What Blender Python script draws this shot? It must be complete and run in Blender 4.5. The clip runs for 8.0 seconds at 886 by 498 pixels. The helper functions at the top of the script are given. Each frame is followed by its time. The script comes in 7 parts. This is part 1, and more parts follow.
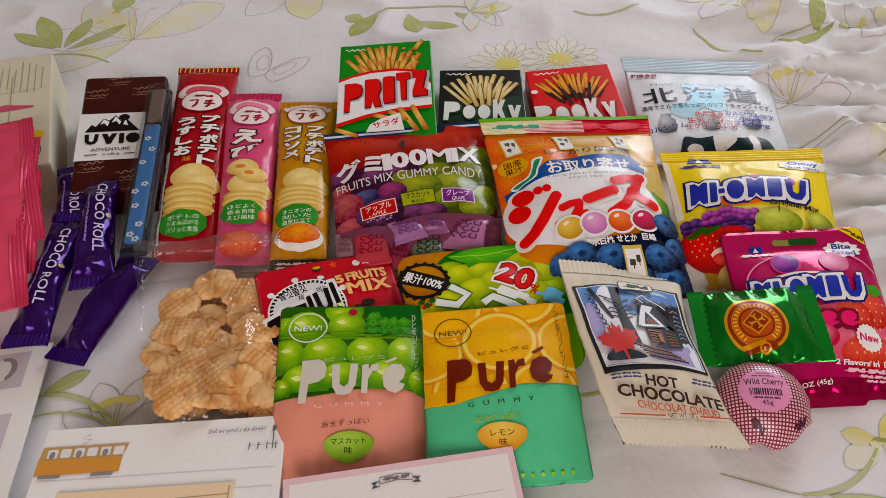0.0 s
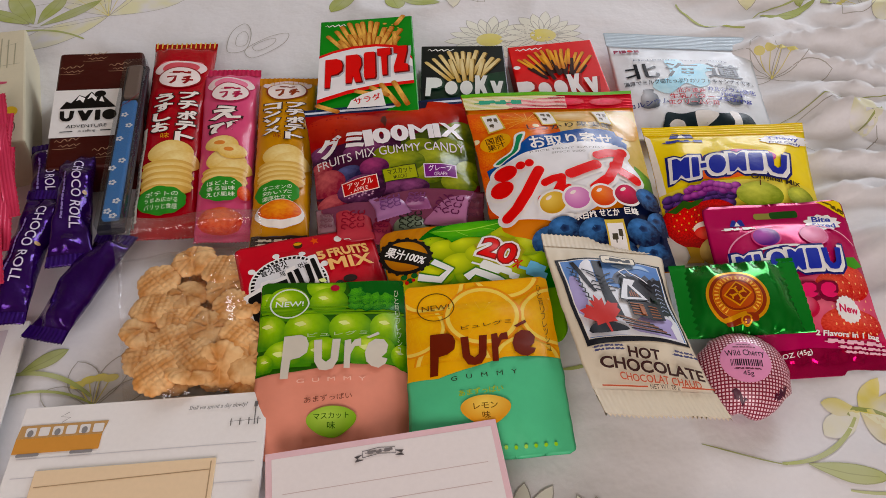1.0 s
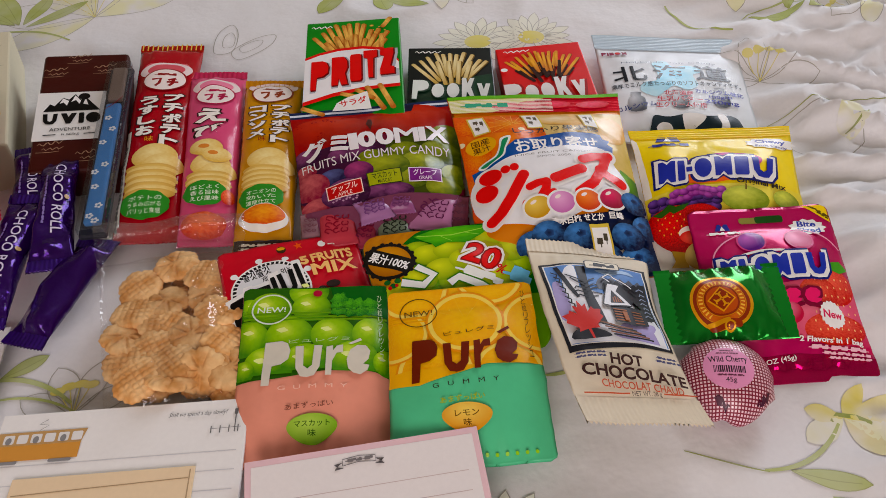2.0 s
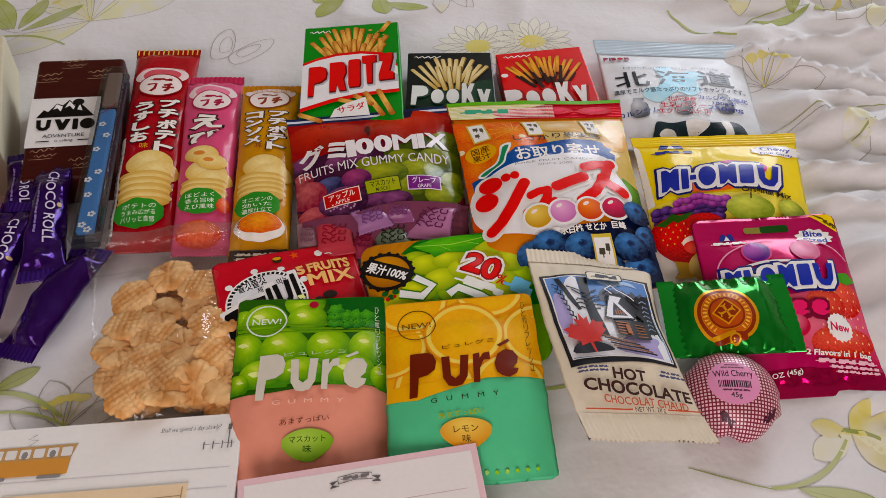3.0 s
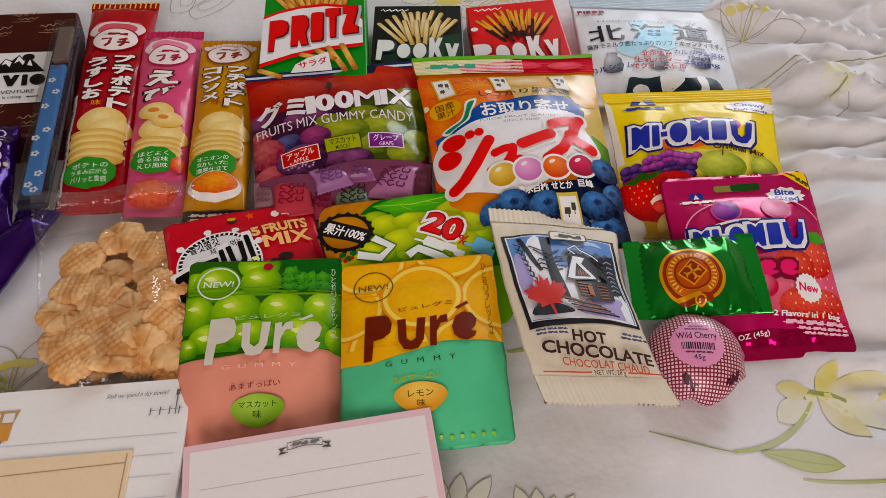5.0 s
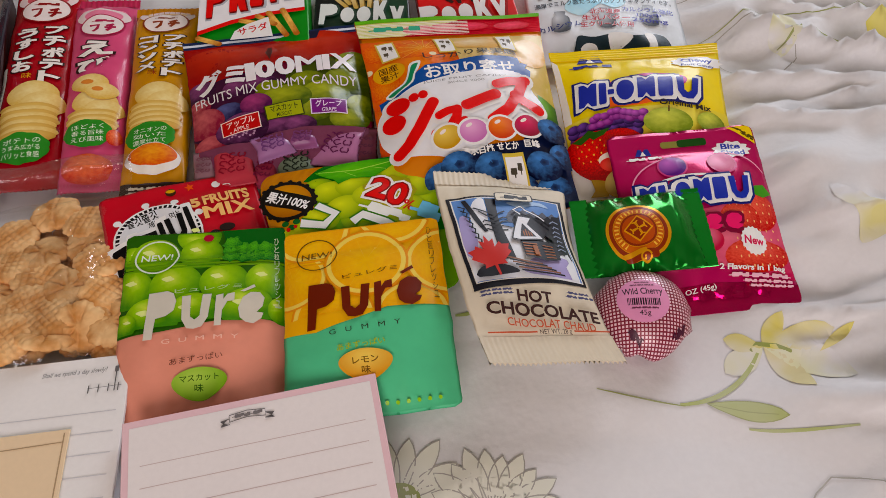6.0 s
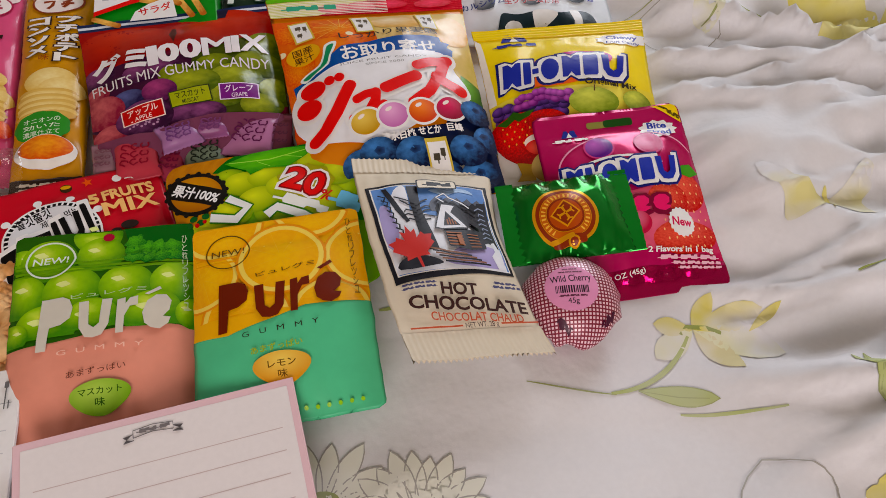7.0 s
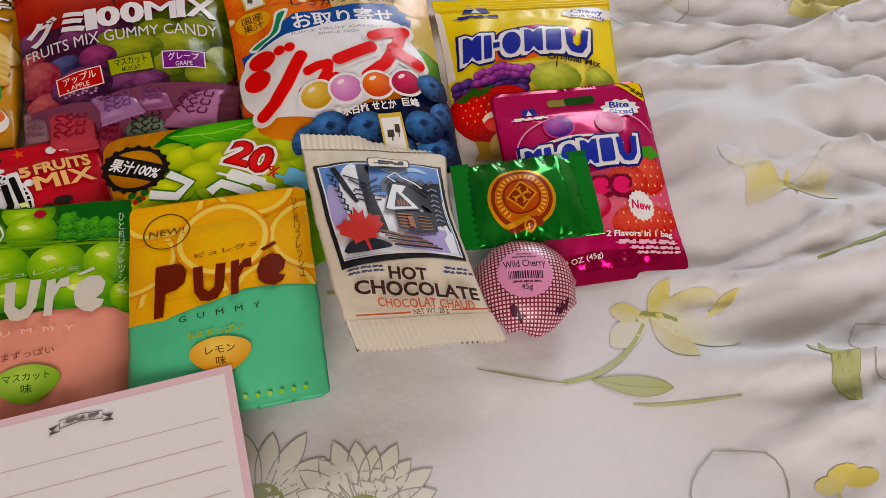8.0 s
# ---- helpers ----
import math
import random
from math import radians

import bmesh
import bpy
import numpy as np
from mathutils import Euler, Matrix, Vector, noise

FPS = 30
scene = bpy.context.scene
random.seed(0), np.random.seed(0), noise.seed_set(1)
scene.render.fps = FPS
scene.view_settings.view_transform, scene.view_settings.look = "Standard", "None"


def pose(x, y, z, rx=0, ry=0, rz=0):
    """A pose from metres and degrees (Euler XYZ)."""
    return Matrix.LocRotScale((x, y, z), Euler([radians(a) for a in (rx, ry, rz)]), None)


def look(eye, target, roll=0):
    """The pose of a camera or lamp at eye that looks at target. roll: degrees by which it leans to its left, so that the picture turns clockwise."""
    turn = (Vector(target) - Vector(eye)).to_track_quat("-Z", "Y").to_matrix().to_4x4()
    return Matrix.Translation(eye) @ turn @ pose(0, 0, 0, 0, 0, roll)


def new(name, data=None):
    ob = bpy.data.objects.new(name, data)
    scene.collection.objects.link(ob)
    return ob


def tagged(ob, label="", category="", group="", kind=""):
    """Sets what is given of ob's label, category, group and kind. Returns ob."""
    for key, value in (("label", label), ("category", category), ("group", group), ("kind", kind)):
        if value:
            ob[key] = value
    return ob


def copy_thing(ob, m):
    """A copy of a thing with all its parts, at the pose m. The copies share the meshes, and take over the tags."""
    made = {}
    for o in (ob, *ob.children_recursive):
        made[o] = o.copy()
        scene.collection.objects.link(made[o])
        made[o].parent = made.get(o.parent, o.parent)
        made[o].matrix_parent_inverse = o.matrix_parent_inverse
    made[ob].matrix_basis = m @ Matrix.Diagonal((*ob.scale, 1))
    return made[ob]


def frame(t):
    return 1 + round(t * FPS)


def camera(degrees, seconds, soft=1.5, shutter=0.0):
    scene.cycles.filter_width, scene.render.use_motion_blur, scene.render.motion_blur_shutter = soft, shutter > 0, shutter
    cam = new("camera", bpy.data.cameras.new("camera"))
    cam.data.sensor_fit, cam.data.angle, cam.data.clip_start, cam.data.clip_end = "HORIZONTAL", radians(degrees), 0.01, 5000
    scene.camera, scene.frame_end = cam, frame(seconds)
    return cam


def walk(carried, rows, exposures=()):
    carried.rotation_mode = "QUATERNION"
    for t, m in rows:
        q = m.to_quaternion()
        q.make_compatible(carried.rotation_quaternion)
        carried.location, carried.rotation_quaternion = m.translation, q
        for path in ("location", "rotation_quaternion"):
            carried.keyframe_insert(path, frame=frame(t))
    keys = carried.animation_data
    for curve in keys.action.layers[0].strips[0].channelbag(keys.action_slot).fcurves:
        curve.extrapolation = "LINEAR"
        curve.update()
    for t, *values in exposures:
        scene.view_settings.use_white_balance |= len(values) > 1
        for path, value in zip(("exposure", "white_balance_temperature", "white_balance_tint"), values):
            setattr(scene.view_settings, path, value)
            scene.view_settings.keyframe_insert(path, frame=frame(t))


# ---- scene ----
cam = camera(62.5, 8.0, soft=0.8)
METRES, EYE, TILT, LEAN, TURN = 0.156, 0.452, -44.3, 2.0, 0.0
ROWS = [
    (0.0, 0.0, 0.0, 0.0, 0.0, 0.0, -0.0),
    (0.5, -0.0187, -0.0074, -0.018, -0.57, -0.48, 0.15),
    (1.0, 0.0093, 0.0197, -0.0495, -1.24, -1.2, 0.32),
    (1.5, 0.0576, 0.0128, -0.0343, -1.47, -1.41, 0.35),
    (3.0, 0.09, 0.1116, 0.0303, -1.39, -1.3, 0.29),
    (3.5, 0.1064, 0.1301, 0.0314, -1.32, -1.52, -0.1),
    (4.0, 0.1497, 0.166, 0.0343, -1.35, -2.19, -0.08),
    (4.5, 0.1941, 0.2026, 0.0305, -1.69, -3.07, 0.23),
    (6.0, 0.388, 0.2668, -0.0529, -4.09, -6.1, 2.24),
    (6.5, 0.4432, 0.3102, -0.055, -6.97, -6.99, 3.9),
    (7.0, 0.4931, 0.4131, -0.0326, -8.78, -7.84, 3.57),
    (7.5, 0.5785, 0.4315, -0.0375, -9.23, -8.99, 2.25),
    (8.0, 0.613, 0.5153, 0.0011, -10.55, -10.4, 2.52),
]
walk(cam, [(t, pose(0, 0, EYE, TILT, LEAN, TURN) @ pose(METRES * x, METRES * y, METRES * z, 90 + pitch, roll, yaw)) for t, x, y, z, yaw, pitch, roll in ROWS])


# ---- light: a bedroom with one window beyond the bed, and an added fill ----
world = bpy.data.worlds.new("sky")
scene.world = world
world.use_nodes = True
wn = world.node_tree
sky = wn.nodes.new("ShaderNodeTexSky")
sky.sky_type, sky.sun_disc = "NISHITA", False
sky.sun_elevation, sky.sun_rotation = radians(38), radians(20)
wn.links.new(sky.outputs[0], wn.nodes["Background"].inputs[0])
wn.nodes["Background"].inputs[1].default_value = 0.1


def area(name, m, sx, sy, power, colour):
    lamp = bpy.data.lights.new(name, "AREA")
    lamp.shape, lamp.size, lamp.size_y, lamp.energy, lamp.color = "RECTANGLE", sx, sy, power, colour
    ob = new(name, lamp)
    ob.matrix_world = m
    return ob


WX0, WX1, WZ0, WZ1 = 0.75, 1.9, 0.45, 1.8
area("window_daylight", look((1.32, 2.47, 1.12), (0.1, 0.4, 0.0)), 1.1, 1.3, 38, (0.86, 0.9, 1.0))
# added fill lamp behind the camera, brightens the near half of the bed
area("fill_behind_camera", look((-0.1, -1.77, 1.1), (0.1, 0.4, 0.0)), 1.4, 1.1, 32, (1.0, 0.86, 0.83))
scene.view_settings.exposure = 0.0


# ---- materials ----
def lin(h):
    v = [int(h[i:i + 2], 16) / 255 for i in (0, 2, 4)]
    return tuple(c / 12.92 if c <= 0.04045 else ((c + 0.055) / 1.055) ** 2.4 for c in v) + (1.0,)


def rich(h, k=1.16):
    """Printing ink: the colour, a little more saturated."""
    c = lin(h)
    g = 0.3 * c[0] + 0.6 * c[1] + 0.1 * c[2]
    return tuple(min(1.0, max(0.0, g + (v - g) * k)) for v in c[:3]) + (1.0,)


MATS = {}


def base_mat(name):
    m = bpy.data.materials.new(name)
    m.use_nodes = True
    nt = m.node_tree
    return m, nt, nt.nodes["Principled BSDF"]


def node(nt, kind, **sockets):
    n = nt.nodes.new("ShaderNode" + kind)
    for k, v in sockets.items():
        n.inputs[k.replace("_", " ")].default_value = v
    return n


def vary(nt, colour, scale=60.0, amount=0.12, coarse=9.0):
    """The colour, varied at two scales."""
    geo = nt.nodes.new("ShaderNodeTexCoord")
    fine, wide = node(nt, "TexNoise", Scale=scale, Detail=4.0), node(nt, "TexNoise", Scale=coarse, Detail=2.0)
    nt.links.new(geo.outputs["Object"], fine.inputs["Vector"])
    nt.links.new(geo.outputs["Object"], wide.inputs["Vector"])
    add = nt.nodes.new("ShaderNodeMath")
    add.operation = "ADD"
    nt.links.new(fine.outputs["Fac"], add.inputs[0])
    nt.links.new(wide.outputs["Fac"], add.inputs[1])
    rng = node(nt, "MapRange", From_Min=0.6, From_Max=1.4, To_Min=1 - amount, To_Max=1 + amount)
    nt.links.new(add.outputs[0], rng.inputs["Value"])
    hsv = node(nt, "HueSaturation")
    nt.links.new(rng.outputs[0], hsv.inputs["Value"])
    if isinstance(colour, tuple):
        hsv.inputs["Color"].default_value = colour
    else:
        nt.links.new(colour, hsv.inputs["Color"])
    return hsv.outputs[0], fine


def bump(nt, bsdf, scale, strength, detail=3.0, distance=0.002):
    geo = nt.nodes.new("ShaderNodeTexCoord")
    n = node(nt, "TexNoise", Scale=scale, Detail=detail)
    nt.links.new(geo.outputs["Object"], n.inputs["Vector"])
    b = node(nt, "Bump", Strength=strength, Distance=distance)
    nt.links.new(n.outputs["Fac"], b.inputs["Height"])
    nt.links.new(b.outputs[0], bsdf.inputs["Normal"])


def film(h, rough=0.33, metal=0.0, coat=0.15, crease=0.35, scale=38.0):
    """Printed plastic or foil film, faintly crumpled."""
    key = ("film", h, rough, metal, coat, crease, scale)
    if key not in MATS:
        m, nt, b = base_mat("film_" + h)
        out, _ = vary(nt, rich(h), 120, 0.05)
        nt.links.new(out, b.inputs["Base Color"])
        b.inputs["Roughness"].default_value, b.inputs["Metallic"].default_value = rough, metal
        b.inputs["Coat Weight"].default_value, b.inputs["Coat Roughness"].default_value = coat * 0.42, 0.05
        b.inputs["Specular IOR Level"].default_value = 0.16
        bump(nt, b, scale, crease)
        MATS[key] = m
    return MATS[key]


def ink(h, rough=0.3, crease=0.3, scale=38.0):
    return film(h, rough, 0.0, 0.15, crease, scale)


def paper(h, rough=0.75):
    key = ("paper", h, rough)
    if key not in MATS:
        m, nt, b = base_mat("paper_" + h)
        out, _ = vary(nt, lin(h), 300, 0.03)
        nt.links.new(out, b.inputs["Base Color"])
        b.inputs["Roughness"].default_value = rough
        b.inputs["Specular IOR Level"].default_value = 0.25
        bump(nt, b, 900, 0.08, distance=0.0004)
        MATS[key] = m
    return MATS[key]


def shade(inner, outer, cx=-0.25, cy=0.3, reach=1.15, rough=0.3, grain=0.0, grain_scale=3.0, third=None):
    """A printed ball or fruit: a blend of inks from a bright spot outwards."""
    key = ("shade", inner, outer, cx, cy, reach, rough, grain, third)
    if key not in MATS:
        m, nt, b = base_mat("printed_" + inner)
        uv = nt.nodes.new("ShaderNodeTexCoord")
        dist = nt.nodes.new("ShaderNodeVectorMath")
        dist.operation = "DISTANCE"
        dist.inputs[1].default_value = (cx, cy, 0)
        nt.links.new(uv.outputs["UV"], dist.inputs[0])
        rng = node(nt, "MapRange", From_Min=0.0, From_Max=reach)
        nt.links.new(dist.outputs["Value"], rng.inputs["Value"])
        fac = rng.outputs[0]
        if grain:
            n = node(nt, "TexNoise", Scale=grain_scale, Detail=3.0)
            nt.links.new(uv.outputs["UV"], n.inputs["Vector"])
            mix = node(nt, "MapRange", From_Min=0.3, From_Max=0.7, To_Min=-grain, To_Max=grain)
            nt.links.new(n.outputs["Fac"], mix.inputs["Value"])
            add = nt.nodes.new("ShaderNodeMath")
            nt.links.new(fac, add.inputs[0])
            nt.links.new(mix.outputs[0], add.inputs[1])
            fac = add.outputs[0]
        ramp = nt.nodes.new("ShaderNodeValToRGB")
        ramp.color_ramp.elements[0].color, ramp.color_ramp.elements[1].color = rich(inner), rich(outer)
        if third:
            e = ramp.color_ramp.elements.new(0.35)
            e.color = rich(third)
        nt.links.new(fac, ramp.inputs[0])
        nt.links.new(ramp.outputs[0], b.inputs["Base Color"])
        b.inputs["Roughness"].default_value = rough
        b.inputs["Coat Weight"].default_value, b.inputs["Coat Roughness"].default_value = 0.08, 0.08
        b.inputs["Specular IOR Level"].default_value = 0.2
        bump(nt, b, 38, 0.3)
        MATS[key] = m
    return MATS[key]


def clear_film(tint="ffffff", gloss=0.1, crease=0.6, scale=45.0):
    """Thin clear plastic: mostly see-through, with a sharp gloss."""
    key = ("clear", tint, gloss, crease)
    if key not in MATS:
        m = bpy.data.materials.new("clear_film")
        m.use_nodes = True
        nt = m.node_tree
        nt.nodes.remove(nt.nodes["Principled BSDF"])
        tr, gl, mx = nt.nodes.new("ShaderNodeBsdfTransparent"), nt.nodes.new("ShaderNodeBsdfGlossy"), nt.nodes.new("ShaderNodeMixShader")
        tr.inputs[0].default_value = lin(tint)
        gl.inputs["Roughness"].default_value = 0.06
        fr = node(nt, "LayerWeight", Blend=0.15)
        add = nt.nodes.new("ShaderNodeMath")
        add.operation, add.use_clamp = "MULTIPLY_ADD", True
        add.inputs[1].default_value, add.inputs[2].default_value = 0.2, gloss
        bump(nt, gl, scale, crease, distance=0.006)
        nt.links.new(fr.outputs["Facing"], add.inputs[0])
        nt.links.new(add.outputs[0], mx.inputs[0])
        nt.links.new(tr.outputs[0], mx.inputs[1])
        nt.links.new(gl.outputs[0], mx.inputs[2])
        nt.links.new(mx.outputs[0], nt.nodes["Material Output"].inputs[0])
        MATS[key] = m
    return MATS[key]


def cotton():
    m, nt, b = base_mat("white_cotton")
    out, _ = vary(nt, lin("e9e8ea"), 260, 0.03, 3.0)
    nt.links.new(out, b.inputs["Base Color"])
    b.inputs["Roughness"].default_value = 0.85
    b.inputs["Sheen Weight"].default_value = 0.2
    geo = nt.nodes.new("ShaderNodeTexCoord")
    weave, soft = node(nt, "TexNoise", Scale=1400.0, Detail=1.0), node(nt, "TexNoise", Scale=22.0, Detail=4.0)
    for n in (weave, soft):
        nt.links.new(geo.outputs["Object"], n.inputs["Vector"])
    b1, b2 = node(nt, "Bump", Strength=0.12, Distance=0.0005), node(nt, "Bump", Strength=0.5, Distance=0.007)
    nt.links.new(weave.outputs["Fac"], b1.inputs["Height"])
    nt.links.new(soft.outputs["Fac"], b2.inputs["Height"])
    nt.links.new(b2.outputs[0], b1.inputs["Normal"])
    nt.links.new(b1.outputs[0], b.inputs["Normal"])
    return m


def dye(h, strength=1.0):
    """Dye on the cotton: matt, fading in soft washes."""
    key = ("dye", h, strength)
    if key not in MATS:
        m, nt, b = base_mat("dye_" + h)
        uv = nt.nodes.new("ShaderNodeTexCoord")
        n = node(nt, "TexNoise", Scale=28.0, Detail=2.0)
        nt.links.new(uv.outputs["Object"], n.inputs["Vector"])
        ramp = nt.nodes.new("ShaderNodeValToRGB")
        ramp.color_ramp.elements[0].position, ramp.color_ramp.elements[1].position = 0.38, 0.68
        ramp.color_ramp.elements[0].color, ramp.color_ramp.elements[1].color = lin(h), lin("e9e8ea")
        if strength >= 1:
            c = lin(h)
            ramp.color_ramp.elements[1].color = tuple(min(1, 0.75 * v + 0.2) for v in c[:3]) + (1,)
        nt.links.new(n.outputs["Fac"], ramp.inputs[0])
        nt.links.new(ramp.outputs[0], b.inputs["Base Color"])
        b.inputs["Roughness"].default_value = 0.85
        MATS[key] = m
    return MATS[key]


# ---- building helpers ----
def part(name, bm, material, parent, label=""):
    me = bpy.data.meshes.new(name)
    bm.to_mesh(me)
    bm.free()
    me.materials.append(material)
    ob = new(name, me)
    ob.parent = parent
    if label:
        tagged(ob, label)
    return ob


def smooth(ob):
    ob.data.polygons.foreach_set("use_smooth", [True] * len(ob.data.polygons))
    return ob


def thing(name, m, label, category, group="", kind=""):
    ob = new(name)
    ob.empty_display_size = 0.02
    ob.matrix_world = m
    return tagged(ob, label, category, group, kind)


GLYPHS = {}


def glyphs(text, bold=0.0, shear=0.0):
    """The outline of a text as a flat mesh, scaled to the box -1..1."""
    key = (text, bold, shear)
    if key not in GLYPHS:
        cu = bpy.data.curves.new("text", "FONT")
        cu.body, cu.offset, cu.shear, cu.resolution_u = text, bold, shear, 3
        ob = bpy.data.objects.new("text", cu)
        scene.collection.objects.link(ob)
        me = ob.to_mesh()
        vs = np.array([v.co[:2] for v in me.vertices])
        fs = [tuple(p.vertices) for p in me.polygons]
        ob.to_mesh_clear()
        bpy.data.objects.remove(ob)
        lo, hi = vs.min(0), vs.max(0)
        GLYPHS[key] = ((vs - lo) / (hi - lo) * 2 - 1, fs)
    return GLYPHS[key]


def turned(p, rot):
    c, s = math.cos(radians(rot)), math.sin(radians(rot))
    return [(x * c - y * s, x * s + y * c) for x, y in p]


def round_box(w, h, r, n=4):
    r = min(r, w / 2, h / 2)
    out = []
    for cx, cy, a0 in ((w / 2 - r, h / 2 - r, 0), (-w / 2 + r, h / 2 - r, 90), (-w / 2 + r, -h / 2 + r, 180), (w / 2 - r, -h / 2 + r, 270)):
        for i in range(n + 1):
            a = radians(a0 + 90 * i / n)
            out.append((cx + r * math.cos(a), cy + r * math.sin(a)))
    return out


def oval(rx, ry, n=36):
    return [(rx * math.cos(2 * math.pi * i / n), ry * math.sin(2 * math.pi * i / n)) for i in range(n)]


def ribbon(points, width, taper=True):
    """A stroke along a line as one polygon."""
    pts = [Vector(p) for p in points]
    left, right = [], []
    for i, p in enumerate(pts):
        d = (pts[min(i + 1, len(pts) - 1)] - pts[max(i - 1, 0)]).normalized()
        k = i / (len(pts) - 1)
        w = width / 2 * ((0.35 + 0.65 * math.sin(math.pi * (0.1 + 0.8 * k))) if taper else 1)
        left.append(tuple(p + Vector((-d.y, d.x)) * w))
        right.append(tuple(p - Vector((-d.y, d.x)) * w))
    return left + right[::-1]


def rounded(pts, n=5):
    """A smooth closed line through the points."""
    out, k = [], len(pts)
    for i in range(k):
        p0, p1, p2, p3 = (Vector(pts[(i + d) % k]) for d in (-1, 0, 1, 2))
        for q in (j / n for j in range(n)):
            out.append(tuple(0.5 * (2 * p1 + (p2 - p0) * q + (2 * p0 - 5 * p1 + 4 * p2 - p3) * q * q + (3 * p1 - p0 - 3 * p2 + p3) * q ** 3)))
    return out


def curve_points(a, c, b, n=14):
    """A bow from a to b, drawn towards c."""
    a, b, c = Vector(a), Vector(b), Vector(c)
    return [tuple((1 - k) ** 2 * a + 2 * k * (1 - k) * c + k * k * b) for k in (i / n for i in range(n + 1))]


# plain solid forms for brand marks, in a unit box
FORMS = {
    "slab": [(0.1, 0), (0.9, 0), (1, 0.08), (1, 0.92), (0.9, 1), (0.1, 1), (0, 0.92), (0, 0.08)],
    "flag": [(0.0, 0), (0.3, 0), (0.34, 0.42), (0.68, 0.45), (0.95, 0.56), (1, 0.76), (0.88, 0.93), (0.65, 1), (0, 1)],
    "foot": [(0, 0), (0.4, 0), (0.46, 0.24), (0.62, 0), (1, 0), (0.84, 0.4), (1, 0.6), (0.97, 0.84), (0.75, 1), (0, 1)],
    "tee": [(0.33, 0), (0.67, 0), (0.72, 0.7), (1, 0.74), (1, 1), (0, 1), (0, 0.74), (0.28, 0.7)],
    "zig": [(0, 0), (1, 0), (1, 0.26), (0.72, 0.3), (1, 0.8), (1, 1), (0.04, 1), (0.04, 0.74), (0.32, 0.7), (0, 0.2)],
    "disc": [(0.5 + 0.5 * math.cos(math.pi * i / 8), 0.5 + 0.5 * math.sin(math.pi * i / 8)) for i in range(16)],
    "cup": [(0, 1), (0.06, 0.3), (0.25, 0.04), (0.5, 0), (0.75, 0.04), (0.94, 0.3), (1, 1), (0.7, 1), (0.66, 0.36), (0.5, 0.26), (0.34, 0.36), (0.3, 1)],
    "wedge": [(0.36, 0), (0.64, 0), (1, 1), (0.66, 1), (0.5, 0.62), (0.34, 1), (0, 1)],
    "fork": [(0, 0), (0.34, 0), (0.4, 0.28), (0.66, 0), (1, 0), (0.72, 0.5), (1, 1), (0.66, 1), (0.42, 0.7), (0.34, 1), (0, 1)],
    "bow": [(0, 0), (0.36, 0), (0.38, 0.45), (0.62, 0.72), (1, 0.74), (0.98, 1), (0.6, 0.96), (0.4, 0.8), (0.38, 0.98), (0, 0.94)],
    "pebble": [(0.3, 0.06), (0.6, 0), (0.9, 0.14), (0.98, 0.3), (0.72, 0.34), (0.94, 0.5), (1, 0.76), (0.8, 0.97), (0.45, 1), (0.15, 0.84), (0, 0.5), (0.08, 0.2)],
    "tine": [(0, 0), (0.28, 0), (0.5, 0.2), (0.72, 0), (1, 0), (1, 1), (0.72, 1), (0.5, 0.84), (0.28, 1), (0, 1)],
}


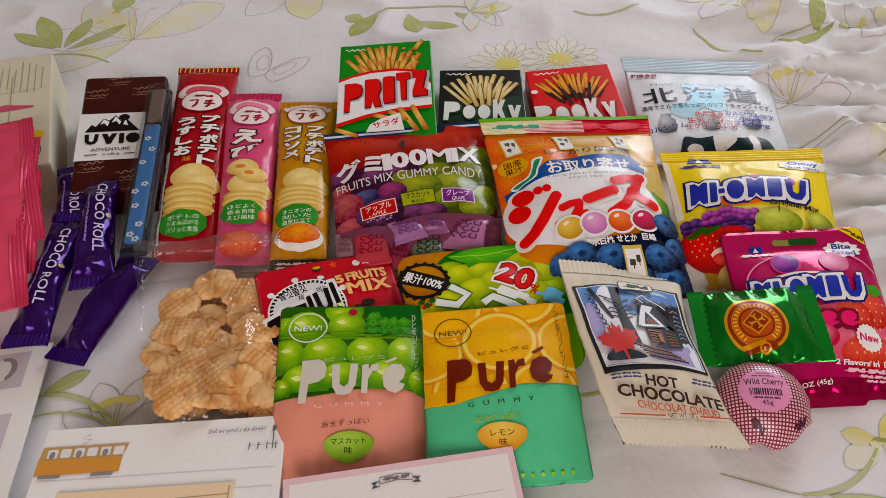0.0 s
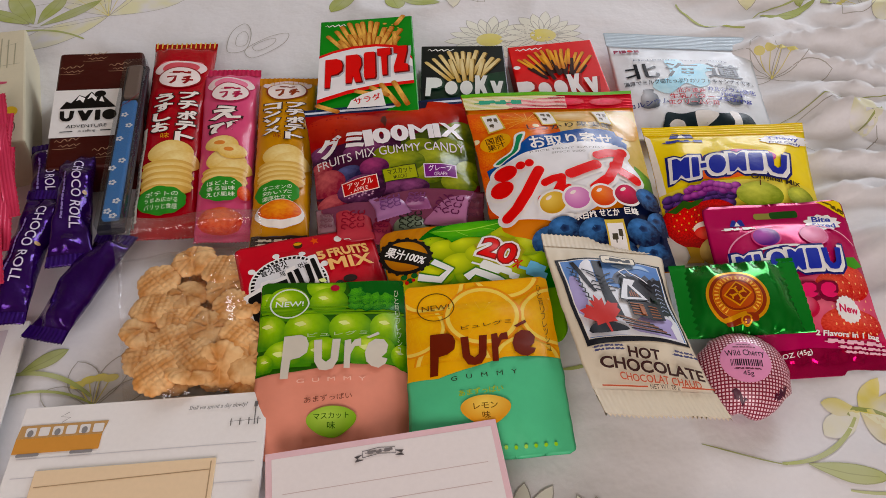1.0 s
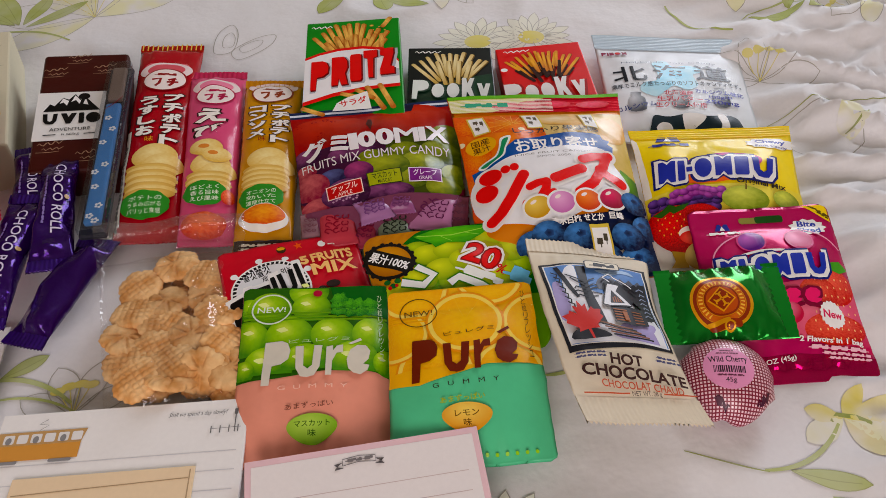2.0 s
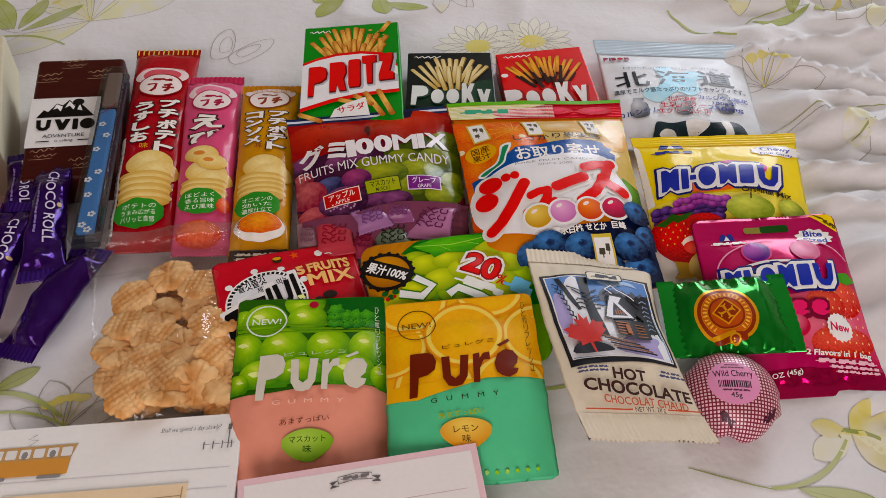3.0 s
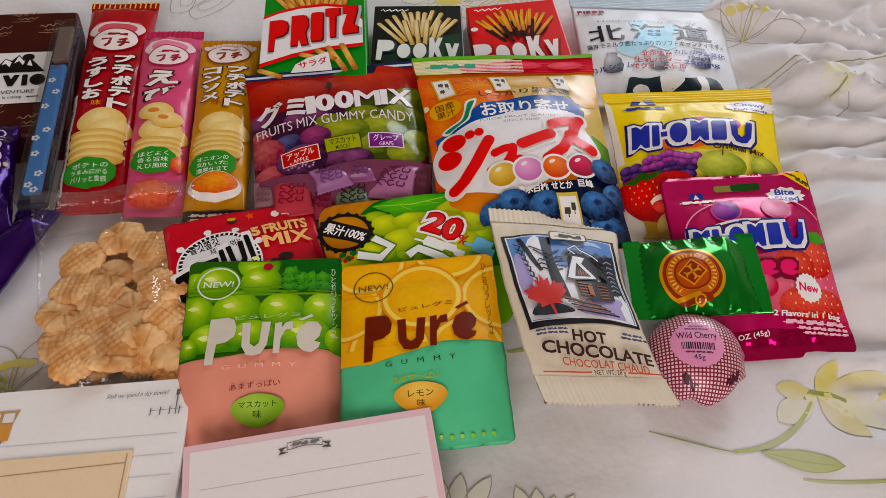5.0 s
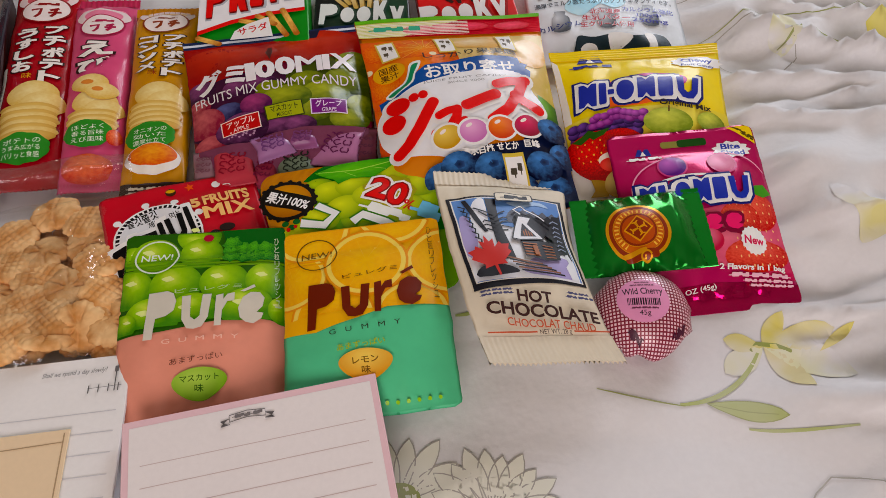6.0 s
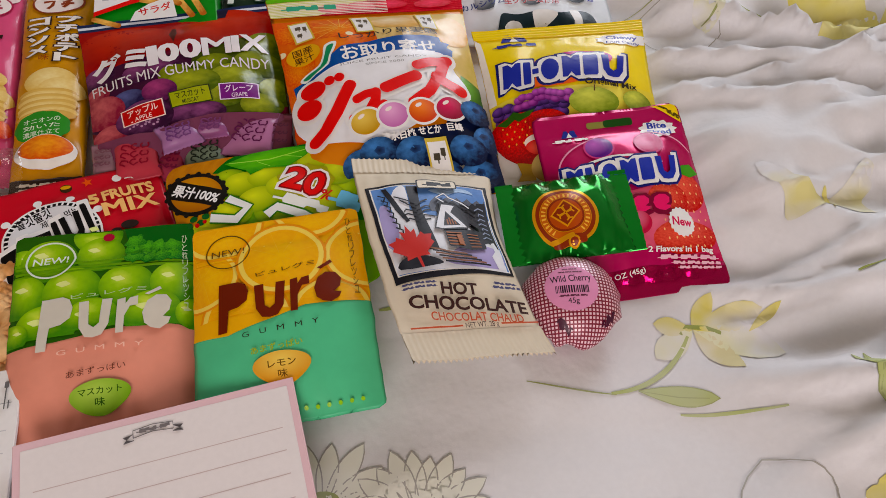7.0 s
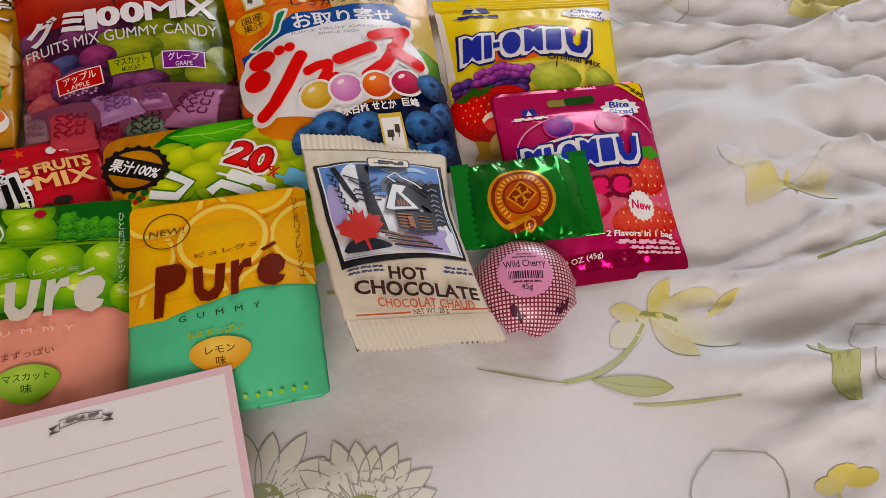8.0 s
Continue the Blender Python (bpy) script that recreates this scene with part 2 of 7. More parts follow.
class Face:
    """A printable face: prints are thin meshes that lie on surf(u, v). Places in shares of width and height, from lower left."""

    def __init__(self, owner, w, h, surf, lift=0.0004, step=0.008, grow=0.00004, grid=None):
        self.owner, self.w, self.h, self.surf, self.lift, self.step, self.grow = owner, w, h, surf, lift, step, grow
        self.grid = grid or (0.0, step, 0.0, step)

    def at(self, a, b):
        return ((a - 0.5) * self.w, (b - 0.5) * self.h)

    def put(self, name, shapes, material, label=""):
        bm = bmesh.new()
        uv = bm.loops.layers.uv.new("print")
        us, vs = [], []
        for sh in shapes:
            vv, ff = sh if isinstance(sh, tuple) else (sh, [tuple(range(len(sh)))])
            made = [bm.verts.new((x, y, 0)) for x, y in vv]
            xs, ys = [x for x, _ in vv], [y for _, y in vv]
            us += xs
            vs += ys
            mx, my, rx, ry = (min(xs) + max(xs)) / 2, (min(ys) + max(ys)) / 2, max(1e-6, (max(xs) - min(xs)) / 2), max(1e-6, (max(ys) - min(ys)) / 2)
            for f in ff:
                try:
                    face = bm.faces.new([made[i] for i in f])
                except ValueError:
                    continue
                face.normal_update()
                for lp in face.loops:
                    lp[uv].uv = ((lp.vert.co.x - mx) / rx, (lp.vert.co.y - my) / ry)
        big = [f for f in bm.faces if len(f.verts) > 4]
        if big:
            bmesh.ops.triangulate(bm, faces=big)
        for axis, lo, hi in ((0, min(us), max(us)), (1, min(vs), max(vs))):
            start, gap = self.grid[2 * axis], self.grid[2 * axis + 1]
            k = math.ceil((lo - start) / gap)
            while start + k * gap < hi:
                co, no = [0, 0, 0], [0, 0, 0]
                co[axis], no[axis] = start + k * gap, 1
                bmesh.ops.bisect_plane(bm, geom=bm.verts[:] + bm.edges[:] + bm.faces[:], plane_co=co, plane_no=no)
                k += 1
        bmesh.ops.recalc_face_normals(bm, faces=bm.faces)
        for f in bm.faces:
            if f.normal.z < 0:
                f.normal_flip()
        for v in bm.verts:
            x, y, z = self.surf(v.co.x, v.co.y)
            v.co = (x, y, z + self.lift)
        self.lift += self.grow
        return smooth(part(name, bm, material, self.owner, label))

    def moved(self, pts, a, b, rot=0):
        x, y = self.at(a, b)
        return [(px + x, py + y) for px, py in turned(pts, rot)]

    def disc(self, a, b, r, material, flat=1.0, rot=0, name="print"):
        return self.put(name, [self.moved(oval(r * self.w, r * self.w * flat), a, b, rot)], material)

    def discs(self, spots, material, name="print"):
        for a, b, r, fl in spots:
            lo, hi = (0.003 - a) * self.w, (0.997 - a) * self.w
            self.put(name, [self.moved([(min(max(x, lo), hi), y) for x, y in oval(r * self.w, r * self.w * fl, 24)], a, b)], material)

    def ring(self, a, b, r, width, material, flat=1.0, name="ring_print"):
        n = 40
        o, i = oval(r * self.w, r * self.w * flat, n), oval((r - width) * self.w, (r - width) * self.w * flat, n)
        vs = self.moved(o, a, b) + self.moved(i, a, b)
        return self.put(name, [(vs, [(k, (k + 1) % n, n + (k + 1) % n, n + k) for k in range(n)])], material)

    def box(self, a, b, w, h, material, rot=0, r=0.0, name="print"):
        return self.put(name, [self.moved(round_box(w * self.w, h * self.h, r * self.w) if r else
                        [(-w * self.w / 2, -h * self.h / 2), (w * self.w / 2, -h * self.h / 2), (w * self.w / 2, h * self.h / 2), (-w * self.w / 2, h * self.h / 2)], a, b, rot)], material, )

    def poly(self, pts, material, name="print"):
        return self.put(name, [[self.at(a, b) for a, b in pts]], material)

    def text(self, body, a, b, w, h, material, rot=0, bold=0.0, shear=0.0, name="lettering"):
        vs, fs = glyphs(body, bold, shear)
        pts = [(x * w * self.w / 2, y * h * self.h / 2) for x, y in vs]
        return self.put(name, [(self.moved(pts, a, b, rot), fs)], material)

    def column(self, body, a, b, w, h, material, bold=0.0, swell=1.0):
        """Writing from top to bottom."""
        shapes = []
        for i, ch in enumerate(body):
            vs, fs = glyphs(ch, bold)
            cell = h / len(body)
            small = 0.4 if ch in "ー・" else 0.88
            shapes.append((self.moved([(x * swell * w * self.w / 2 * (0.25 if ch == "ー" else 1), y * swell * cell * self.h / 2 * small * (2 if ch == "ー" else 1)) for x, y in vs], a, b + h / 2 - cell * (i + 0.5)), fs))
        return self.put("lettering", shapes, material)

    def mark(self, forms, a, b, w, h, material, rot=0, lean=0.0, fat=0.0, name="logo_shape"):
        """A brand mark as plain solid forms: (form, share of the width, foot, head, drop) each; fat widens all, for a rim."""
        total, x, shapes = sum(q[1] for q in forms), -w / 2 * self.w, []
        for form, s, lo, hi, drop in forms:
            sw = s / total * w * self.w
            pts = []
            for px, py in FORMS[form]:
                py = lo + (hi - lo) * py
                qx, qy = x + sw * (0.08 + 0.84 * px), (py - 0.5 + drop) * h * self.h
                pts.append((qx + lean * qy, qy))
            if fat:
                cx, cy = sum(p[0] for p in pts) / len(pts), sum(p[1] for p in pts) / len(pts)
                pts = [(px + math.copysign(min(fat, abs(px - cx)), px - cx), py + math.copysign(min(fat, abs(py - cy)), py - cy)) for px, py in pts]
            shapes.append(self.moved(pts, a, b, rot))
            x += sw
        for sh in shapes:
            self.put(name, [sh], material)

    def bars(self, rows, material, name="small_print"):
        """Writing too small to read: plain bars (a, b, w, h, rot)."""
        for a, b, w, h, rot in rows:
            n = max(3, int(w * self.w / max(1e-4, h * self.h * 0.8)))
            ww, hh = w * self.w, h * self.h
            top = [(-ww / 2 + ww * (i + k) / n, hh * (0.5 if i % 2 else -0.05 + 0.25 * (i % 3))) for i in range(n) for k in (0.08, 0.92)]
            low = [(x, -hh / 2 if (i // 2) % 3 else -hh * 0.25) for i, (x, _) in enumerate(top)]
            self.put(name, [self.moved(low + top[::-1], a, b, rot)], material)


def lerp(a, b, k):
    return a + (b - a) * k


def step01(e0, e1, x):
    k = min(1, max(0, (x - e0) / (e1 - e0)))
    return k * k * (3 - 2 * k)


def pouch_surface(w, h, bulge, ts, bs, taper=0.0, pinch=0.0, rad=0.0, seed=0, wrinkle=0.0012, sag=0.0, blunt=0.95, bow=0.0):
    """The face of a filled bag: flat seals of heights ts and bs, a belly between, width shrinking where it bulges."""
    def belly(u, v):
        a, lo, hi = abs(u) / (w / 2), -h / 2 + bs, h / 2 - ts
        k = (v - lo) / (hi - lo)
        if k <= 0 or k >= 1 or a >= 1:
            return 0.0
        k = 2 * k - 1
        return ((1 - a ** 2.4) * (1 - abs(k) ** 2.5)) ** blunt

    def surf(u, v):
        g = belly(u, v)
        du = 0.0
        if rad and abs(v) > h / 2 - rad:
            du = rad - math.sqrt(max(0, rad * rad - (abs(v) - h / 2 + rad) ** 2))
        k = 2 * v / h
        sc = (1 + taper * k) * (1 - pinch * max(0, 1 - k * k)) * (1 - du / (w / 2))
        n = noise.noise((u * 34 + seed * 7.1, v * 26, seed)) + 0.45 * noise.noise((u * 55, v * 48 + seed * 3.3, seed))
        edge = step01(0.0, 0.5, g) * (1 - 0.55 * step01(0.6, 1.0, g))
        z = bulge * g + wrinkle * n * (0.35 + 1.6 * edge) - sag * k * k
        pucker = (abs(k) ** 6) * wrinkle * 1.2 * math.sin(u * 420 + seed + 3 * n)
        side = abs(2 * u / w) ** 3
        wob = 0.0013 * noise.noise((v * 38 + seed, 3.0 if u > 0 else 9.0, seed)) + 0.0006 * noise.noise((v * 110, 5.0 if u > 0 else 2.0, seed))
        wav = abs(k) ** 4 * (0.0011 * noise.noise((u * 30 + seed, 7.0 if v > 0 else 1.0, seed)))
        lift = 0.0016 * max(side, abs(k) ** 6) * noise.noise((u * 24 + 3, v * 24, seed + 4.0))
        return (u * sc + math.copysign(wob, u) * side + bow * (1 - k * k), v + wav, z + lift + pucker * step01(0, 0.2, g))

    surf.belly = belly
    return surf


def meshed(surf, w, h, nx, ny):
    """The surface as its nx by ny mesh has it, so that prints lie flush."""
    known = {}

    def corner(i, j):
        if (i, j) not in known:
            known[i, j] = surf((i / nx - 0.5) * w, (j / ny - 0.5) * h)
        return known[i, j]

    def on_mesh(u, v):
        gx, gy = (u / w + 0.5) * nx, (v / h + 0.5) * ny
        i, j = min(nx - 1, max(0, math.floor(gx + 1e-6))), min(ny - 1, max(0, math.floor(gy + 1e-6)))
        fx, fy = gx - i, gy - j
        p, q, r, t = corner(i, j), corner(i + 1, j), corner(i, j + 1), corner(i + 1, j + 1)
        return tuple(lerp(lerp(p[k], q[k], fx), lerp(r[k], t[k], fx), fy) for k in range(3))

    return on_mesh


def mesh_face(ob, w, h, surf, nx, ny):
    return Face(ob, w, h, meshed(surf, w, h, nx, ny), grid=(-w / 2, w / nx, -h / 2, h / ny))


def pouch_mesh(w, h, surf, back, nx=44, ny=52, zig=0.0):
    bm = bmesh.new()
    rows = []
    for side in (1, -1):
        grid = []
        for j in range(ny + 1):
            line = []
            for i in range(nx + 1):
                u, v = (i / nx - 0.5) * w, (j / ny - 0.5) * h
                x, y, z = surf(u, v)
                rim = i in (0, nx) or j in (0, ny)
                if j in (0, ny) and zig:
                    y += zig * (1 if i % 2 else -1)
                if side < 0:
                    if rim:
                        line.append(rows[0][j][i])
                        continue
                    z = -back * surf.belly(u, v) - 0.0003 + min(0, z) * 0.5
                line.append(bm.verts.new((x, y, z)))
            grid.append(line)
        rows.append(grid)
        for j in range(ny):
            for i in range(nx):
                q = [grid[j][i], grid[j][i + 1], grid[j + 1][i + 1], grid[j + 1][i]]
                bm.faces.new(q if side > 0 else q[::-1])
    return bm


def seal(face, v0, v1, material, ribs=5, along=True, name="seal", height=0.0005, inset=0.998):
    """A crimped band across a bag: fine ridges along it (or across it)."""
    w = face.w * inset
    nx, ny = (24, ribs * 4) if along else (ribs * 4, 3)
    bm = bmesh.new()
    grid = []
    for j in range(ny + 1):
        line = []
        for i in range(nx + 1):
            u, v = (i / nx - 0.5) * w, lerp(v0, v1, j / ny)
            x, y, z = face.surf(u, v)
            k = (j / ny if along else i / nx) * ribs
            line.append(bm.verts.new((x, y, z + 0.0004 + height * (0.5 + 0.5 * math.cos(2 * math.pi * k)))))
        grid.append(line)
    for j in range(ny):
        for i in range(nx):
            bm.faces.new([grid[j][i], grid[j][i + 1], grid[j + 1][i + 1], grid[j + 1][i]])
    return smooth(part(name, bm, material, face.owner))


def bag(name, m, w, h, bulge, back, ts, bs, material, label, category, zig=0.0, nx=44, ny=52, group="", **kw):
    ob = thing(name, m, label, category, group)
    surf = pouch_surface(w, h, bulge, ts, bs, **kw)
    body = smooth(part("body", pouch_mesh(w, h, surf, back, nx, ny, zig), material, ob))
    return ob, mesh_face(ob, w, h, surf, nx, ny), body


def slab(w, h, d, r=0.0015, seg=2):
    """A bevelled box whose top face lies at z = 0."""
    bm = bmesh.new()
    bmesh.ops.create_cube(bm, size=1)
    for v in bm.verts:
        v.co = (v.co.x * w, v.co.y * h, (v.co.z - 0.5) * d)
    bmesh.ops.bevel(bm, geom=bm.edges[:], offset=r, segments=seg, affect="EDGES", profile=0.5)
    return bm


def flat(u, v):
    return (u, v, 0.0)


# ---- the room ----
def wall_box(name, x0, x1, y0, y1, z0, z1, material, label, category):
    bm = bmesh.new()
    bmesh.ops.create_cube(bm, size=1)
    for v in bm.verts:
        v.co = (lerp(x0, x1, v.co.x + 0.5), lerp(y0, y1, v.co.y + 0.5), lerp(z0, z1, v.co.z + 0.5))
    return tagged(part(name, bm, material, None), label, category, kind="structure")


def plaster(h):
    m, nt, b = base_mat("plaster_" + h)
    out, _ = vary(nt, lin(h), 40, 0.04, 1.2)
    nt.links.new(out, b.inputs["Base Color"])
    b.inputs["Roughness"].default_value = 0.9
    bump(nt, b, 160, 0.15)
    return m


WALL, CEIL, BOARD = plaster("b4a994"), plaster("bdb6aa"), plaster("7a5c42")
FLOOR_Z, CEIL_Z = -0.56, 1.95
wall_box("floor", -2.1, 2.1, -1.9, 2.6, FLOOR_Z - 0.1, FLOOR_Z, BOARD, "brown floor of the bedroom", "floor")
wall_box("ceiling", -2.1, 2.1, -1.9, 2.6, CEIL_Z, CEIL_Z + 0.1, CEIL, "plain white plaster ceiling", "ceiling")
# south wall, never in view: its opening is added to go with the fill lamp
for x0, x1, z0, z1 in ((-2.0, -0.85, FLOOR_Z, CEIL_Z), (0.65, 2.0, FLOOR_Z, CEIL_Z), (-0.85, 0.65, FLOOR_Z, 0.5), (-0.85, 0.65, 1.7, CEIL_Z)):
    wall_box("wall_south", x0, x1, -1.9, -1.8, z0, z1, WALL, "cream painted wall out of view, with an opening behind a lamp", "wall")
wall_box("wall_west", -2.1, -2.0, -1.9, 2.6, FLOOR_Z, CEIL_Z, WALL, "plain cream painted wall", "wall")
wall_box("wall_east", 2.0, 2.1, -1.9, 2.6, FLOOR_Z, CEIL_Z, WALL, "plain cream painted wall", "wall")
for x0, x1, z0, z1 in ((-2.0, WX0, FLOOR_Z, CEIL_Z), (WX1, 2.0, FLOOR_Z, CEIL_Z), (WX0, WX1, FLOOR_Z, WZ0), (WX0, WX1, WZ1, CEIL_Z)):
    wall_box("wall_north", x0, x1, 2.5, 2.6, z0, z1, WALL, "cream painted wall out of view, with an opening behind a lamp", "wall")

# ---- the bed cover ----
def cover(x, y):
    """Height of the cotton cover: nearly level under the things, creased beyond them."""
    right, far = step01(0.26, 0.40, x), step01(0.66, 0.95, y)
    near = step01(0.24, 0.10, y)
    z = 0.006 * noise.noise((x * 3.1, y * 3.4, 1.7)) * (0.4 + right + far)
    z += 0.0022 * noise.noise((x * 11, y * 14, 4.1))
    # creases that run out from under the bags
    warp = 0.05 * noise.noise((x * 4.0, y * 3.0, 9.2))
    ridge = 1 - abs(noise.noise((x * 3.4 + 2.0, (y + 0.22 * x + warp) * 15.0, 2.4))) * 2.2
    z += right * 0.029 * max(0, ridge) ** 2
    ridge = 1 - abs(noise.noise((x * 7.0, (y - 0.12 * x + warp) * 27.0, 6.4))) * 2.4
    z += right * 0.014 * max(0, ridge) ** 2
    ridge = 1 - abs(noise.noise(((x + 0.4 * y) * 5.0, (y - 0.3 * x) * 9.0, 12.4))) * 2.2
    z += far * 0.009 * max(0, ridge) ** 2
    ridge = 1 - abs(noise.noise((x * 4.0, (y - 0.25 * x) * 11.0, 22.4))) * 2.2
    z += near * 0.009 * max(0, ridge) ** 2
    ridge = 1 - abs(noise.noise((x * 9.0 + 5.0, (y + 0.35 * x + warp) * 38.0, 16.4))) * 2.6
    z += right * 0.003 * max(0, ridge) ** 3
    ridge = 1 - abs(noise.noise(((x - 0.5 * y) * 6.0 + 3.0, (y + 0.7 * x + warp) * 17.0, 31.4))) * 2.3
    z += right * 0.007 * max(0, ridge) ** 2
    z -= 0.010 * step01(0.16, 0.25, x) * step01(0.42, 0.30, y)
    # a long soft step in the cloth before the sweets
    z += 0.006 * step01(-0.014, 0.014, y - (0.222 - 0.1 * (x - 0.2))) * step01(0.08, 0.2, x)
    z -= 0.008
    z += 0.022 * step01(0.56, 0.9, y) * (1 - 0.6 * step01(0.15, 0.4, x))
    out = max(abs(x) - 0.95, abs(y - 0.55) - 1.35, 0)
    return z - min(0.5, out * out * 6 + out * 0.3)


def axis(lo, d0, d1, hi, fine, coarse):
    a = list(np.arange(lo, d0, coarse)) + list(np.arange(d0, d1, fine)) + list(np.arange(d1, hi + coarse / 2, coarse))
    return [float(v) for v in a]


def bed_cover():
    ob = thing("bed_cover", pose(0, 0, 0), "white cotton bed cover printed with green and yellow flowers, creased", "bedding")
    xs, ys = axis(-1.2, -0.72, 0.7, 1.2, 0.006, 0.04), axis(-0.95, 0.08, 1.12, 2.05, 0.006, 0.04)
    bm = bmesh.new()
    grid = [[bm.verts.new((x, y, cover(x, y))) for x in xs] for y in ys]
    for j in range(len(ys) - 1):
        for i in range(len(xs) - 1):
            bm.faces.new([grid[j][i], grid[j][i + 1], grid[j + 1][i + 1], grid[j + 1][i]])
    smooth(part("sheet", bm, cotton(), ob))
    return ob


COVER = bed_cover()


def on_cover(u, v):
    """A place on the cover as it is meshed: between the points of its 6 mm grid."""
    gx, gy = (u + 0.72) / 0.006, (v - 0.08) / 0.006
    i, j = math.floor(gx), math.floor(gy)
    fx, fy = gx - i, gy - j
    p = [cover(-0.72 + 0.006 * (i + di), 0.08 + 0.006 * (j + dj)) for dj in (0, 1) for di in (0, 1)]
    return (u, v, lerp(lerp(p[0], p[1], fx), lerp(p[2], p[3], fx), fy))


CLOTH = Face(COVER, 1, 1, on_cover, lift=0.00015, grow=0.000006, grid=(-0.72, 0.006, 0.08, 0.006))
bed = thing("mattress", pose(0, 0.55, -0.04), "plain white mattress under the bed cover", "mattress")
part("body", slab(1.9, 2.6, 0.3, 0.05, 3), paper("e8e4dc"), bed)
part("base", (lambda b: (bmesh.ops.translate(b, verts=b.verts, vec=(0, 0, -0.3)), b)[1])(slab(1.86, 2.56, 0.22, 0.02, 2)), BOARD, bed)


# ---- boxes of biscuit sticks ----
def sticks(f, rows, material, wide=0.028, name="stick_print"):
    """Printed biscuit sticks: (a, b, length in heights, lean in degrees)."""
    for a, b, ln, rot in rows:
        f.put(name, [f.moved(round_box(wide * f.w, ln * f.h, wide * f.w * 0.45), a, b, rot)], material)


def carton(name, m, w, h, d, face_hex, label):
    ob = thing(name, m, label, "snack box", "boxes of biscuit sticks")
    part("box", slab(w, h, d, 0.0012), film(face_hex, 0.38, 0.0, 0.15, 0.06), ob)
    bm = slab(w * 0.97, 0.0012, d * 0.9, 0.0004, 1)
    bmesh.ops.translate(bm, verts=bm.verts, vec=(0, h / 2 + 0.0004, -d * 0.05))
    part("end_flap", bm, film(face_hex, 0.42, 0.0, 0.1, 0.06), ob)
    return ob, Face(ob, w, h, flat, lift=0.0003, step=0.03)


BISCUIT = shade("f2c672", "b4661f", 0.0, 0.2, 1.3, 0.4, 0.25)
WHITE, BLACK = ink("f4f2f0"), ink("0a090a")


def green_carton():
    ob, f = carton("biscuit_box", pose(-0.0735, 0.6595, 0.0440, 7.0, -1.1, 2.8), 0.0995, 0.156, 0.026, "128a2c", "green cardboard box of salad biscuit sticks lying on the bed")
    dark = ink("a8581a")
    random.seed(3)
    heap = [(0.2 + 0.056 * i + random.uniform(-0.012, 0.012), 0.66 + 0.16 * math.sin(math.pi * (0.12 + 0.078 * i)) + random.uniform(-0.03, 0.03), 0.27, 36 - 6.6 * i + random.uniform(-4, 4)) for i in range(11)]
    for a, b, ln, rot in heap + [(0.3 + 0.075 * i, 0.66 + 0.05 * (i % 2), 0.24, 30 - 10 * i) for i in range(7)]:
        sticks(f, [(a + 0.008, b - 0.004, ln, rot)], dark, 0.052)
        sticks(f, [(a, b, ln, rot)], BISCUIT, 0.046)
    sticks(f, [(0.86, 0.94, 0.13, -30), (0.80, 0.74, 0.16, -3)], BISCUIT, 0.055)
    f.discs([(0.70, 0.91, 0.022, 0.7), (0.76, 0.87, 0.012, 0.8), (0.74, 0.84, 0.016, 0.6), (0.78, 0.89, 0.01, 1), (0.84, 0.85, 0.012, 0.8), (0.72, 0.86, 0.008, 1)], BISCUIT, "crumb_print")
    red = ink("dc1a20")
    f.poly([(0.004, 0.13), (0.004, 0.60), (0.15, 0.645), (0.35, 0.68), (0.6, 0.69), (0.82, 0.66), (0.93, 0.58), (0.97, 0.52), (0.97, 0.26), (0.6, 0.245), (0.3, 0.2)], red, "band_print")
    f.poly([(0.004, 0.165), (0.004, 0.575), (0.15, 0.62), (0.35, 0.655), (0.6, 0.662), (0.8, 0.635), (0.9, 0.57), (0.97, 0.50), (0.97, 0.29), (0.6, 0.275), (0.3, 0.235)], ink("f4f2f4"), "band_print")
    pale = ink("b9bcc4")
    sizes = [("flag", 1.15, 0, 1, -0.12), ("foot", 1.05, 0.0, 1, -0.03), ("slab", 0.75, 0.02, 0.98, 0.03), ("tee", 0.9, 0.02, 1, 0.1), ("zig", 0.95, 0.04, 0.98, 0.14)]
    f.mark(sizes, 0.515, 0.445, 0.9, 0.28, pale, 3, 0.05, 0.0016)
    f.mark(sizes, 0.505, 0.452, 0.88, 0.28, ink("6a1214"), 3, 0.05, 0.0006)
    f.mark(sizes, 0.495, 0.46, 0.88, 0.28, red, 3, 0.05)
    sticks(f, [(0.11, 0.07, 0.17, 62), (0.46, 0.2, 0.12, 70), (0.72, 0.16, 0.26, 26), (0.83, 0.17, 0.26, 20), (0.62, 0.2, 0.16, 50)], BISCUIT, 0.055)
    f.put("logo_shape", [ribbon([f.at(0.06 + 0.02 * i, 0.915 + 0.012 * math.sin(i * 2.1)) for i in range(12)], 0.0017)], WHITE)
    f.bars([(0.18, 0.965, 0.2, 0.007, 0)], ink("9fd0a0"))
    f.put("label_print", [[f.at(*p) for p in ((0.3, 0.06), (0.34, 0.13), (0.45, 0.18), (0.64, 0.225), (0.68, 0.06))]], WHITE)
    f.text("サラダ", 0.5, 0.135, 0.27, 0.062, ink("c9252b"), 12, 0.02)


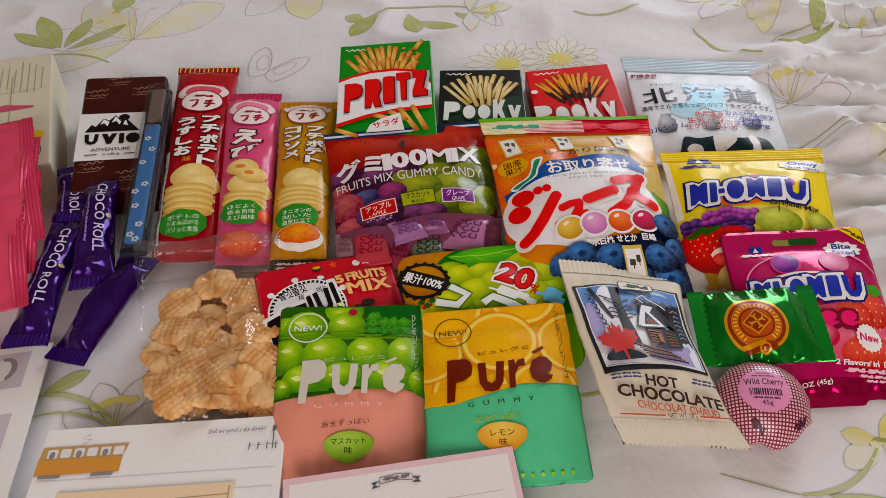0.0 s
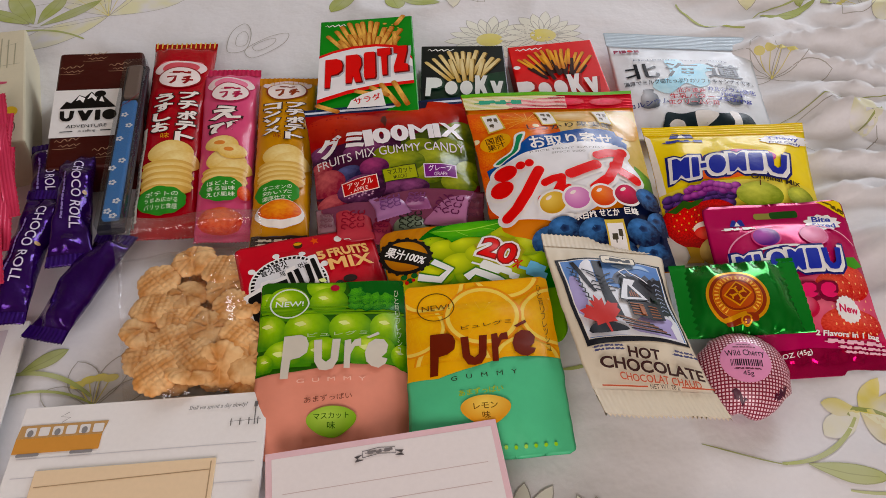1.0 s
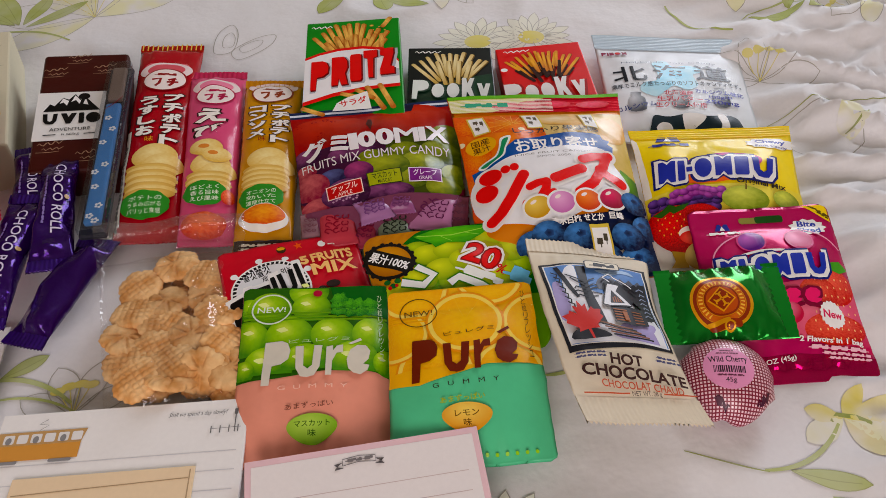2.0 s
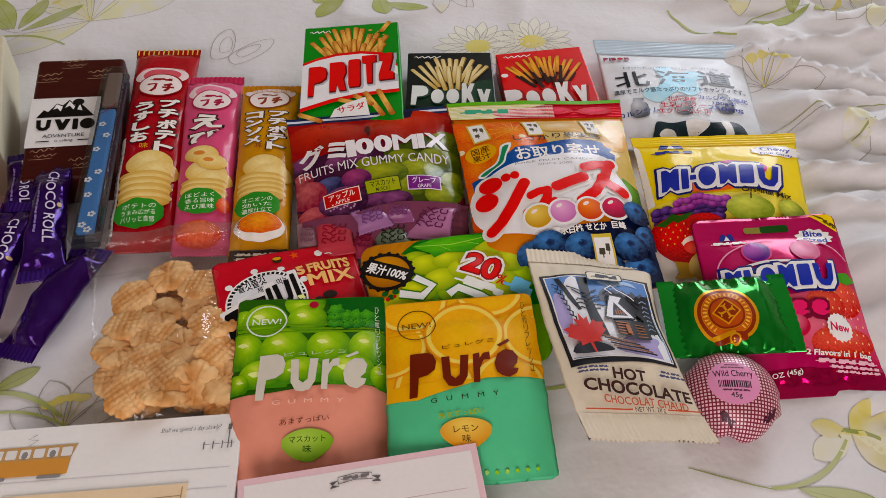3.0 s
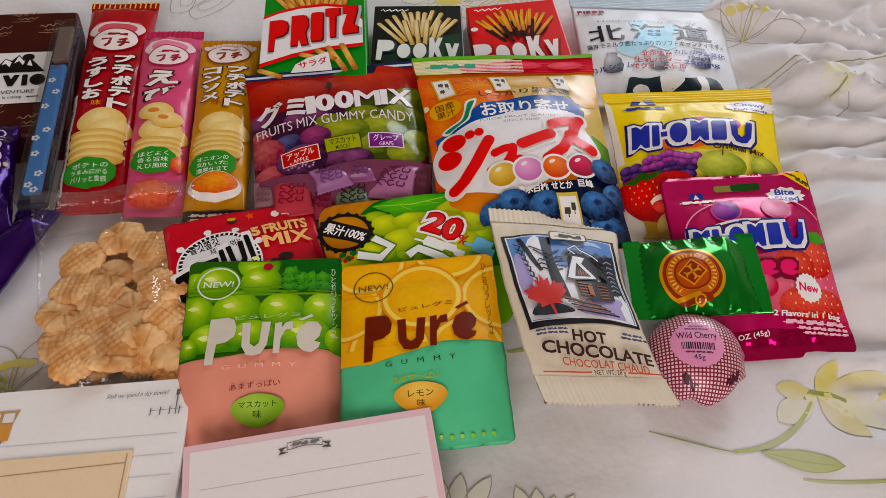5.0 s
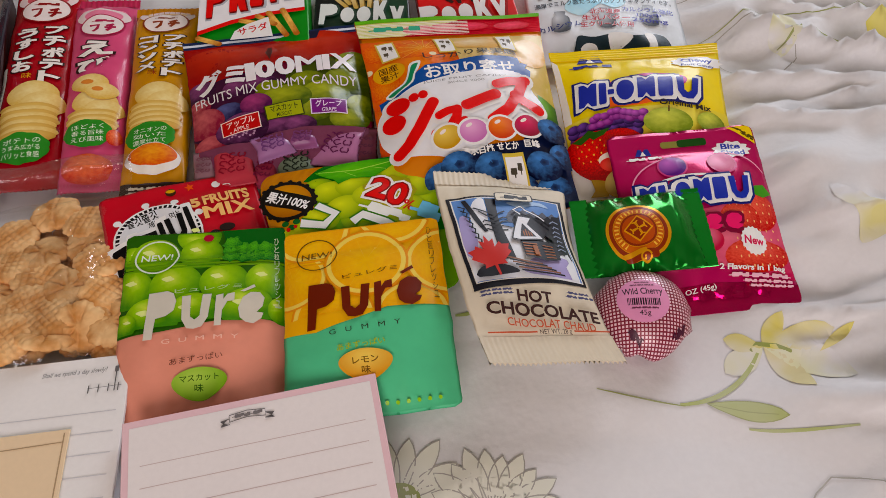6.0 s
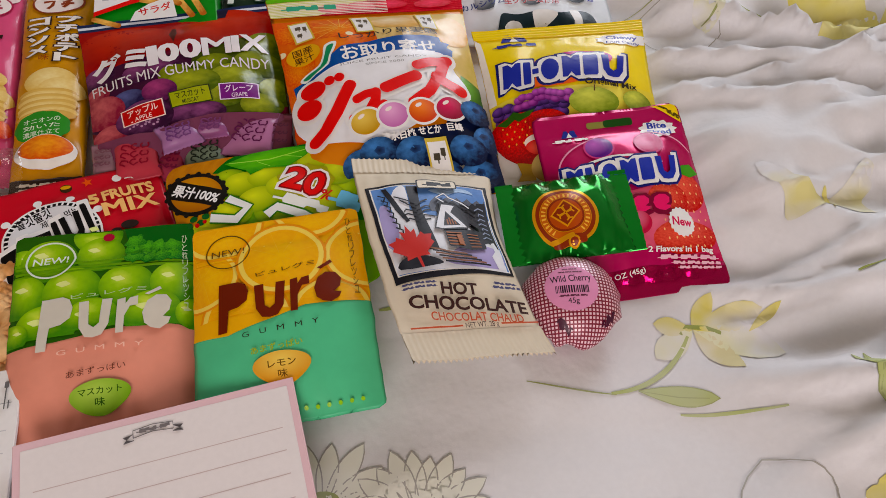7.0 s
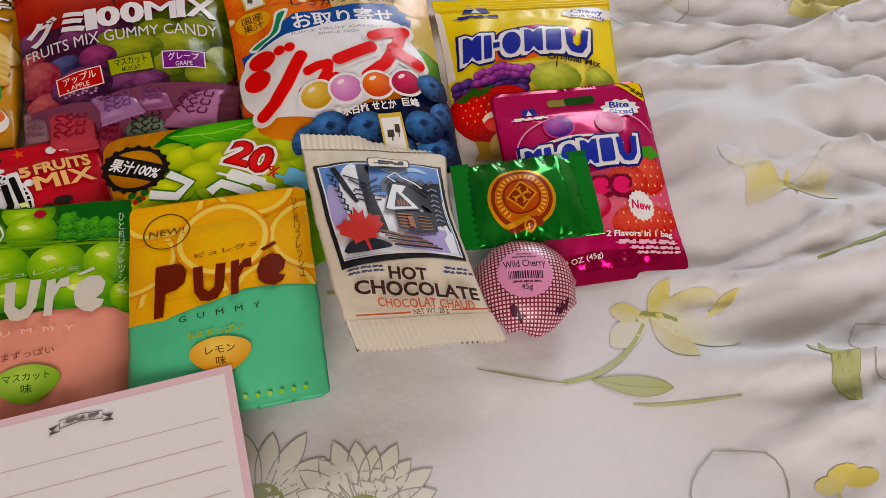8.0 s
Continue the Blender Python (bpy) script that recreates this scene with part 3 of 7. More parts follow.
def dark_carton():
    ob, f = carton("biscuit_box", pose(0.0258, 0.6435, 0.0262, 1.5, 1.2, -0.5), 0.0896, 0.148, 0.024, "07100e", "black cardboard box of cream-coated biscuit sticks lying on the bed")
    f.poly([(0.02, 0.02), (0.02, 0.4), (0.3, 0.52), (0.6, 0.6), (0.98, 0.66), (0.98, 0.02)], shade("1d4a30", "0a1a14", 0.5, 0.2, 1.5), "print")
    cream, edge = shade("efe0b0", "c9a860", 0.0, 0.4, 1.4, 0.4, 0.1), ink("7a6030")
    random.seed(4)
    for i in range(11):
        a, rot = 0.2 + 0.06 * i + random.uniform(-0.01, 0.01), 36 - 7.0 * i
        b = 0.64 + 0.14 * math.sin(math.pi * (0.1 + 0.08 * i)) + random.uniform(-0.025, 0.025)
        sticks(f, [(a + 0.01, b - 0.004, 0.3, rot)], edge, 0.054)
        sticks(f, [(a, b, 0.3, rot)], cream, 0.046)
    for i in range(4):
        sticks(f, [(0.4 + 0.1 * i, 0.66, 0.3, 12 - 8 * i)], edge, 0.054)
        sticks(f, [(0.39 + 0.1 * i, 0.662, 0.3, 12 - 8 * i)], cream, 0.046)
    sizes = [("flag", 1.1, -0.1, 1, 0.02), ("disc", 0.85, 0.02, 0.82, 0), ("disc", 0.85, 0.02, 0.86, 0), ("fork", 0.85, 0.0, 1.12, 0.06), ("wedge", 0.9, -0.12, 0.82, 0.04)]
    f.mark(sizes, 0.515, 0.455, 0.92, 0.2, ink("30463a"), -2, 0.0, 0.001)
    f.mark(sizes, 0.5, 0.46, 0.92, 0.2, ink("e9ece8"), -2, 0.0)
    f.put("logo_shape", [ribbon([f.at(0.08 + 0.024 * i, 0.92 + 0.013 * math.sin(i * 2.1)) for i in range(14)], 0.0018)], WHITE)


def red_carton():
    ob, f = carton("biscuit_box", pose(0.1256, 0.643, 0.0255, 1.5, -2.4, 3.0), 0.0915, 0.15, 0.024, "d8141c", "red cardboard box of chocolate biscuit sticks lying on the bed")
    stick, choc = shade("f4b848", "c87818", 0.0, 0.4, 1.4, 0.4, 0.1), ink("2c0e08")
    random.seed(6)
    for i in range(12):
        a, rot = 0.19 + 0.056 * i + random.uniform(-0.012, 0.012), 36 - 6.4 * i
        b = 0.68 + 0.1 * math.sin(math.pi * (0.08 + 0.08 * i)) + random.uniform(-0.03, 0.03)
        ln = 0.34
        sticks(f, [(a + 0.3 * ln * math.sin(radians(rot)), b - 0.3 * ln * math.cos(radians(rot)), ln * 0.5, rot)], choc, 0.044)
        sticks(f, [(a + 0.006, b, ln * 0.72, rot)], ink("8a3a10"), 0.042)
        sticks(f, [(a, b, ln * 0.72, rot)], stick, 0.036)
    for i in range(4):
        a, b, rot = 0.4 + 0.09 * i, 0.74 + 0.05 * (i % 2), 14 - 8 * i
        sticks(f, [(a, b - 0.12, 0.2, rot)], choc, 0.044)
        sticks(f, [(a, b, 0.2, rot)], stick, 0.036)
    sizes = [("flag", 1.1, -0.1, 1, 0), ("disc", 0.85, 0.02, 0.86, 0), ("disc", 0.85, 0.02, 0.9, 0), ("fork", 0.85, 0.0, 1.12, 0.06), ("wedge", 0.9, -0.08, 0.86, 0.04)]
    f.mark(sizes, 0.47, 0.425, 0.94, 0.2, ink("a01018"), 0, 0.0, 0.001)
    f.mark(sizes, 0.45, 0.43, 0.94, 0.2, ink("f2eeee"), 0, 0.0)
    f.put("logo_shape", [ribbon([f.at(0.08 + 0.024 * i, 0.92 + 0.013 * math.sin(i * 2.1)) for i in range(14)], 0.0018)], WHITE)
    f.disc(0.045, 0.70, 0.04, WHITE, 0.9)


green_carton()
dark_carton()
red_carton()


# ---- bags of sweets, back row ----
def milk_sweets():
    ob, f, body = bag("sweet_bag", pose(0.2585, 0.648, 0.014, 5.0, 2.0, -3.5), 0.152, 0.175, 0.009, 0.006, 0.026, 0.012, film("e6ebf0", 0.42, 0.0, 0.15, 0.3),
                      "pale blue and white bag of milk sweets lying on the bed", "sweet bag", taper=0.04, pinch=0.02, seed=2, wrinkle=0.001, blunt=0.9)
    seal(f, 0.062, 0.087, film("c9dbe8", 0.25, 0.0, 0.4, 0.1), 9, True, "top_seal", 0.0007)
    f.lift += 0.0012
    f.mark([("flag", 1, 0, 1, 0), ("slab", 0.35, 0, 1, 0), ("slab", 0.9, 0, 1, 0), ("disc", 1.2, 0, 1, 0), ("tine", 1, 0, 1, 0)], 0.12, 0.785, 0.18, 0.034, ink("8a2f4a"))
    f.disc(0.142, 0.787, 0.016, ink("d01c30"))
    f.lift -= 0.0012
    sky_blue = shade("8fd4ee", "c4e8f4", 0, 0, 1.2, 0.35, 0.4, 2.0)
    f.poly(rounded([(0.24, 0.41), (0.27, 0.48), (0.36, 0.50), (0.38, 0.6), (0.36, 0.68), (0.46, 0.70), (0.5, 0.64), (0.6, 0.66), (0.7, 0.6), (0.62, 0.56), (0.64, 0.47), (0.56, 0.42), (0.47, 0.45), (0.4, 0.4), (0.33, 0.36)], 4), sky_blue, "map_print")
    f.text("北", 0.19, 0.575, 0.23, 0.15, ink("141a22"), 1, 0.012)
    f.text("海", 0.47, 0.585, 0.24, 0.15, ink("141a22"), 0, 0.012)
    f.text("道", 0.76, 0.595, 0.25, 0.15, ink("141a22"), 2, 0.012)
    f.text("Hokkaido Soft Candy", 0.48, 0.69, 0.66, 0.02, ink("7a8494"), 1)
    f.text("濃厚でミルク感たっぷりのソフトキャンディです。", 0.5, 0.475, 0.9, 0.045, ink("1c2434"), 3, 0.008)
    navy, rose, violet, tin = ink("242f70"), ink("b42a3c"), ink("2a2a90"), shade("d4d8de", "4a5058", -0.4, 0.3, 1.3)
    jar = rounded([(-0.05, -0.075), (-0.055, 0.02), (-0.03, 0.045), (-0.034, 0.075), (0.034, 0.075), (0.03, 0.045), (0.055, 0.02), (0.05, -0.075)], 3)
    for a, b in ((0.2, 0.32), (0.49, 0.34), (0.78, 0.375)):
        f.put("milk_churn_print", [f.moved([(x * f.w, y * f.h) for x, y in jar], a, b)], tin)
    f.text("カルシウム", 0.19, 0.28, 0.28, 0.042, navy, 10, 0.014)
    for words, b, w in (("北海道産", 0.385, 0.2), ("生乳バター", 0.335, 0.31), ("生クリーム使用", 0.285, 0.34)):
        f.text(words, 0.49, b, w, 0.043, ink("f2e8ea"), 0, 0.05)
        f.text(words, 0.49, b, w, 0.043, rose, 0, 0.014)
    for words, b, w in (("カルシウム強化", 0.41, 0.34), ("100g中", 0.365, 0.16), ("250mg", 0.32, 0.24)):
        f.text(words, 0.775, b, w, 0.04, violet, 0, 0.016)
    cow = rounded([(0.26, 0.02), (0.27, 0.14), (0.3, 0.2), (0.4, 0.19), (0.52, 0.21), (0.66, 0.2), (0.78, 0.225), (0.86, 0.2), (0.89, 0.1), (0.86, 0.03), (0.5, 0.03)], 4)
    f.poly(cow, ink("10262e"), "cow_print")
    for pts in ([(0.5, 0.215), (0.48, 0.16), (0.5, 0.09), (0.58, 0.13), (0.64, 0.2)], [(0.72, 0.22), (0.74, 0.15), (0.73, 0.1), (0.79, 0.12), (0.78, 0.22)], [(0.3, 0.1), (0.34, 0.15), (0.4, 0.13), (0.4, 0.06)]):
        f.poly(rounded(pts, 4), WHITE, "cow_print")


def gummy_mix():
    ob, f, body = bag("gummy_bag", pose(-0.0420, 0.5165, 0.0239, 8.9, 0.3, 6.0), 0.152, 0.166, 0.017, 0.01, 0.012, 0.01, film("751b35", 0.22, 0.0, 0.4, 0.45),
                      "red and purple plastic bag of mixed fruit gummies", "sweet bag", taper=0.075, pinch=0.03, seed=5, wrinkle=0.0015)
    f.poly([(0.002, 0.945), (0.002, 0.998), (0.998, 0.998), (0.998, 0.945)], ink("1a294f"), "edge_print")
    f.poly([(0.002, 0.962), (0.002, 0.978), (0.998, 0.978), (0.998, 0.962)], ink("dfe4ef"), "edge_print")
    f.poly([(0.002, 0.60), (0.002, 0.944), (0.998, 0.944), (0.998, 0.62), (0.7, 0.7), (0.3, 0.64)], ink("9a2117", 0.24), "fruit_print")
    apple = shade("c73e21", "931710", -0.1, 0.5, 1.5, 0.22, 0.08)
    f.discs([(0.22, 0.80, 0.24, 0.62), (0.7, 0.84, 0.26, 0.6)], apple, "apple_print")
    f.poly([(0.44, 0.8), (0.465, 0.72), (0.48, 0.8), (0.475, 0.86), (0.455, 0.86)], ink("460d0b"), "apple_print")
    f.poly([(0.66, 0.93), (0.665, 0.985), (0.74, 0.985), (0.72, 0.93)], ink("171730"), "apple_print")
    f.poly([(0.002, 0.3), (0.002, 0.62), (0.35, 0.64), (0.6, 0.6), (0.6, 0.2), (0.2, 0.18)], ink("3e1532", 0.24), "fruit_print")
    f.poly([(0.5, 0.3), (0.55, 0.6), (0.8, 0.72), (0.998, 0.7), (0.998, 0.3), (0.7, 0.22)], ink("3f4b15", 0.24), "fruit_print")
    grape_p = shade("8d4b7c", "320d2f", -0.3, 0.4, 1.2, 0.2, 0.22, 2.2)
    grape_r = shade("c46669", "862439", -0.3, 0.4, 1.2, 0.2, 0.3, 2.6)
    grape_b = shade("5a5e90", "231b43", -0.2, 0.5, 1.2, 0.2, 0.2, 2.2)
    plum = shade("a44375", "4b1443", -0.2, 0.4, 1.2, 0.2, 0.2, 2.2)
    musc = shade("abb247", "4d611a", -0.25, 0.35, 1.3, 0.2, 0.2, 2.2)
    musc_d = shade("8d9735", "3c4d17", -0.25, 0.35, 1.3, 0.2, 0.2, 2.2)
    f.discs([(0.07, 0.60, 0.09, 0.8), (0.28, 0.55, 0.09, 0.7), (0.4, 0.56, 0.09, 0.7)], grape_p, "grape_print")
    f.discs([(0.05, 0.49, 0.07, 0.9)], grape_r, "grape_print")
    f.discs([(0.92, 0.68, 0.1, 1.0), (0.88, 0.54, 0.13, 0.66), (0.66, 0.54, 0.1, 0.7), (0.46, 0.5, 0.09, 0.7)], musc_d, "grape_print")
    f.discs([(0.95, 0.39, 0.085, 0.9), (0.7, 0.36, 0.1, 0.8), (0.76, 0.46, 0.13, 0.62), (0.54, 0.44, 0.14, 0.6), (0.87, 0.29, 0.11, 0.62)], musc, "grape_print")
    f.discs([(0.21, 0.41, 0.085, 0.72)], grape_b, "grape_print")
    f.discs([(0.37, 0.42, 0.09, 0.8)], plum, "grape_print")
    f.discs([(0.07, 0.38, 0.12, 0.8), (0.11, 0.24, 0.11, 0.6)], grape_r, "grape_print")
    f.discs([(0.5, 0.28, 0.12, 0.5), (0.6, 0.27, 0.09, 0.6), (0.28, 0.29, 0.15, 0.66)], grape_p, "grape_print")
    glint = ink("b58dab")
    f.put("grape_print", [f.moved(oval(0.0011, 0.0009, 7), 0.2 + 0.02 * (i % 8) + 0.006 * (i // 8), 0.25 + 0.017 * (i // 8) + 0.006 * (i % 3)) for i in range(32)], glint)
    white = ink("f4eef0")
    f.text("グミ", 0.185, 0.64, 0.29, 0.16, white, 2, 0.05)
    f.text("1", 0.355, 0.635, 0.055, 0.135, white, 2, 0.05)
    f.text("0", 0.435, 0.64, 0.11, 0.135, white, 2, 0.05)
    f.text("0", 0.545, 0.65, 0.11, 0.135, white, 2, 0.05)
    for k in (-0.006, -0.003, 0.0, 0.003, 0.006):
        f.text("M", 0.675 + k, 0.66, 0.135, 0.135, white, 2)
    f.text("I", 0.77, 0.665, 0.04, 0.135, white, 2, 0.05)
    f.text("X", 0.86, 0.675, 0.14, 0.135, white, 2, 0.04)
    f.text("FRUITS MIX GUMMY CANDY", 0.48, 0.525, 0.9, 0.06, ink("e8dfe2"), 2)
    for a, b, w, rot, hx, body_text, lh, low in ((0.275, 0.315, 0.22, 5, "bc2817", "アップル", "fae4de", "APPLE"), (0.52, 0.355, 0.21, 6, "a4ab17", "マスカット", "2f3715", "MUSCAT"), (0.765, 0.36, 0.2, -1, "73247a", "グレープ", "f4e4f4", "GRAPE")):
        f.box(a, b, w, 0.09, ink(lh if hx[0] != "c" else "c2c693"), rot)
        f.box(a, b, w - 0.012, 0.08, ink(hx), rot)
        f.text(body_text, a, b + 0.014, w * 0.72, 0.04, ink(lh), rot, 0.014)
        f.text(low, a, b - 0.024, w * 0.4, 0.022, ink(lh), rot, 0.004)
    # the clear foot of the bag shows wrapped sweets
    f.poly([(0.03, 0.02), (0.03, 0.22), (0.3, 0.21), (0.6, 0.25), (0.97, 0.24), (0.97, 0.02)], film("753e55", 0.2, 0.0, 0.25, 0.8, 70), "window")
    for a, b, w, h, rot, hx, lh in ((0.05, 0.13, 0.12, 0.2, 0, "8d6b73", "754b55"), (0.21, 0.11, 0.22, 0.24, 2, "b5434e", "86172b"), (0.37, 0.07, 0.14, 0.2, -10, "9a3a4e", "751d3a"), (0.44, 0.17, 0.2, 0.15, 14, "a475a1", "734378"), (0.55, 0.08, 0.22, 0.2, 4, "818d78", "242b21"),
                                    (0.6, 0.19, 0.16, 0.12, -2, "935983", "753e6b"), (0.79, 0.15, 0.25, 0.26, -16, "b3789d", "591743"), (0.94, 0.12, 0.12, 0.26, -8, "753e4d", "59283c")):
        bm = pouch_mesh(w * f.w, h * f.h, pouch_surface(w * f.w, h * f.h, 0.0042, 0.005, 0.005, seed=int(a * 90), wrinkle=0.0012, blunt=0.7, pinch=0.1), 0.0005, 20, 18, 0.0004)
        x, y, z = f.surf(*f.at(a, b))
        bmesh.ops.transform(bm, verts=bm.verts, matrix=pose(x, y, z + 0.0015, 0, 0, rot))
        sw = smooth(part("wrapped_sweet", bm, film(hx, 0.24, 0.0, 0.25, 0.5), ob, "small gummy in a pillow wrapper"))
        g = Face(sw, w * f.w, h * f.h, lambda u, v, X=x, Y=y, Z=z, R=rot: (*[p + q for p, q in zip(turned([(u, v)], R)[0], (X, Y))], Z + 0.0064), step=0.05)
        loops = []
        for j in (-1, 0, 1):
            for i in range(3):
                cx, cy, r = (-0.2 + 0.2 * i + 0.03 * j) * w * f.w, 0.17 * j * h * f.h, 0.085 * w * f.w
                ring = [(cx + r * math.cos(q * 0.7 + i), cy + r * (0.8 + 0.3 * math.sin(3 * q)) * math.sin(q * 0.7 + i)) for q in range(8)]
                loops.append(g.moved(ribbon(ring, 0.0012, False), 0.5, 0.5))
        g.put("wrapper_print", loops, ink(lh))


def juice_sweets():
    ob, f, body = bag("sweet_bag", pose(0.1094, 0.4945, 0.0259, 7.5, 3.3, 3.4), 0.157, 0.217, 0.021, 0.012, 0.026, 0.012, film("e08a2c", 0.24, 0.0, 0.4, 0.4),
                      "large colourful bag of fruit juice sweets with a white label", "sweet bag", taper=0.07, pinch=0.05, seed=8, wrinkle=0.0016)
    f.poly([(0.002, 0.25), (0.002, 0.87), (0.5, 0.87), (0.5, 0.25)], shade("f08a2c", "d8501a", -0.1, 0.3, 1.5, 0.24, 0.25, 5.0), "fruit_print")
    f.poly([(0.5, 0.62), (0.48, 0.87), (0.998, 0.87), (0.998, 0.36), (0.8, 0.4)], shade("f2d49a", "c8b060", -0.2, 0.5, 1.7, 0.24, 0.2, 3.0), "peach_print")
    orange = shade("fa9a2a", "e05a14", 0.0, 0.0, 1.2, 0.24, 0.35, 9.0)
    f.discs([(0.12, 0.79, 0.13, 0.7), (0.3, 0.77, 0.16, 0.6), (0.07, 0.6, 0.09, 1.3), (0.05, 0.44, 0.06, 1.6)], orange, "orange_print")
    f.put("orange_print", [f.moved(ribbon([(0.002, 0), (0.14 * f.w, 0)], 0.0009), 0.32, 0.76, 12 + 24 * q) for q in range(9)], ink("fbc060"))
    f.discs([(0.36, 0.72, 0.02, 0.8), (0.01, 0.69, 0.02, 1)], ink("f4e8c0"), "blossom_print")
    f.discs([(0.62, 0.79, 0.14, 0.5), (0.9, 0.74, 0.1, 1.3)], shade("f8e6c0", "e0b068", -0.2, 0.4, 1.2, 0.24, 0.12), "peach_print")
    f.poly([(0.2, 0.002), (0.26, 0.18), (0.5, 0.24), (0.75, 0.26), (0.86, 0.38), (0.998, 0.4), (0.998, 0.002)], ink("121c40", 0.24), "fruit_print")
    f.poly([(0.86, 0.36), (0.9, 0.5), (0.998, 0.46), (0.998, 0.34)], shade("7cb83a", "2c5a1c", -0.3, 0.3, 1.3), "leaf_print")
    top = film("da2440", 0.18, 0.3, 0.5, 0.15)
    seal(f, 0.085, 0.1045, top, 9, True, "top_seal", 0.0007)
    f.lift += 0.0012
    f.poly([(0.002, 0.89), (0.002, 0.975), (0.56, 0.975), (0.4, 0.935), (0.24, 0.89)], shade("f4eec0", "d8dc80", 0, 0, 1.5, 0.2, 0.4), "fruit_print")
    f.discs([(0.33, 0.925, 0.09, 0.4), (0.47, 0.93, 0.08, 0.42)], shade("f8b4b8", "e05068", 0, 0.2, 1.2, 0.2, 0.2), "fruit_print")
    f.discs([(0.62, 0.935, 0.09, 0.36), (0.84, 0.93, 0.1, 0.34)], shade("f0506c", "c81834", 0, 0.2, 1.2, 0.2, 0.2), "fruit_print")
    f.put("rib_print", [[f.at(0.004, 0.895 + 0.0085 * q), f.at(0.6, 0.895 + 0.0085 * q), f.at(0.6, 0.898 + 0.0085 * q), f.at(0.004, 0.898 + 0.0085 * q)] for q in range(9)], ink("fbf4ea"))
    f.poly([(0.002, 0.975), (0.002, 0.996), (0.998, 0.996), (0.998, 0.975)], ink("6cb414"), "edge_print")
    f.bars([(0.2, 0.935, 0.28, 0.026, 0)], ink("4aa888"))
    f.lift -= 0.0012
    for a, b in ((0.13, 0.785), (0.44, 0.79), (0.78, 0.80)):
        f.box(a, b, 0.1, 0.13, ink("d8c060"), 5)
        f.box(a, b, 0.082, 0.114, WHITE, 5)
        f.bars([(a - 0.012, b + 0.02, 0.045, 0.02, 92), (a + 0.02, b + 0.01, 0.06, 0.014, 92), (a - 0.012, b - 0.025, 0.04, 0.018, 92)], ink("5a5040"))
    f.text("しっかり果実感", 0.56, 0.71, 0.52, 0.038, ink("2c2420"), 3, 0.01)
    f.disc(0.11, 0.65, 0.085, ink("e8b020"), 0.85)
    f.text("国産", 0.11, 0.668, 0.1, 0.04, ink("4a2008"), 4, 0.01)
    f.text("果汁", 0.11, 0.628, 0.1, 0.036, ink("4a2008"), 4, 0.01)
    blue = ink("0c4c94", 0.24)
    f.poly([(0.04, 0.44), (0.03, 0.51), (0.12, 0.53), (0.22, 0.59), (0.3, 0.64), (0.5, 0.667), (0.72, 0.685), (0.82, 0.68), (0.825, 0.655), (0.87, 0.65), (0.85, 0.625), (0.88, 0.61), (0.87, 0.575), (0.76, 0.58), (0.5, 0.56), (0.3, 0.52), (0.14, 0.46)], blue, "ribbon_print")
    f.poly(rounded([(0.07, 0.53), (0.1, 0.55), (0.17, 0.57), (0.2, 0.61), (0.22, 0.66), (0.28, 0.67), (0.265, 0.63), (0.24, 0.6), (0.22, 0.56), (0.15, 0.535), (0.1, 0.515)], 3), ink("eef4f0"), "map_print")
    f.poly(rounded([(0.085, 0.532), (0.11, 0.545), (0.18, 0.565), (0.21, 0.61), (0.23, 0.65), (0.265, 0.658), (0.25, 0.63), (0.23, 0.6), (0.21, 0.565), (0.15, 0.54), (0.11, 0.525)], 3), ink("2c8a5c"), "map_print")
    f.text("お取り寄せ", 0.54, 0.612, 0.5, 0.078, WHITE, 3, 0.022)
    f.poly(rounded([(0.02, 0.3), (0.0, 0.4), (0.05, 0.47), (0.15, 0.52), (0.3, 0.555), (0.55, 0.59), (0.76, 0.595), (0.83, 0.58), (0.87, 0.5), (0.92, 0.42), (0.9, 0.37), (0.8, 0.33), (0.6, 0.26), (0.42, 0.2), (0.25, 0.22), (0.1, 0.24)], 4), ink("f3f3f6", 0.23), "label_print")
    f.text("JUICE FRUIT CANDY", 0.5, 0.553, 0.46, 0.014, ink("8a8a8a"), 3)
    f.text("SINCE 2000", 0.5, 0.533, 0.2, 0.011, ink("a0a0a0"), 3)
    red = ink("e21410", 0.22)
    # four brushed signs in red with a white rim, on a rising line
    strokes = [([(0.09, 0.245), (0.15, 0.28), (0.21, 0.335), (0.30, 0.435)], 0.0098), ([(0.32, 0.37), (0.37, 0.385), (0.42, 0.39)], 0.0072), ([(0.42, 0.39), (0.41, 0.355), (0.38, 0.325)], 0.0078),
               ([(0.29, 0.298), (0.36, 0.31), (0.45, 0.335)], 0.0078), ([(0.475, 0.405), (0.54, 0.425), (0.64, 0.455)], 0.0102), ([(0.66, 0.505), (0.73, 0.525), (0.83, 0.545)], 0.0092),
               ([(0.82, 0.545), (0.775, 0.47), (0.7, 0.39), (0.60, 0.335)], 0.0092), ([(0.755, 0.455), (0.8, 0.43), (0.87, 0.395)], 0.0108)]
    place = lambda pts: [f.at(*p) for p in pts]
    for wide, mat in ((0.0068, WHITE), (0.0, red)):
        for pts, thick in strokes:
            line = [p for k in range(len(pts) - 1) for p in [tuple(Vector(pts[k]).lerp(Vector(pts[k + 1]), q / 4)) for q in range(4)]] + [pts[-1]]
            f.put("lettering", [ribbon(place(line), thick + wide, False)], mat)
            for ex, ey in (place([pts[0]])[0], place([pts[-1]])[0]):
                f.put("lettering", [[(x + ex, y + ey) for x, y in oval((thick + wide) / 2, (thick + wide) / 2, 14)]], mat)
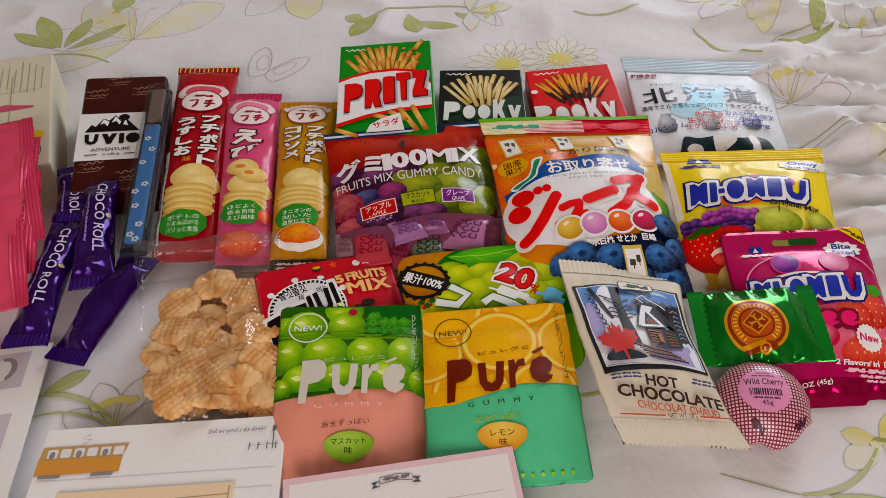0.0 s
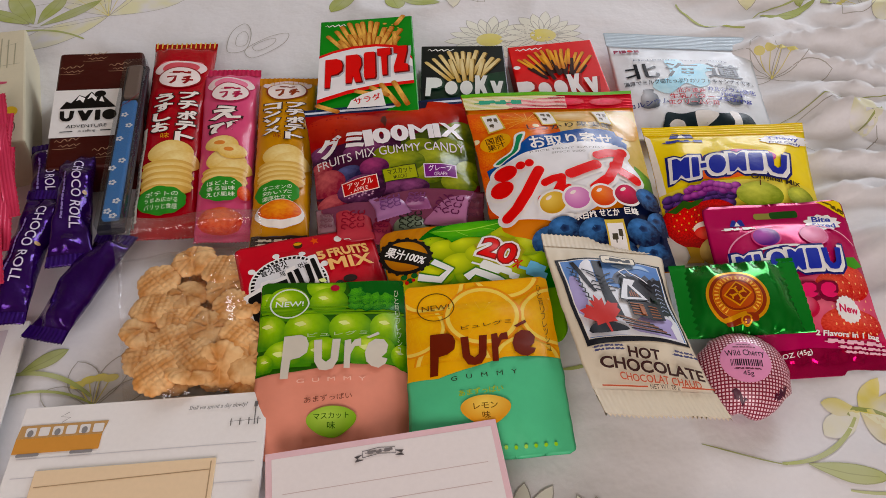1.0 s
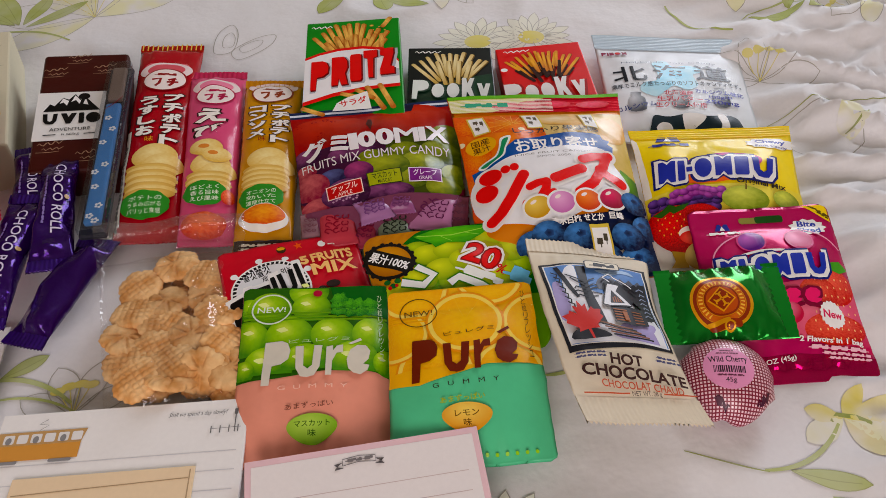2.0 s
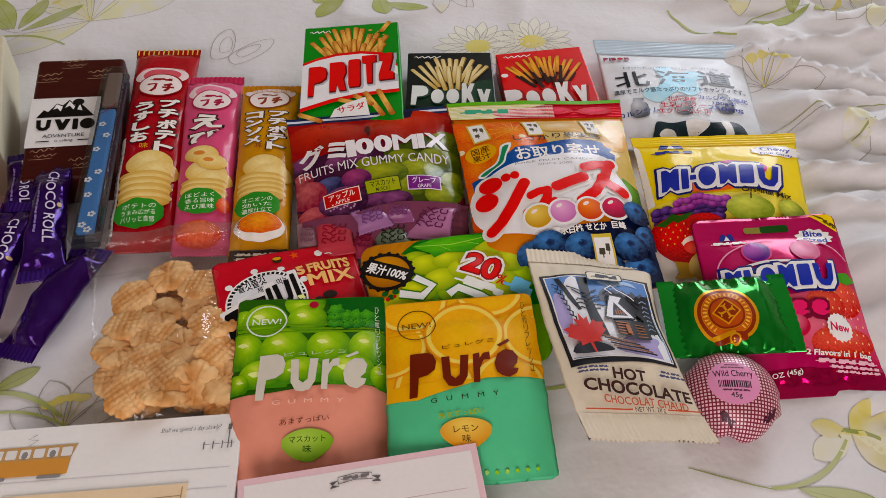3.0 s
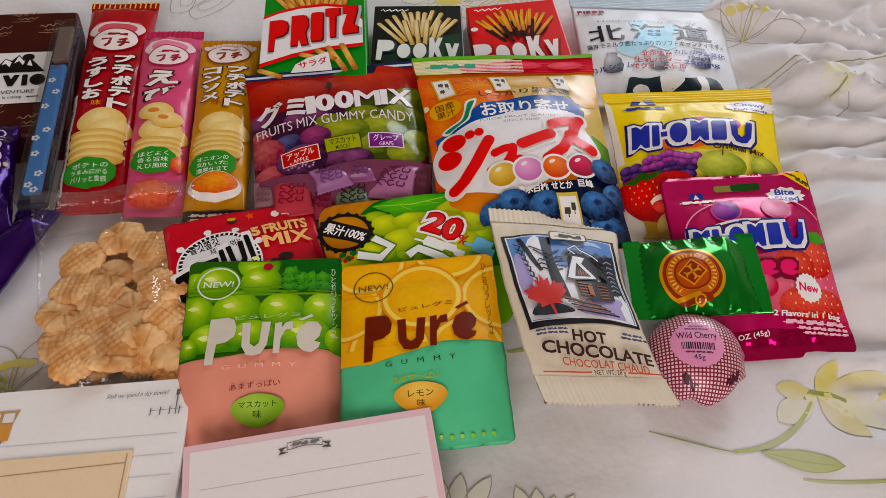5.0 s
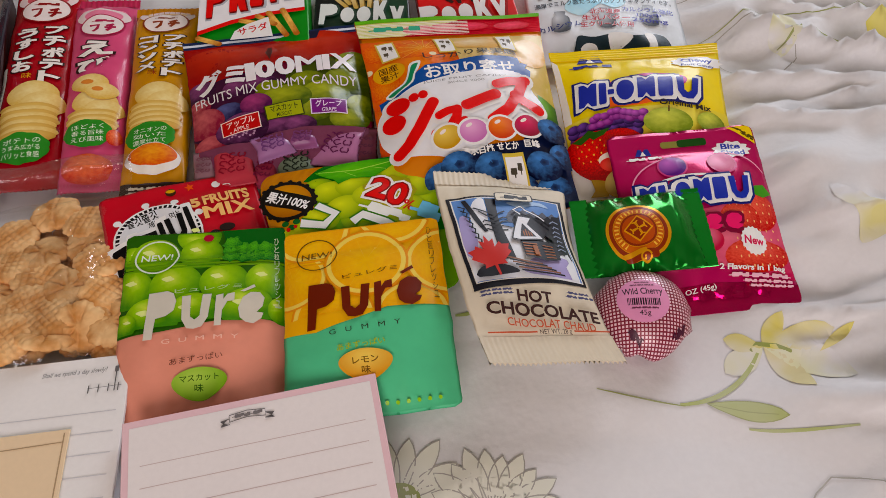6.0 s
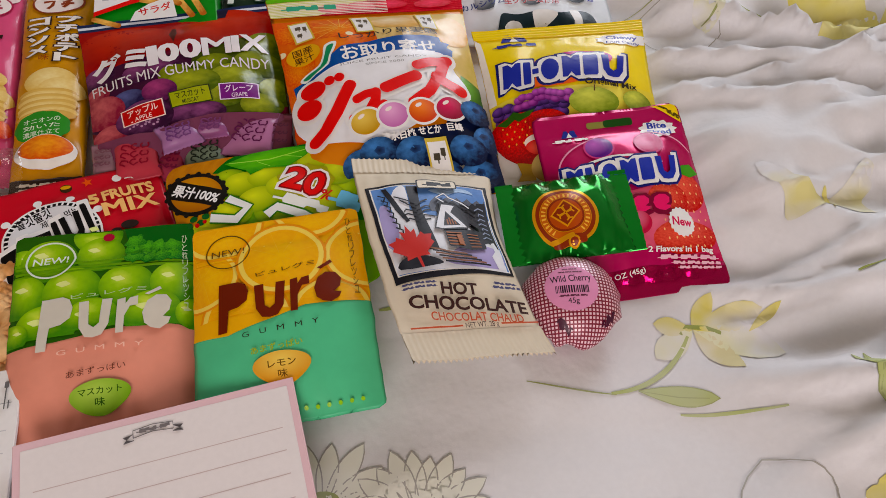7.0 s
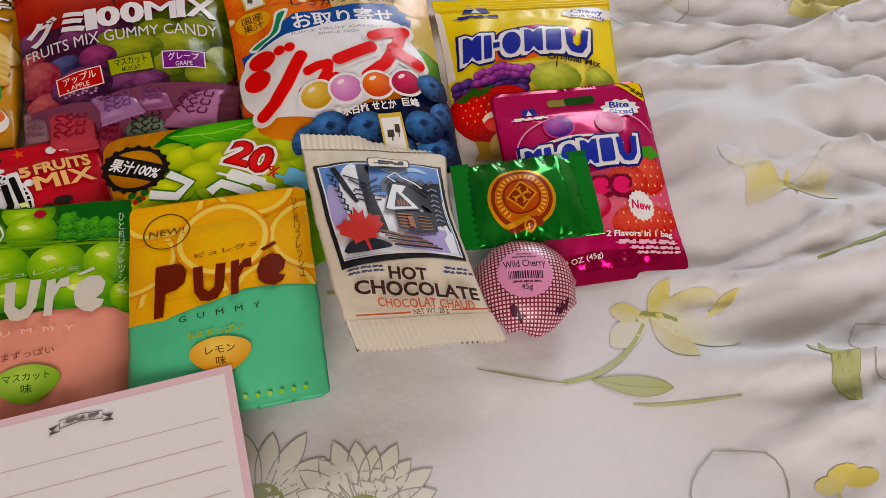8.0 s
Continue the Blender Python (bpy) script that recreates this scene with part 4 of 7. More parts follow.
        for (ex, ey), r in zip(place([(0.12, 0.455), (0.085, 0.38)]), (0.0098, 0.0098)):
            f.put("lettering", [[(x + ex, y + ey) for x, y in oval(r + wide / 2, r * 0.88 + wide / 2, 18)]], mat)
        for (ex, ey), r in zip(place([(0.205, 0.472), (0.255, 0.475)]), (0.0042, 0.004)):
            f.put("lettering", [[(x + ex, y + ey) for x, y in oval(r + wide / 2, r * 1.1 + wide / 2, 16)]], mat)
    for a, b, hx, dk in ((0.345, 0.275, "f6d878", "c89a2c"), (0.485, 0.29, "f0b4dc", "c878b4"), (0.64, 0.30, "fa8c1c", "d04c0c"), (0.785, 0.31, "e02864", "900c38")):
        f.disc(a, b, 0.088, WHITE, 0.86, 14)
        f.disc(a, b, 0.075, shade(hx, dk, -0.2, 0.4, 1.3), 0.84, 14, name="sweet_print")
        f.put("sweet_print", [f.moved(oval(0.02 * f.w, 0.01 * f.w, 10), a - 0.02, b + 0.022, 30)], ink("fbeee8"))
    f.text("清水白桃", 0.495, 0.213, 0.17, 0.032, WHITE, 4, 0.03)
    f.text("せとか", 0.655, 0.226, 0.12, 0.03, WHITE, 4, 0.03)
    f.text("巨峰", 0.79, 0.236, 0.09, 0.03, WHITE, 4, 0.03)
    berry = shade("4a80c0", "0a1638", -0.25, 0.4, 1.15, 0.25, 0.2)
    crown = shade("0a1430", "284a80", 0, 0, 1.2, 0.3)
    for a, b, r in ((0.93, 0.31, 0.09), (0.98, 0.2, 0.1), (0.3, 0.12, 0.1), (0.7, 0.06, 0.1), (0.5, 0.05, 0.11), (0.88, 0.06, 0.1), (0.39, 0.155, 0.1), (0.565, 0.145, 0.1), (0.84, 0.15, 0.1)):
        f.discs([(a, b, r, 0.8)], berry, "berry_print")
        f.put("berry_print", [f.moved([((0.3 if q % 2 else 0.24) * r * f.w * math.cos(q * math.pi / 5), (0.22 if q % 2 else 0.17) * r * f.w * math.sin(q * math.pi / 5)) for q in range(10)], min(a, 0.94), b + 0.012)], crown)
    f.box(0.68, 0.13, 0.115, 0.13, ink("d8c060"), 5)
    f.box(0.68, 0.125, 0.095, 0.11, WHITE, 5)
    f.bars([(0.665, 0.12, 0.05, 0.024, 92), (0.7, 0.135, 0.06, 0.018, 92)], ink("4a4438"))


def chew_bag():
    ob, f, body = bag("sweet_bag", pose(0.2561, 0.4739, 0.0179, 11.0, -2.8, -4.3), 0.137, 0.158, 0.018, 0.01, 0.014, 0.01, film("fae000", 0.3, 0.0, 0.3, 0.45),
                      "yellow and white bag of fruit chews with printed fruit", "sweet bag", taper=0.06, pinch=0.03, seed=11, wrinkle=0.0016)
    seal(f, 0.067, 0.078, film("fae000", 0.3, 0.0, 0.3, 0.2), 4, True, "top_seal", 0.0006)
    f.poly([(0.002, 0.002), (0.002, 0.40), (0.998, 0.40), (0.998, 0.002)], ink("f3eee6", 0.28), "print")
    f.poly([(0.002, 0.30), (0.002, 0.93), (0.035, 0.9), (0.05, 0.30)], ink("f3eee6", 0.28), "edge_print")
    f.poly([(0.002, 0.30), (0.002, 0.47), (0.3, 0.5), (0.998, 0.5), (0.998, 0.3)], shade("f4ec80", "f2d810", 0, 0.4, 1.4, 0.28), "print")
    blue = ink("1c2890")
    f.poly([(0.15, 0.89), (0.18, 0.95), (0.21, 0.95), (0.225, 0.92), (0.25, 0.95), (0.29, 0.95), (0.31, 0.89)], blue, "logo_shape")
    f.poly([(0.2, 0.893), (0.23, 0.935), (0.26, 0.893)], WHITE, "logo_shape")
    f.bars([(0.22, 0.85, 0.26, 0.03, 0)], blue)
    f.put("badge_print", [f.moved([(x * (1 + 0.08 * math.cos(11 * q)), y * (1 + 0.08 * math.cos(11 * q))) for q, (x, y) in enumerate(oval(0.15 * f.w, 0.05 * f.h, 44))], 0.86, 0.85, -3)], WHITE)
    f.text("Chewy", 0.86, 0.86, 0.19, 0.045, blue, -3, 0.035)
    f.text("Fruit Candy", 0.86, 0.818, 0.2, 0.026, blue, -3, 0.01)
    f.put("logo_shape", [f.moved(oval(0.26 * f.w, 0.08 * f.h), 0.5, 0.655, 6)], ink("c02c88"))
    f.put("logo_shape", [f.moved(oval(0.2 * f.w, 0.045 * f.h), 0.42, 0.555, 4)], ink("f0701c"))
    spec = [("tine", 1.0, 0, 1, 0), ("slab", 0.42, 0, 1, 0), ("slab", 0.35, 0.38, 0.62, 0), ("disc", 1, 0, 1.0, 0.02), ("tine", 1, 0.02, 1.02, 0.04), ("slab", 0.85, 0.02, 1, 0.03), ("cup", 1.35, 0, 1, 0)]
    for fat, mat in ((0.0048, ink("121a6c")), (0.0028, WHITE)):
        f.mark(spec, 0.465, 0.615, 0.74, 0.15, mat, 0, 0.12, fat)
    f.mark(spec, 0.465, 0.615, 0.74, 0.145, ink("24309c"), 0, 0.12)
    f.text("Original Mix", 0.72, 0.5, 0.32, 0.048, ink("2a2010"), -4, 0.02)
    grape, rosy = shade("7a4aa8", "260c44", -0.3, 0.4, 1.2), shade("c860c0", "6a1a6c", -0.3, 0.4, 1.2)
    random.seed(5)
    f.discs([(0.05 + 0.045 * i + random.uniform(-0.01, 0.01), 0.35 + 0.03 * q + random.uniform(-0.012, 0.012), 0.036, 0.9) for q in range(3) for i in range(9)], grape, "grape_print")
    f.discs([(0.16 + 0.036 * i + random.uniform(-0.008, 0.008), 0.43 + 0.03 * q - 0.0015 * (i - 4) ** 2 + random.uniform(-0.01, 0.01), 0.03, 0.9) for q in range(2) for i in range(13)], rosy, "grape_print")
    apple = shade("dce070", "7c9020", -0.2, 0.4, 1.2, 0.3, 0.15)
    f.discs([(0.59, 0.385, 0.15, 0.62), (0.86, 0.4, 0.09, 0.8)], apple, "apple_print")
    f.put("apple_print", [f.moved(ribbon([(0, 0), (0.001, 0.006)], 0.0012, False), 0.6, 0.44)], ink("5a3a10"))
    straw = shade("ee3020", "900c0a", -0.2, 0.3, 1.2, 0.25, 0.35, 14.0)
    berry = rounded([(-0.14, 0.07), (-0.06, 0.12), (0.05, 0.12), (0.15, 0.06), (0.13, -0.05), (0.04, -0.14), (-0.03, -0.14), (-0.12, -0.06)], 4)
    for a, b, r in ((0.13, 0.245, 8), (0.3, 0.23, -14)):
        f.put("strawberry_print", [f.moved([(x * f.w, y * f.h) for x, y in berry], a, b, r)], straw)
    f.put("seed_print", [f.moved(oval(0.0006, 0.0009, 7), a + 0.042 * i + 0.02 * (q % 2), b - 0.033 * q) for a, b in ((0.05, 0.31), (0.22, 0.29)) for i in range(4) for q in range(4)], ink("f0c05a"))
    f.disc(0.24, 0.2, 0.085, ink("f8e4d8"), 0.55, -8, name="strawberry_print")
    f.disc(0.24, 0.18, 0.08, shade("f4705c", "d82818", 0, 0, 1.1), 0.5, -8, name="strawberry_print")
    f.poly([(0.02, 0.34), (0.08, 0.36), (0.12, 0.385), (0.16, 0.36), (0.24, 0.37), (0.2, 0.335), (0.14, 0.32), (0.12, 0.34), (0.07, 0.315)], ink("2f5c1c"), "leaf_print")
    f.poly([(0.09, 0.02), (0.12, 0.06), (0.1, 0.115), (0.2, 0.105), (0.2, 0.025)], ink("a8843a"), "ribbon_print")
    f.disc(0.29, 0.085, 0.11, shade("f0d890", "a87c28", -0.2, 0.3, 1.3), 0.8, name="seal_print")
    f.text("US", 0.3, 0.085, 0.1, 0.045, ink("2a1c10"), 0, 0.02)


def bites_bag():
    ob, f, body = bag("sweet_bag", pose(0.2705, 0.3695, 0.0125, 17.0, -2.1, 0.0), 0.1135, 0.148, 0.015, 0.008, 0.02, 0.008, film("b8235e", 0.22, 0.2, 0.45, 0.35),
                      "magenta resealable pouch of bite-sized fruit chews", "sweet bag", rad=0.006, seed=14, wrinkle=0.0016, pinch=0.015)
    f.poly([(0.004, 0.25), (0.1, 0.52), (0.5, 0.5), (0.9, 0.54), (0.996, 0.5), (0.996, 0.12), (0.5, 0.22)], shade("f07c94", "c02858", 0.3, 0.1, 1.2, 0.22, 0.15), "glow_print")
    f.poly([(0.002, 0.002), (0.002, 0.12), (0.5, 0.14), (0.998, 0.1), (0.998, 0.002)], film("c01a5c", 0.12, 0.8, 0.6, 0.9, 60), "foil_print")
    straw = shade("f06a58", "c4281e", -0.2, 0.3, 1.3, 0.25, 0.25, 10.0)
    f.discs([(0.85, 0.48, 0.15, 0.9), (0.72, 0.44, 0.14, 0.8), (0.78, 0.25, 0.22, 0.5)], straw, "strawberry_print")
    f.put("seed_print", [f.moved(oval(0.0006, 0.001, 7), 0.64 + 0.05 * i + 0.02 * (q % 2), 0.2 + 0.045 * q) for i in range(7) for q in range(8)], ink("f8c890"))
    f.poly([(0.82, 0.58), (0.88, 0.62), (0.95, 0.63), (0.996, 0.58), (0.92, 0.555)], ink("4a9a2c"), "leaf_print")
    f.poly([(0.84, 0.992), (0.99, 0.992), (0.99, 0.88)], ink("f6d80c"), "corner_print")
    f.bars([(0.935, 0.955, 0.16, 0.014, -44), (0.95, 0.93, 0.1, 0.01, -44)], ink("5a4a10"))
    f.box(0.43, 0.92, 0.15, 0.038, ink("8f8a4c"), 0, 0.02, "hang_hole")
    f.box(0.57, 0.922, 0.2, 0.044, ink("1c4a14"), 0, 0.02, "hang_hole")
    f.poly([(0.17, 0.865), (0.195, 0.905), (0.215, 0.905), (0.225, 0.885), (0.24, 0.905), (0.265, 0.905), (0.28, 0.865)], ink("2a3490"), "logo_shape")
    f.poly([(0.205, 0.867), (0.225, 0.893), (0.245, 0.867)], WHITE, "logo_shape")
    f.bars([(0.22, 0.845, 0.24, 0.02, 0)], WHITE)
    f.put("badge_print", [f.moved([(x * (1 + 0.1 * math.cos(11 * q)), y * (1 + 0.1 * math.cos(11 * q))) for q, (x, y) in enumerate(oval(0.12 * f.w, 0.052 * f.h, 44))], 0.82, 0.855, -3)], WHITE)
    f.text("Bite", 0.82, 0.878, 0.13, 0.036, ink("2c3c9e"), -3, 0.03)
    f.text("Sized", 0.82, 0.835, 0.16, 0.034, ink("2c3c9e"), -3, 0.03)
    for a, b, hx, dk in ((0.38, 0.77, "d07ad0", "5a1c80"), (0.71, 0.765, "f084b0", "c02868")):
        f.disc(a, b, 0.098, shade("e890b8", "c83078", 0, 0, 1.1), 0.95, name="glow_print")
        f.disc(a, b, 0.086, shade(hx, dk, -0.3, 0.4, 1.2), 0.95, name="sweet_print")
    f.put("swirl_print", [ribbon([f.at(*p) for p in curve_points((0.08, 0.62), (0.08, 0.78), (0.4, 0.84))], 0.0012)], ink("e8a0c0"))
    f.put("swirl_print", [ribbon([f.at(*p) for p in curve_points((0.72, 0.84), (0.9, 0.82), (0.98, 0.7))], 0.0012)], ink("e8a0c0"))
    f.put("logo_shape", [f.moved(ribbon([(0.3 * f.w * math.cos(q * 0.2 + 0.3), 0.09 * f.h * math.sin(q * 0.2 + 0.3)) for q in range(14)], 0.0022), 0.46, 0.61, 0)], WHITE)
    spec = [("tine", 1.0, 0, 1, 0), ("slab", 0.42, 0, 1, 0), ("slab", 0.35, 0.38, 0.62, 0), ("disc", 1, 0, 1.0, 0.02), ("tine", 1, 0.02, 1.02, 0.03), ("slab", 0.85, 0.02, 1, 0.04), ("cup", 1.35, 0, 1, 0.04)]
    for fat, mat in ((0.0042, ink("141c70")), (0.0024, WHITE)):
        f.mark(spec, 0.475, 0.595, 0.74, 0.135, mat, 1, 0.14, fat)
    f.mark(spec, 0.475, 0.595, 0.74, 0.13, ink("2434a4"), 1, 0.14)
    spec = [("slab", 1, 0, 1, 0), ("slab", 0.45, 0, 1.1, 0), ("tee", 0.7, 0, 1.1, 0), ("pebble", 1, 0, 0.8, 0), ("pebble", 1, 0, 0.8, 0)]
    f.mark(spec, 0.44, 0.425, 0.58, 0.11, ink("7a0c34"), 0, 0.0, 0.0022)
    f.mark(spec, 0.44, 0.43, 0.58, 0.105, ink("e83c70"), 0)
    f.disc(0.48, 0.33, 0.085, shade("f08aa8", "c02848", -0.3, 0.4, 1.2), 0.85, name="sweet_print")
    f.disc(0.36, 0.335, 0.085, shade("b86ac0", "601c78", -0.3, 0.4, 1.2), 0.9, name="sweet_print")
    f.put("burst_print", [f.moved([(x * (1 + 0.05 * (-1) ** q), y * (1 + 0.05 * (-1) ** q)) for q, (x, y) in enumerate(oval(0.085 * f.w, 0.095 * f.w, 36))], 0.76, 0.315)], WHITE)
    f.text("New", 0.76, 0.315, 0.13, 0.045, ink("d02c5c"), -10, 0.03)
    f.text("2 Flavors in 1 bag", 0.72, 0.185, 0.42, 0.034, WHITE, -6, 0.03)
    f.bars([(0.76, 0.15, 0.4, 0.02, -6), (0.8, 0.122, 0.32, 0.014, -6), (0.82, 0.1, 0.28, 0.012, -6)], ink("f0c0d0"))
    f.text("9 OZ (45g)", 0.36, 0.105, 0.24, 0.03, WHITE, 8, 0.01)


milk_sweets()
gummy_mix()
juice_sweets()
chew_bag()
bites_bag()


# ---- front row ----
def korean_jelly():
    ob, f, body = bag("jelly_bag", pose(-0.0998, 0.3752, 0.0145, 7.5, 5.3, 18.0), 0.112, 0.115, 0.006, 0.005, 0.012, 0.008, film("c01c34", 0.3, 0.0, 0.3, 0.35),
                      "red pouch of jelly sweets tucked under a green pouch", "sweet bag", rad=0.006, seed=17, wrinkle=0.0014)
    f.disc(0.45, 0.935, 0.034, ink("3a2410"), 0.9, name="hang_hole")
    f.put("hang_hole", [f.moved(oval(0.03 * f.w, 0.014 * f.w, 14), 0.45, 0.945)], ink("d8a430"))
    star = []
    for i in range(10):
        r = 0.036 if i % 2 == 0 else 0.015
        star.append((r * f.w * math.sin(math.pi * i / 5), r * f.w * math.cos(math.pi * i / 5)))
    f.put("star_print", [f.moved(star, 0.575, 0.95, 10)], ink("e0601c"))
    f.bars([(0.87, 0.925, 0.17, 0.045, 2)], WHITE)
    f.disc(0.745, 0.93, 0.028, WHITE)
    for q in (24, 62, 98, 140):
        f.put("badge_print", [f.moved(oval(0.026 * f.w, 0.026 * f.w, 12), 0.32 + 0.3 * math.cos(radians(q)), 0.575 + 0.3 * math.sin(radians(q)) * f.w / f.h)], WHITE)
        f.put("badge_print", [f.moved(ribbon([(0.24 * f.w, 0), (0.3 * f.w, 0)], 0.0034, False), 0.32, 0.575, q)], WHITE)
    f.disc(0.32, 0.575, 0.275, WHITE, 0.98, name="badge_print")
    f.disc(0.32, 0.575, 0.262, BLACK, 0.98, name="badge_print")
    f.put("badge_print", [f.moved(ribbon([(0.234 * f.w, 0), (0.263 * f.w, 0)], 0.0013, False), 0.32, 0.575, i * 7.5) for i in range(26)], WHITE)
    f.disc(0.32, 0.575, 0.236, ink("e4e4e6"), 0.98, name="badge_print")
    f.text("쫄깃쫄깃", 0.24, 0.745, 0.2, 0.075, BLACK, 12, 0.02)
    f.text("제대로 먹는", 0.38, 0.70, 0.22, 0.055, BLACK, 10, 0.01)
    big = [("slab", 0.8, 0, 0.9, -0.1), ("slab", 0.28, -0.1, 1, -0.05), ("zig", 0.9, 0, 0.9, 0.0), ("slab", 0.26, -0.1, 1.05, 0.05), ("cup", 0.9, 0.1, 1.0, 0.1), ("slab", 0.26, 0.1, 1.1, 0.15)]
    f.mark(big, 0.29, 0.53, 0.54, 0.24, WHITE, 12, 0.1, 0.0034)
    f.mark(big, 0.29, 0.53, 0.54, 0.23, BLACK, 12, 0.1)
    f.text("5", 0.585, 0.775, 0.06, 0.095, ink("f4c484"), 4, 0.05)
    f.text("FRUITS", 0.785, 0.785, 0.3, 0.095, ink("f4c484"), 2, 0.04)
    for k in (-0.006, 0.0, 0.006):
        f.text("MIX", 0.78 + k, 0.675, 0.31, 0.1, ink("f4c484"), 2)
    f.discs([(0.74, 0.53, 0.05, 0.6), (0.66, 0.5, 0.03, 0.8)], ink("2a1c18"), "print")


def muscat_pouch():
    ob, f, body = bag("gummy_pouch", pose(0.0249, 0.3785, 0.0150, 11.0, -0.9, 6.4), 0.134, 0.12, 0.006, 0.005, 0.012, 0.008, film("6fa52a", 0.24, 0.0, 0.4, 0.35),
                      "green and gold pouch of muscat grape gummies", "sweet bag", rad=0.014, seed=19, wrinkle=0.0016, taper=0.1)
    f.poly([(0.002, 0.3), (0.002, 0.998), (0.3, 0.998), (0.36, 0.9), (0.26, 0.75), (0.22, 0.3)], shade("d89a18", "a86808", 0, 0, 1.5, 0.14, 0.25), "gold_print")
    f.poly([(0.22, 0.9), (0.3, 0.998), (0.998, 0.998), (0.998, 0.4), (0.9, 0.4), (0.85, 0.75)], ink("0c6a14", 0.22), "leaf_print")
    musc, deep = shade("e0e85a", "86a418", -0.25, 0.35, 1.3, 0.2), shade("b8d030", "5c8c14", -0.25, 0.35, 1.3, 0.2)
    f.discs([(0.3, 0.84, 0.08, 0.8), (0.86, 0.6, 0.09, 0.9), (0.6, 0.87, 0.1, 0.7), (0.5, 0.55, 0.12, 0.8)], deep, "grape_print")
    f.discs([(0.36, 0.78, 0.1, 0.8), (0.48, 0.8, 0.1, 0.8), (0.74, 0.86, 0.11, 0.8), (0.84, 0.74, 0.1, 0.9), (0.42, 0.64, 0.11, 0.7), (0.58, 0.7, 0.12, 0.7), (0.62, 0.56, 0.1, 0.8), (0.28, 0.58, 0.1, 0.8), (0.16, 0.5, 0.1, 0.8), (0.74, 0.56, 0.11, 0.8)], musc, "grape_print")
    f.poly([(0.28, 0.95), (0.38, 0.88), (0.4, 0.83), (0.47, 0.87), (0.58, 0.85), (0.7, 0.93), (0.8, 0.97), (0.6, 0.995), (0.4, 0.995)], shade("6cc024", "2c8a18", -0.2, 0.3, 1.3, 0.22, 0.2), "leaf_print")
    f.put("leaf_print", [ribbon([f.at(0.3, 0.95), f.at(0.5, 0.93), f.at(0.74, 0.965)], 0.0009), ribbon([f.at(0.44, 0.93), f.at(0.5, 0.88)], 0.0007), ribbon([f.at(0.58, 0.94), f.at(0.66, 0.91)], 0.0007)], ink("a8dc60"))
    f.disc(0.845, 0.955, 0.034, ink("a81c1c"), 0.95, name="hang_hole")
    f.disc(0.13, 0.765, 0.145, ink("14100c"), 0.95, name="badge_print")
    f.put("badge_print", [f.moved(oval(0.014 * f.w, 0.014 * f.w, 8), 0.13 + 0.142 * math.cos(i * 0.3491), 0.765 + 0.142 * 0.95 * f.w / f.h * math.sin(i * 0.3491)) for i in range(18)], ink("14100c"))
    f.disc(0.13, 0.765, 0.122, shade("d89a28", "a86a10", 0, 0.3, 1.2, 0.14), 0.95, name="badge_print")
    f.box(0.13, 0.765, 0.255, 0.13, ink("14100c"), -30)
    f.text("果汁100%", 0.13, 0.765, 0.23, 0.09, WHITE, -30, 0.03)
    f.put("burst_print", [f.moved([(x * (1.12 if q % 2 else 1), y * (1.12 if q % 2 else 1)) for q, (x, y) in enumerate(oval(0.135 * f.w, 0.11 * f.w, 18))], 0.66, 0.71, -24)], ink("a8a430"))
    for mat, k, bold in ((ink("fbf6f4"), 0.05, 0.14), (ink("8a1018"), 0.02, 0.06), (ink("e01828"), 0.0, 0.03)):
        f.text("2", 0.612, 0.745, 0.1 + k, 0.17 + k, mat, -26, bold)
        f.text("0", 0.70, 0.68, 0.1 + k, 0.17 + k, mat, -26, bold)
    f.text("%", 0.75, 0.585, 0.06, 0.07, ink("d02030"), -24, 0.02)
    f.bars([(0.83, 0.54, 0.16, 0.1, -24), (0.86, 0.5, 0.12, 0.06, -24)], ink("7cc4e8"))
    f.bars([(0.62, 0.565, 0.3, 0.07, -28)], ink("f4f6f0"))
    edge = ink("3c7a14")
    for pts in ([(0.27, 0.685), (0.36, 0.6), (0.29, 0.53), (0.17, 0.575)], [(0.44, 0.52), (0.5, 0.56), (0.62, 0.48), (0.66, 0.44)]):
        for wd, mat in ((0.0088, edge), (0.0062, ink("f0f2f0"))):
            f.put("logo_shape", [ribbon([f.at(*p) for p in pts], wd, False)], mat)
    f.put("sprig_print", [f.moved(oval(0.02 * f.w, 0.016 * f.w, 10), 0.06 + 0.03 * q, 0.56 + 0.03 * (q % 2)) for q in range(4)], ink("1c5c24"))
    f.discs([(0.1, 0.55, 0.012, 1), (0.14, 0.56, 0.01, 1)], ink("c81c1c"), "sprig_print")


def pure_pouch(m, lower, label, seed):
    ob, f, body = bag("gummy_pouch", m, 0.1085, 0.1405, 0.0105, 0.006, 0.02, 0.004, film(lower, 0.33, 0.0, 0.25, 0.22), label, "sweet bag", "", 44, 56,
                      rad=0.005, seed=seed, wrinkle=0.0012, blunt=0.8)
    return ob, f


def zip_ridge(f, v, material):
    bm = bmesh.new()
    n, rows = 40, []
    for j in range(5):
        rows.append([])
        for i in range(n + 1):
            x, y, z = f.surf((i / n - 0.5) * f.w * 0.97, v + (j - 2) * 0.0006)
            rows[j].append(bm.verts.new((x, y, z + 0.0004 + 0.0008 * math.sin(math.pi * j / 4))))
    for j in range(4):
        for i in range(n):
            bm.faces.new([rows[j][i], rows[j][i + 1], rows[j + 1][i + 1], rows[j + 1][i]])
    smooth(part("zip_ridge", bm, material, f.owner, "raised press-seal line"))


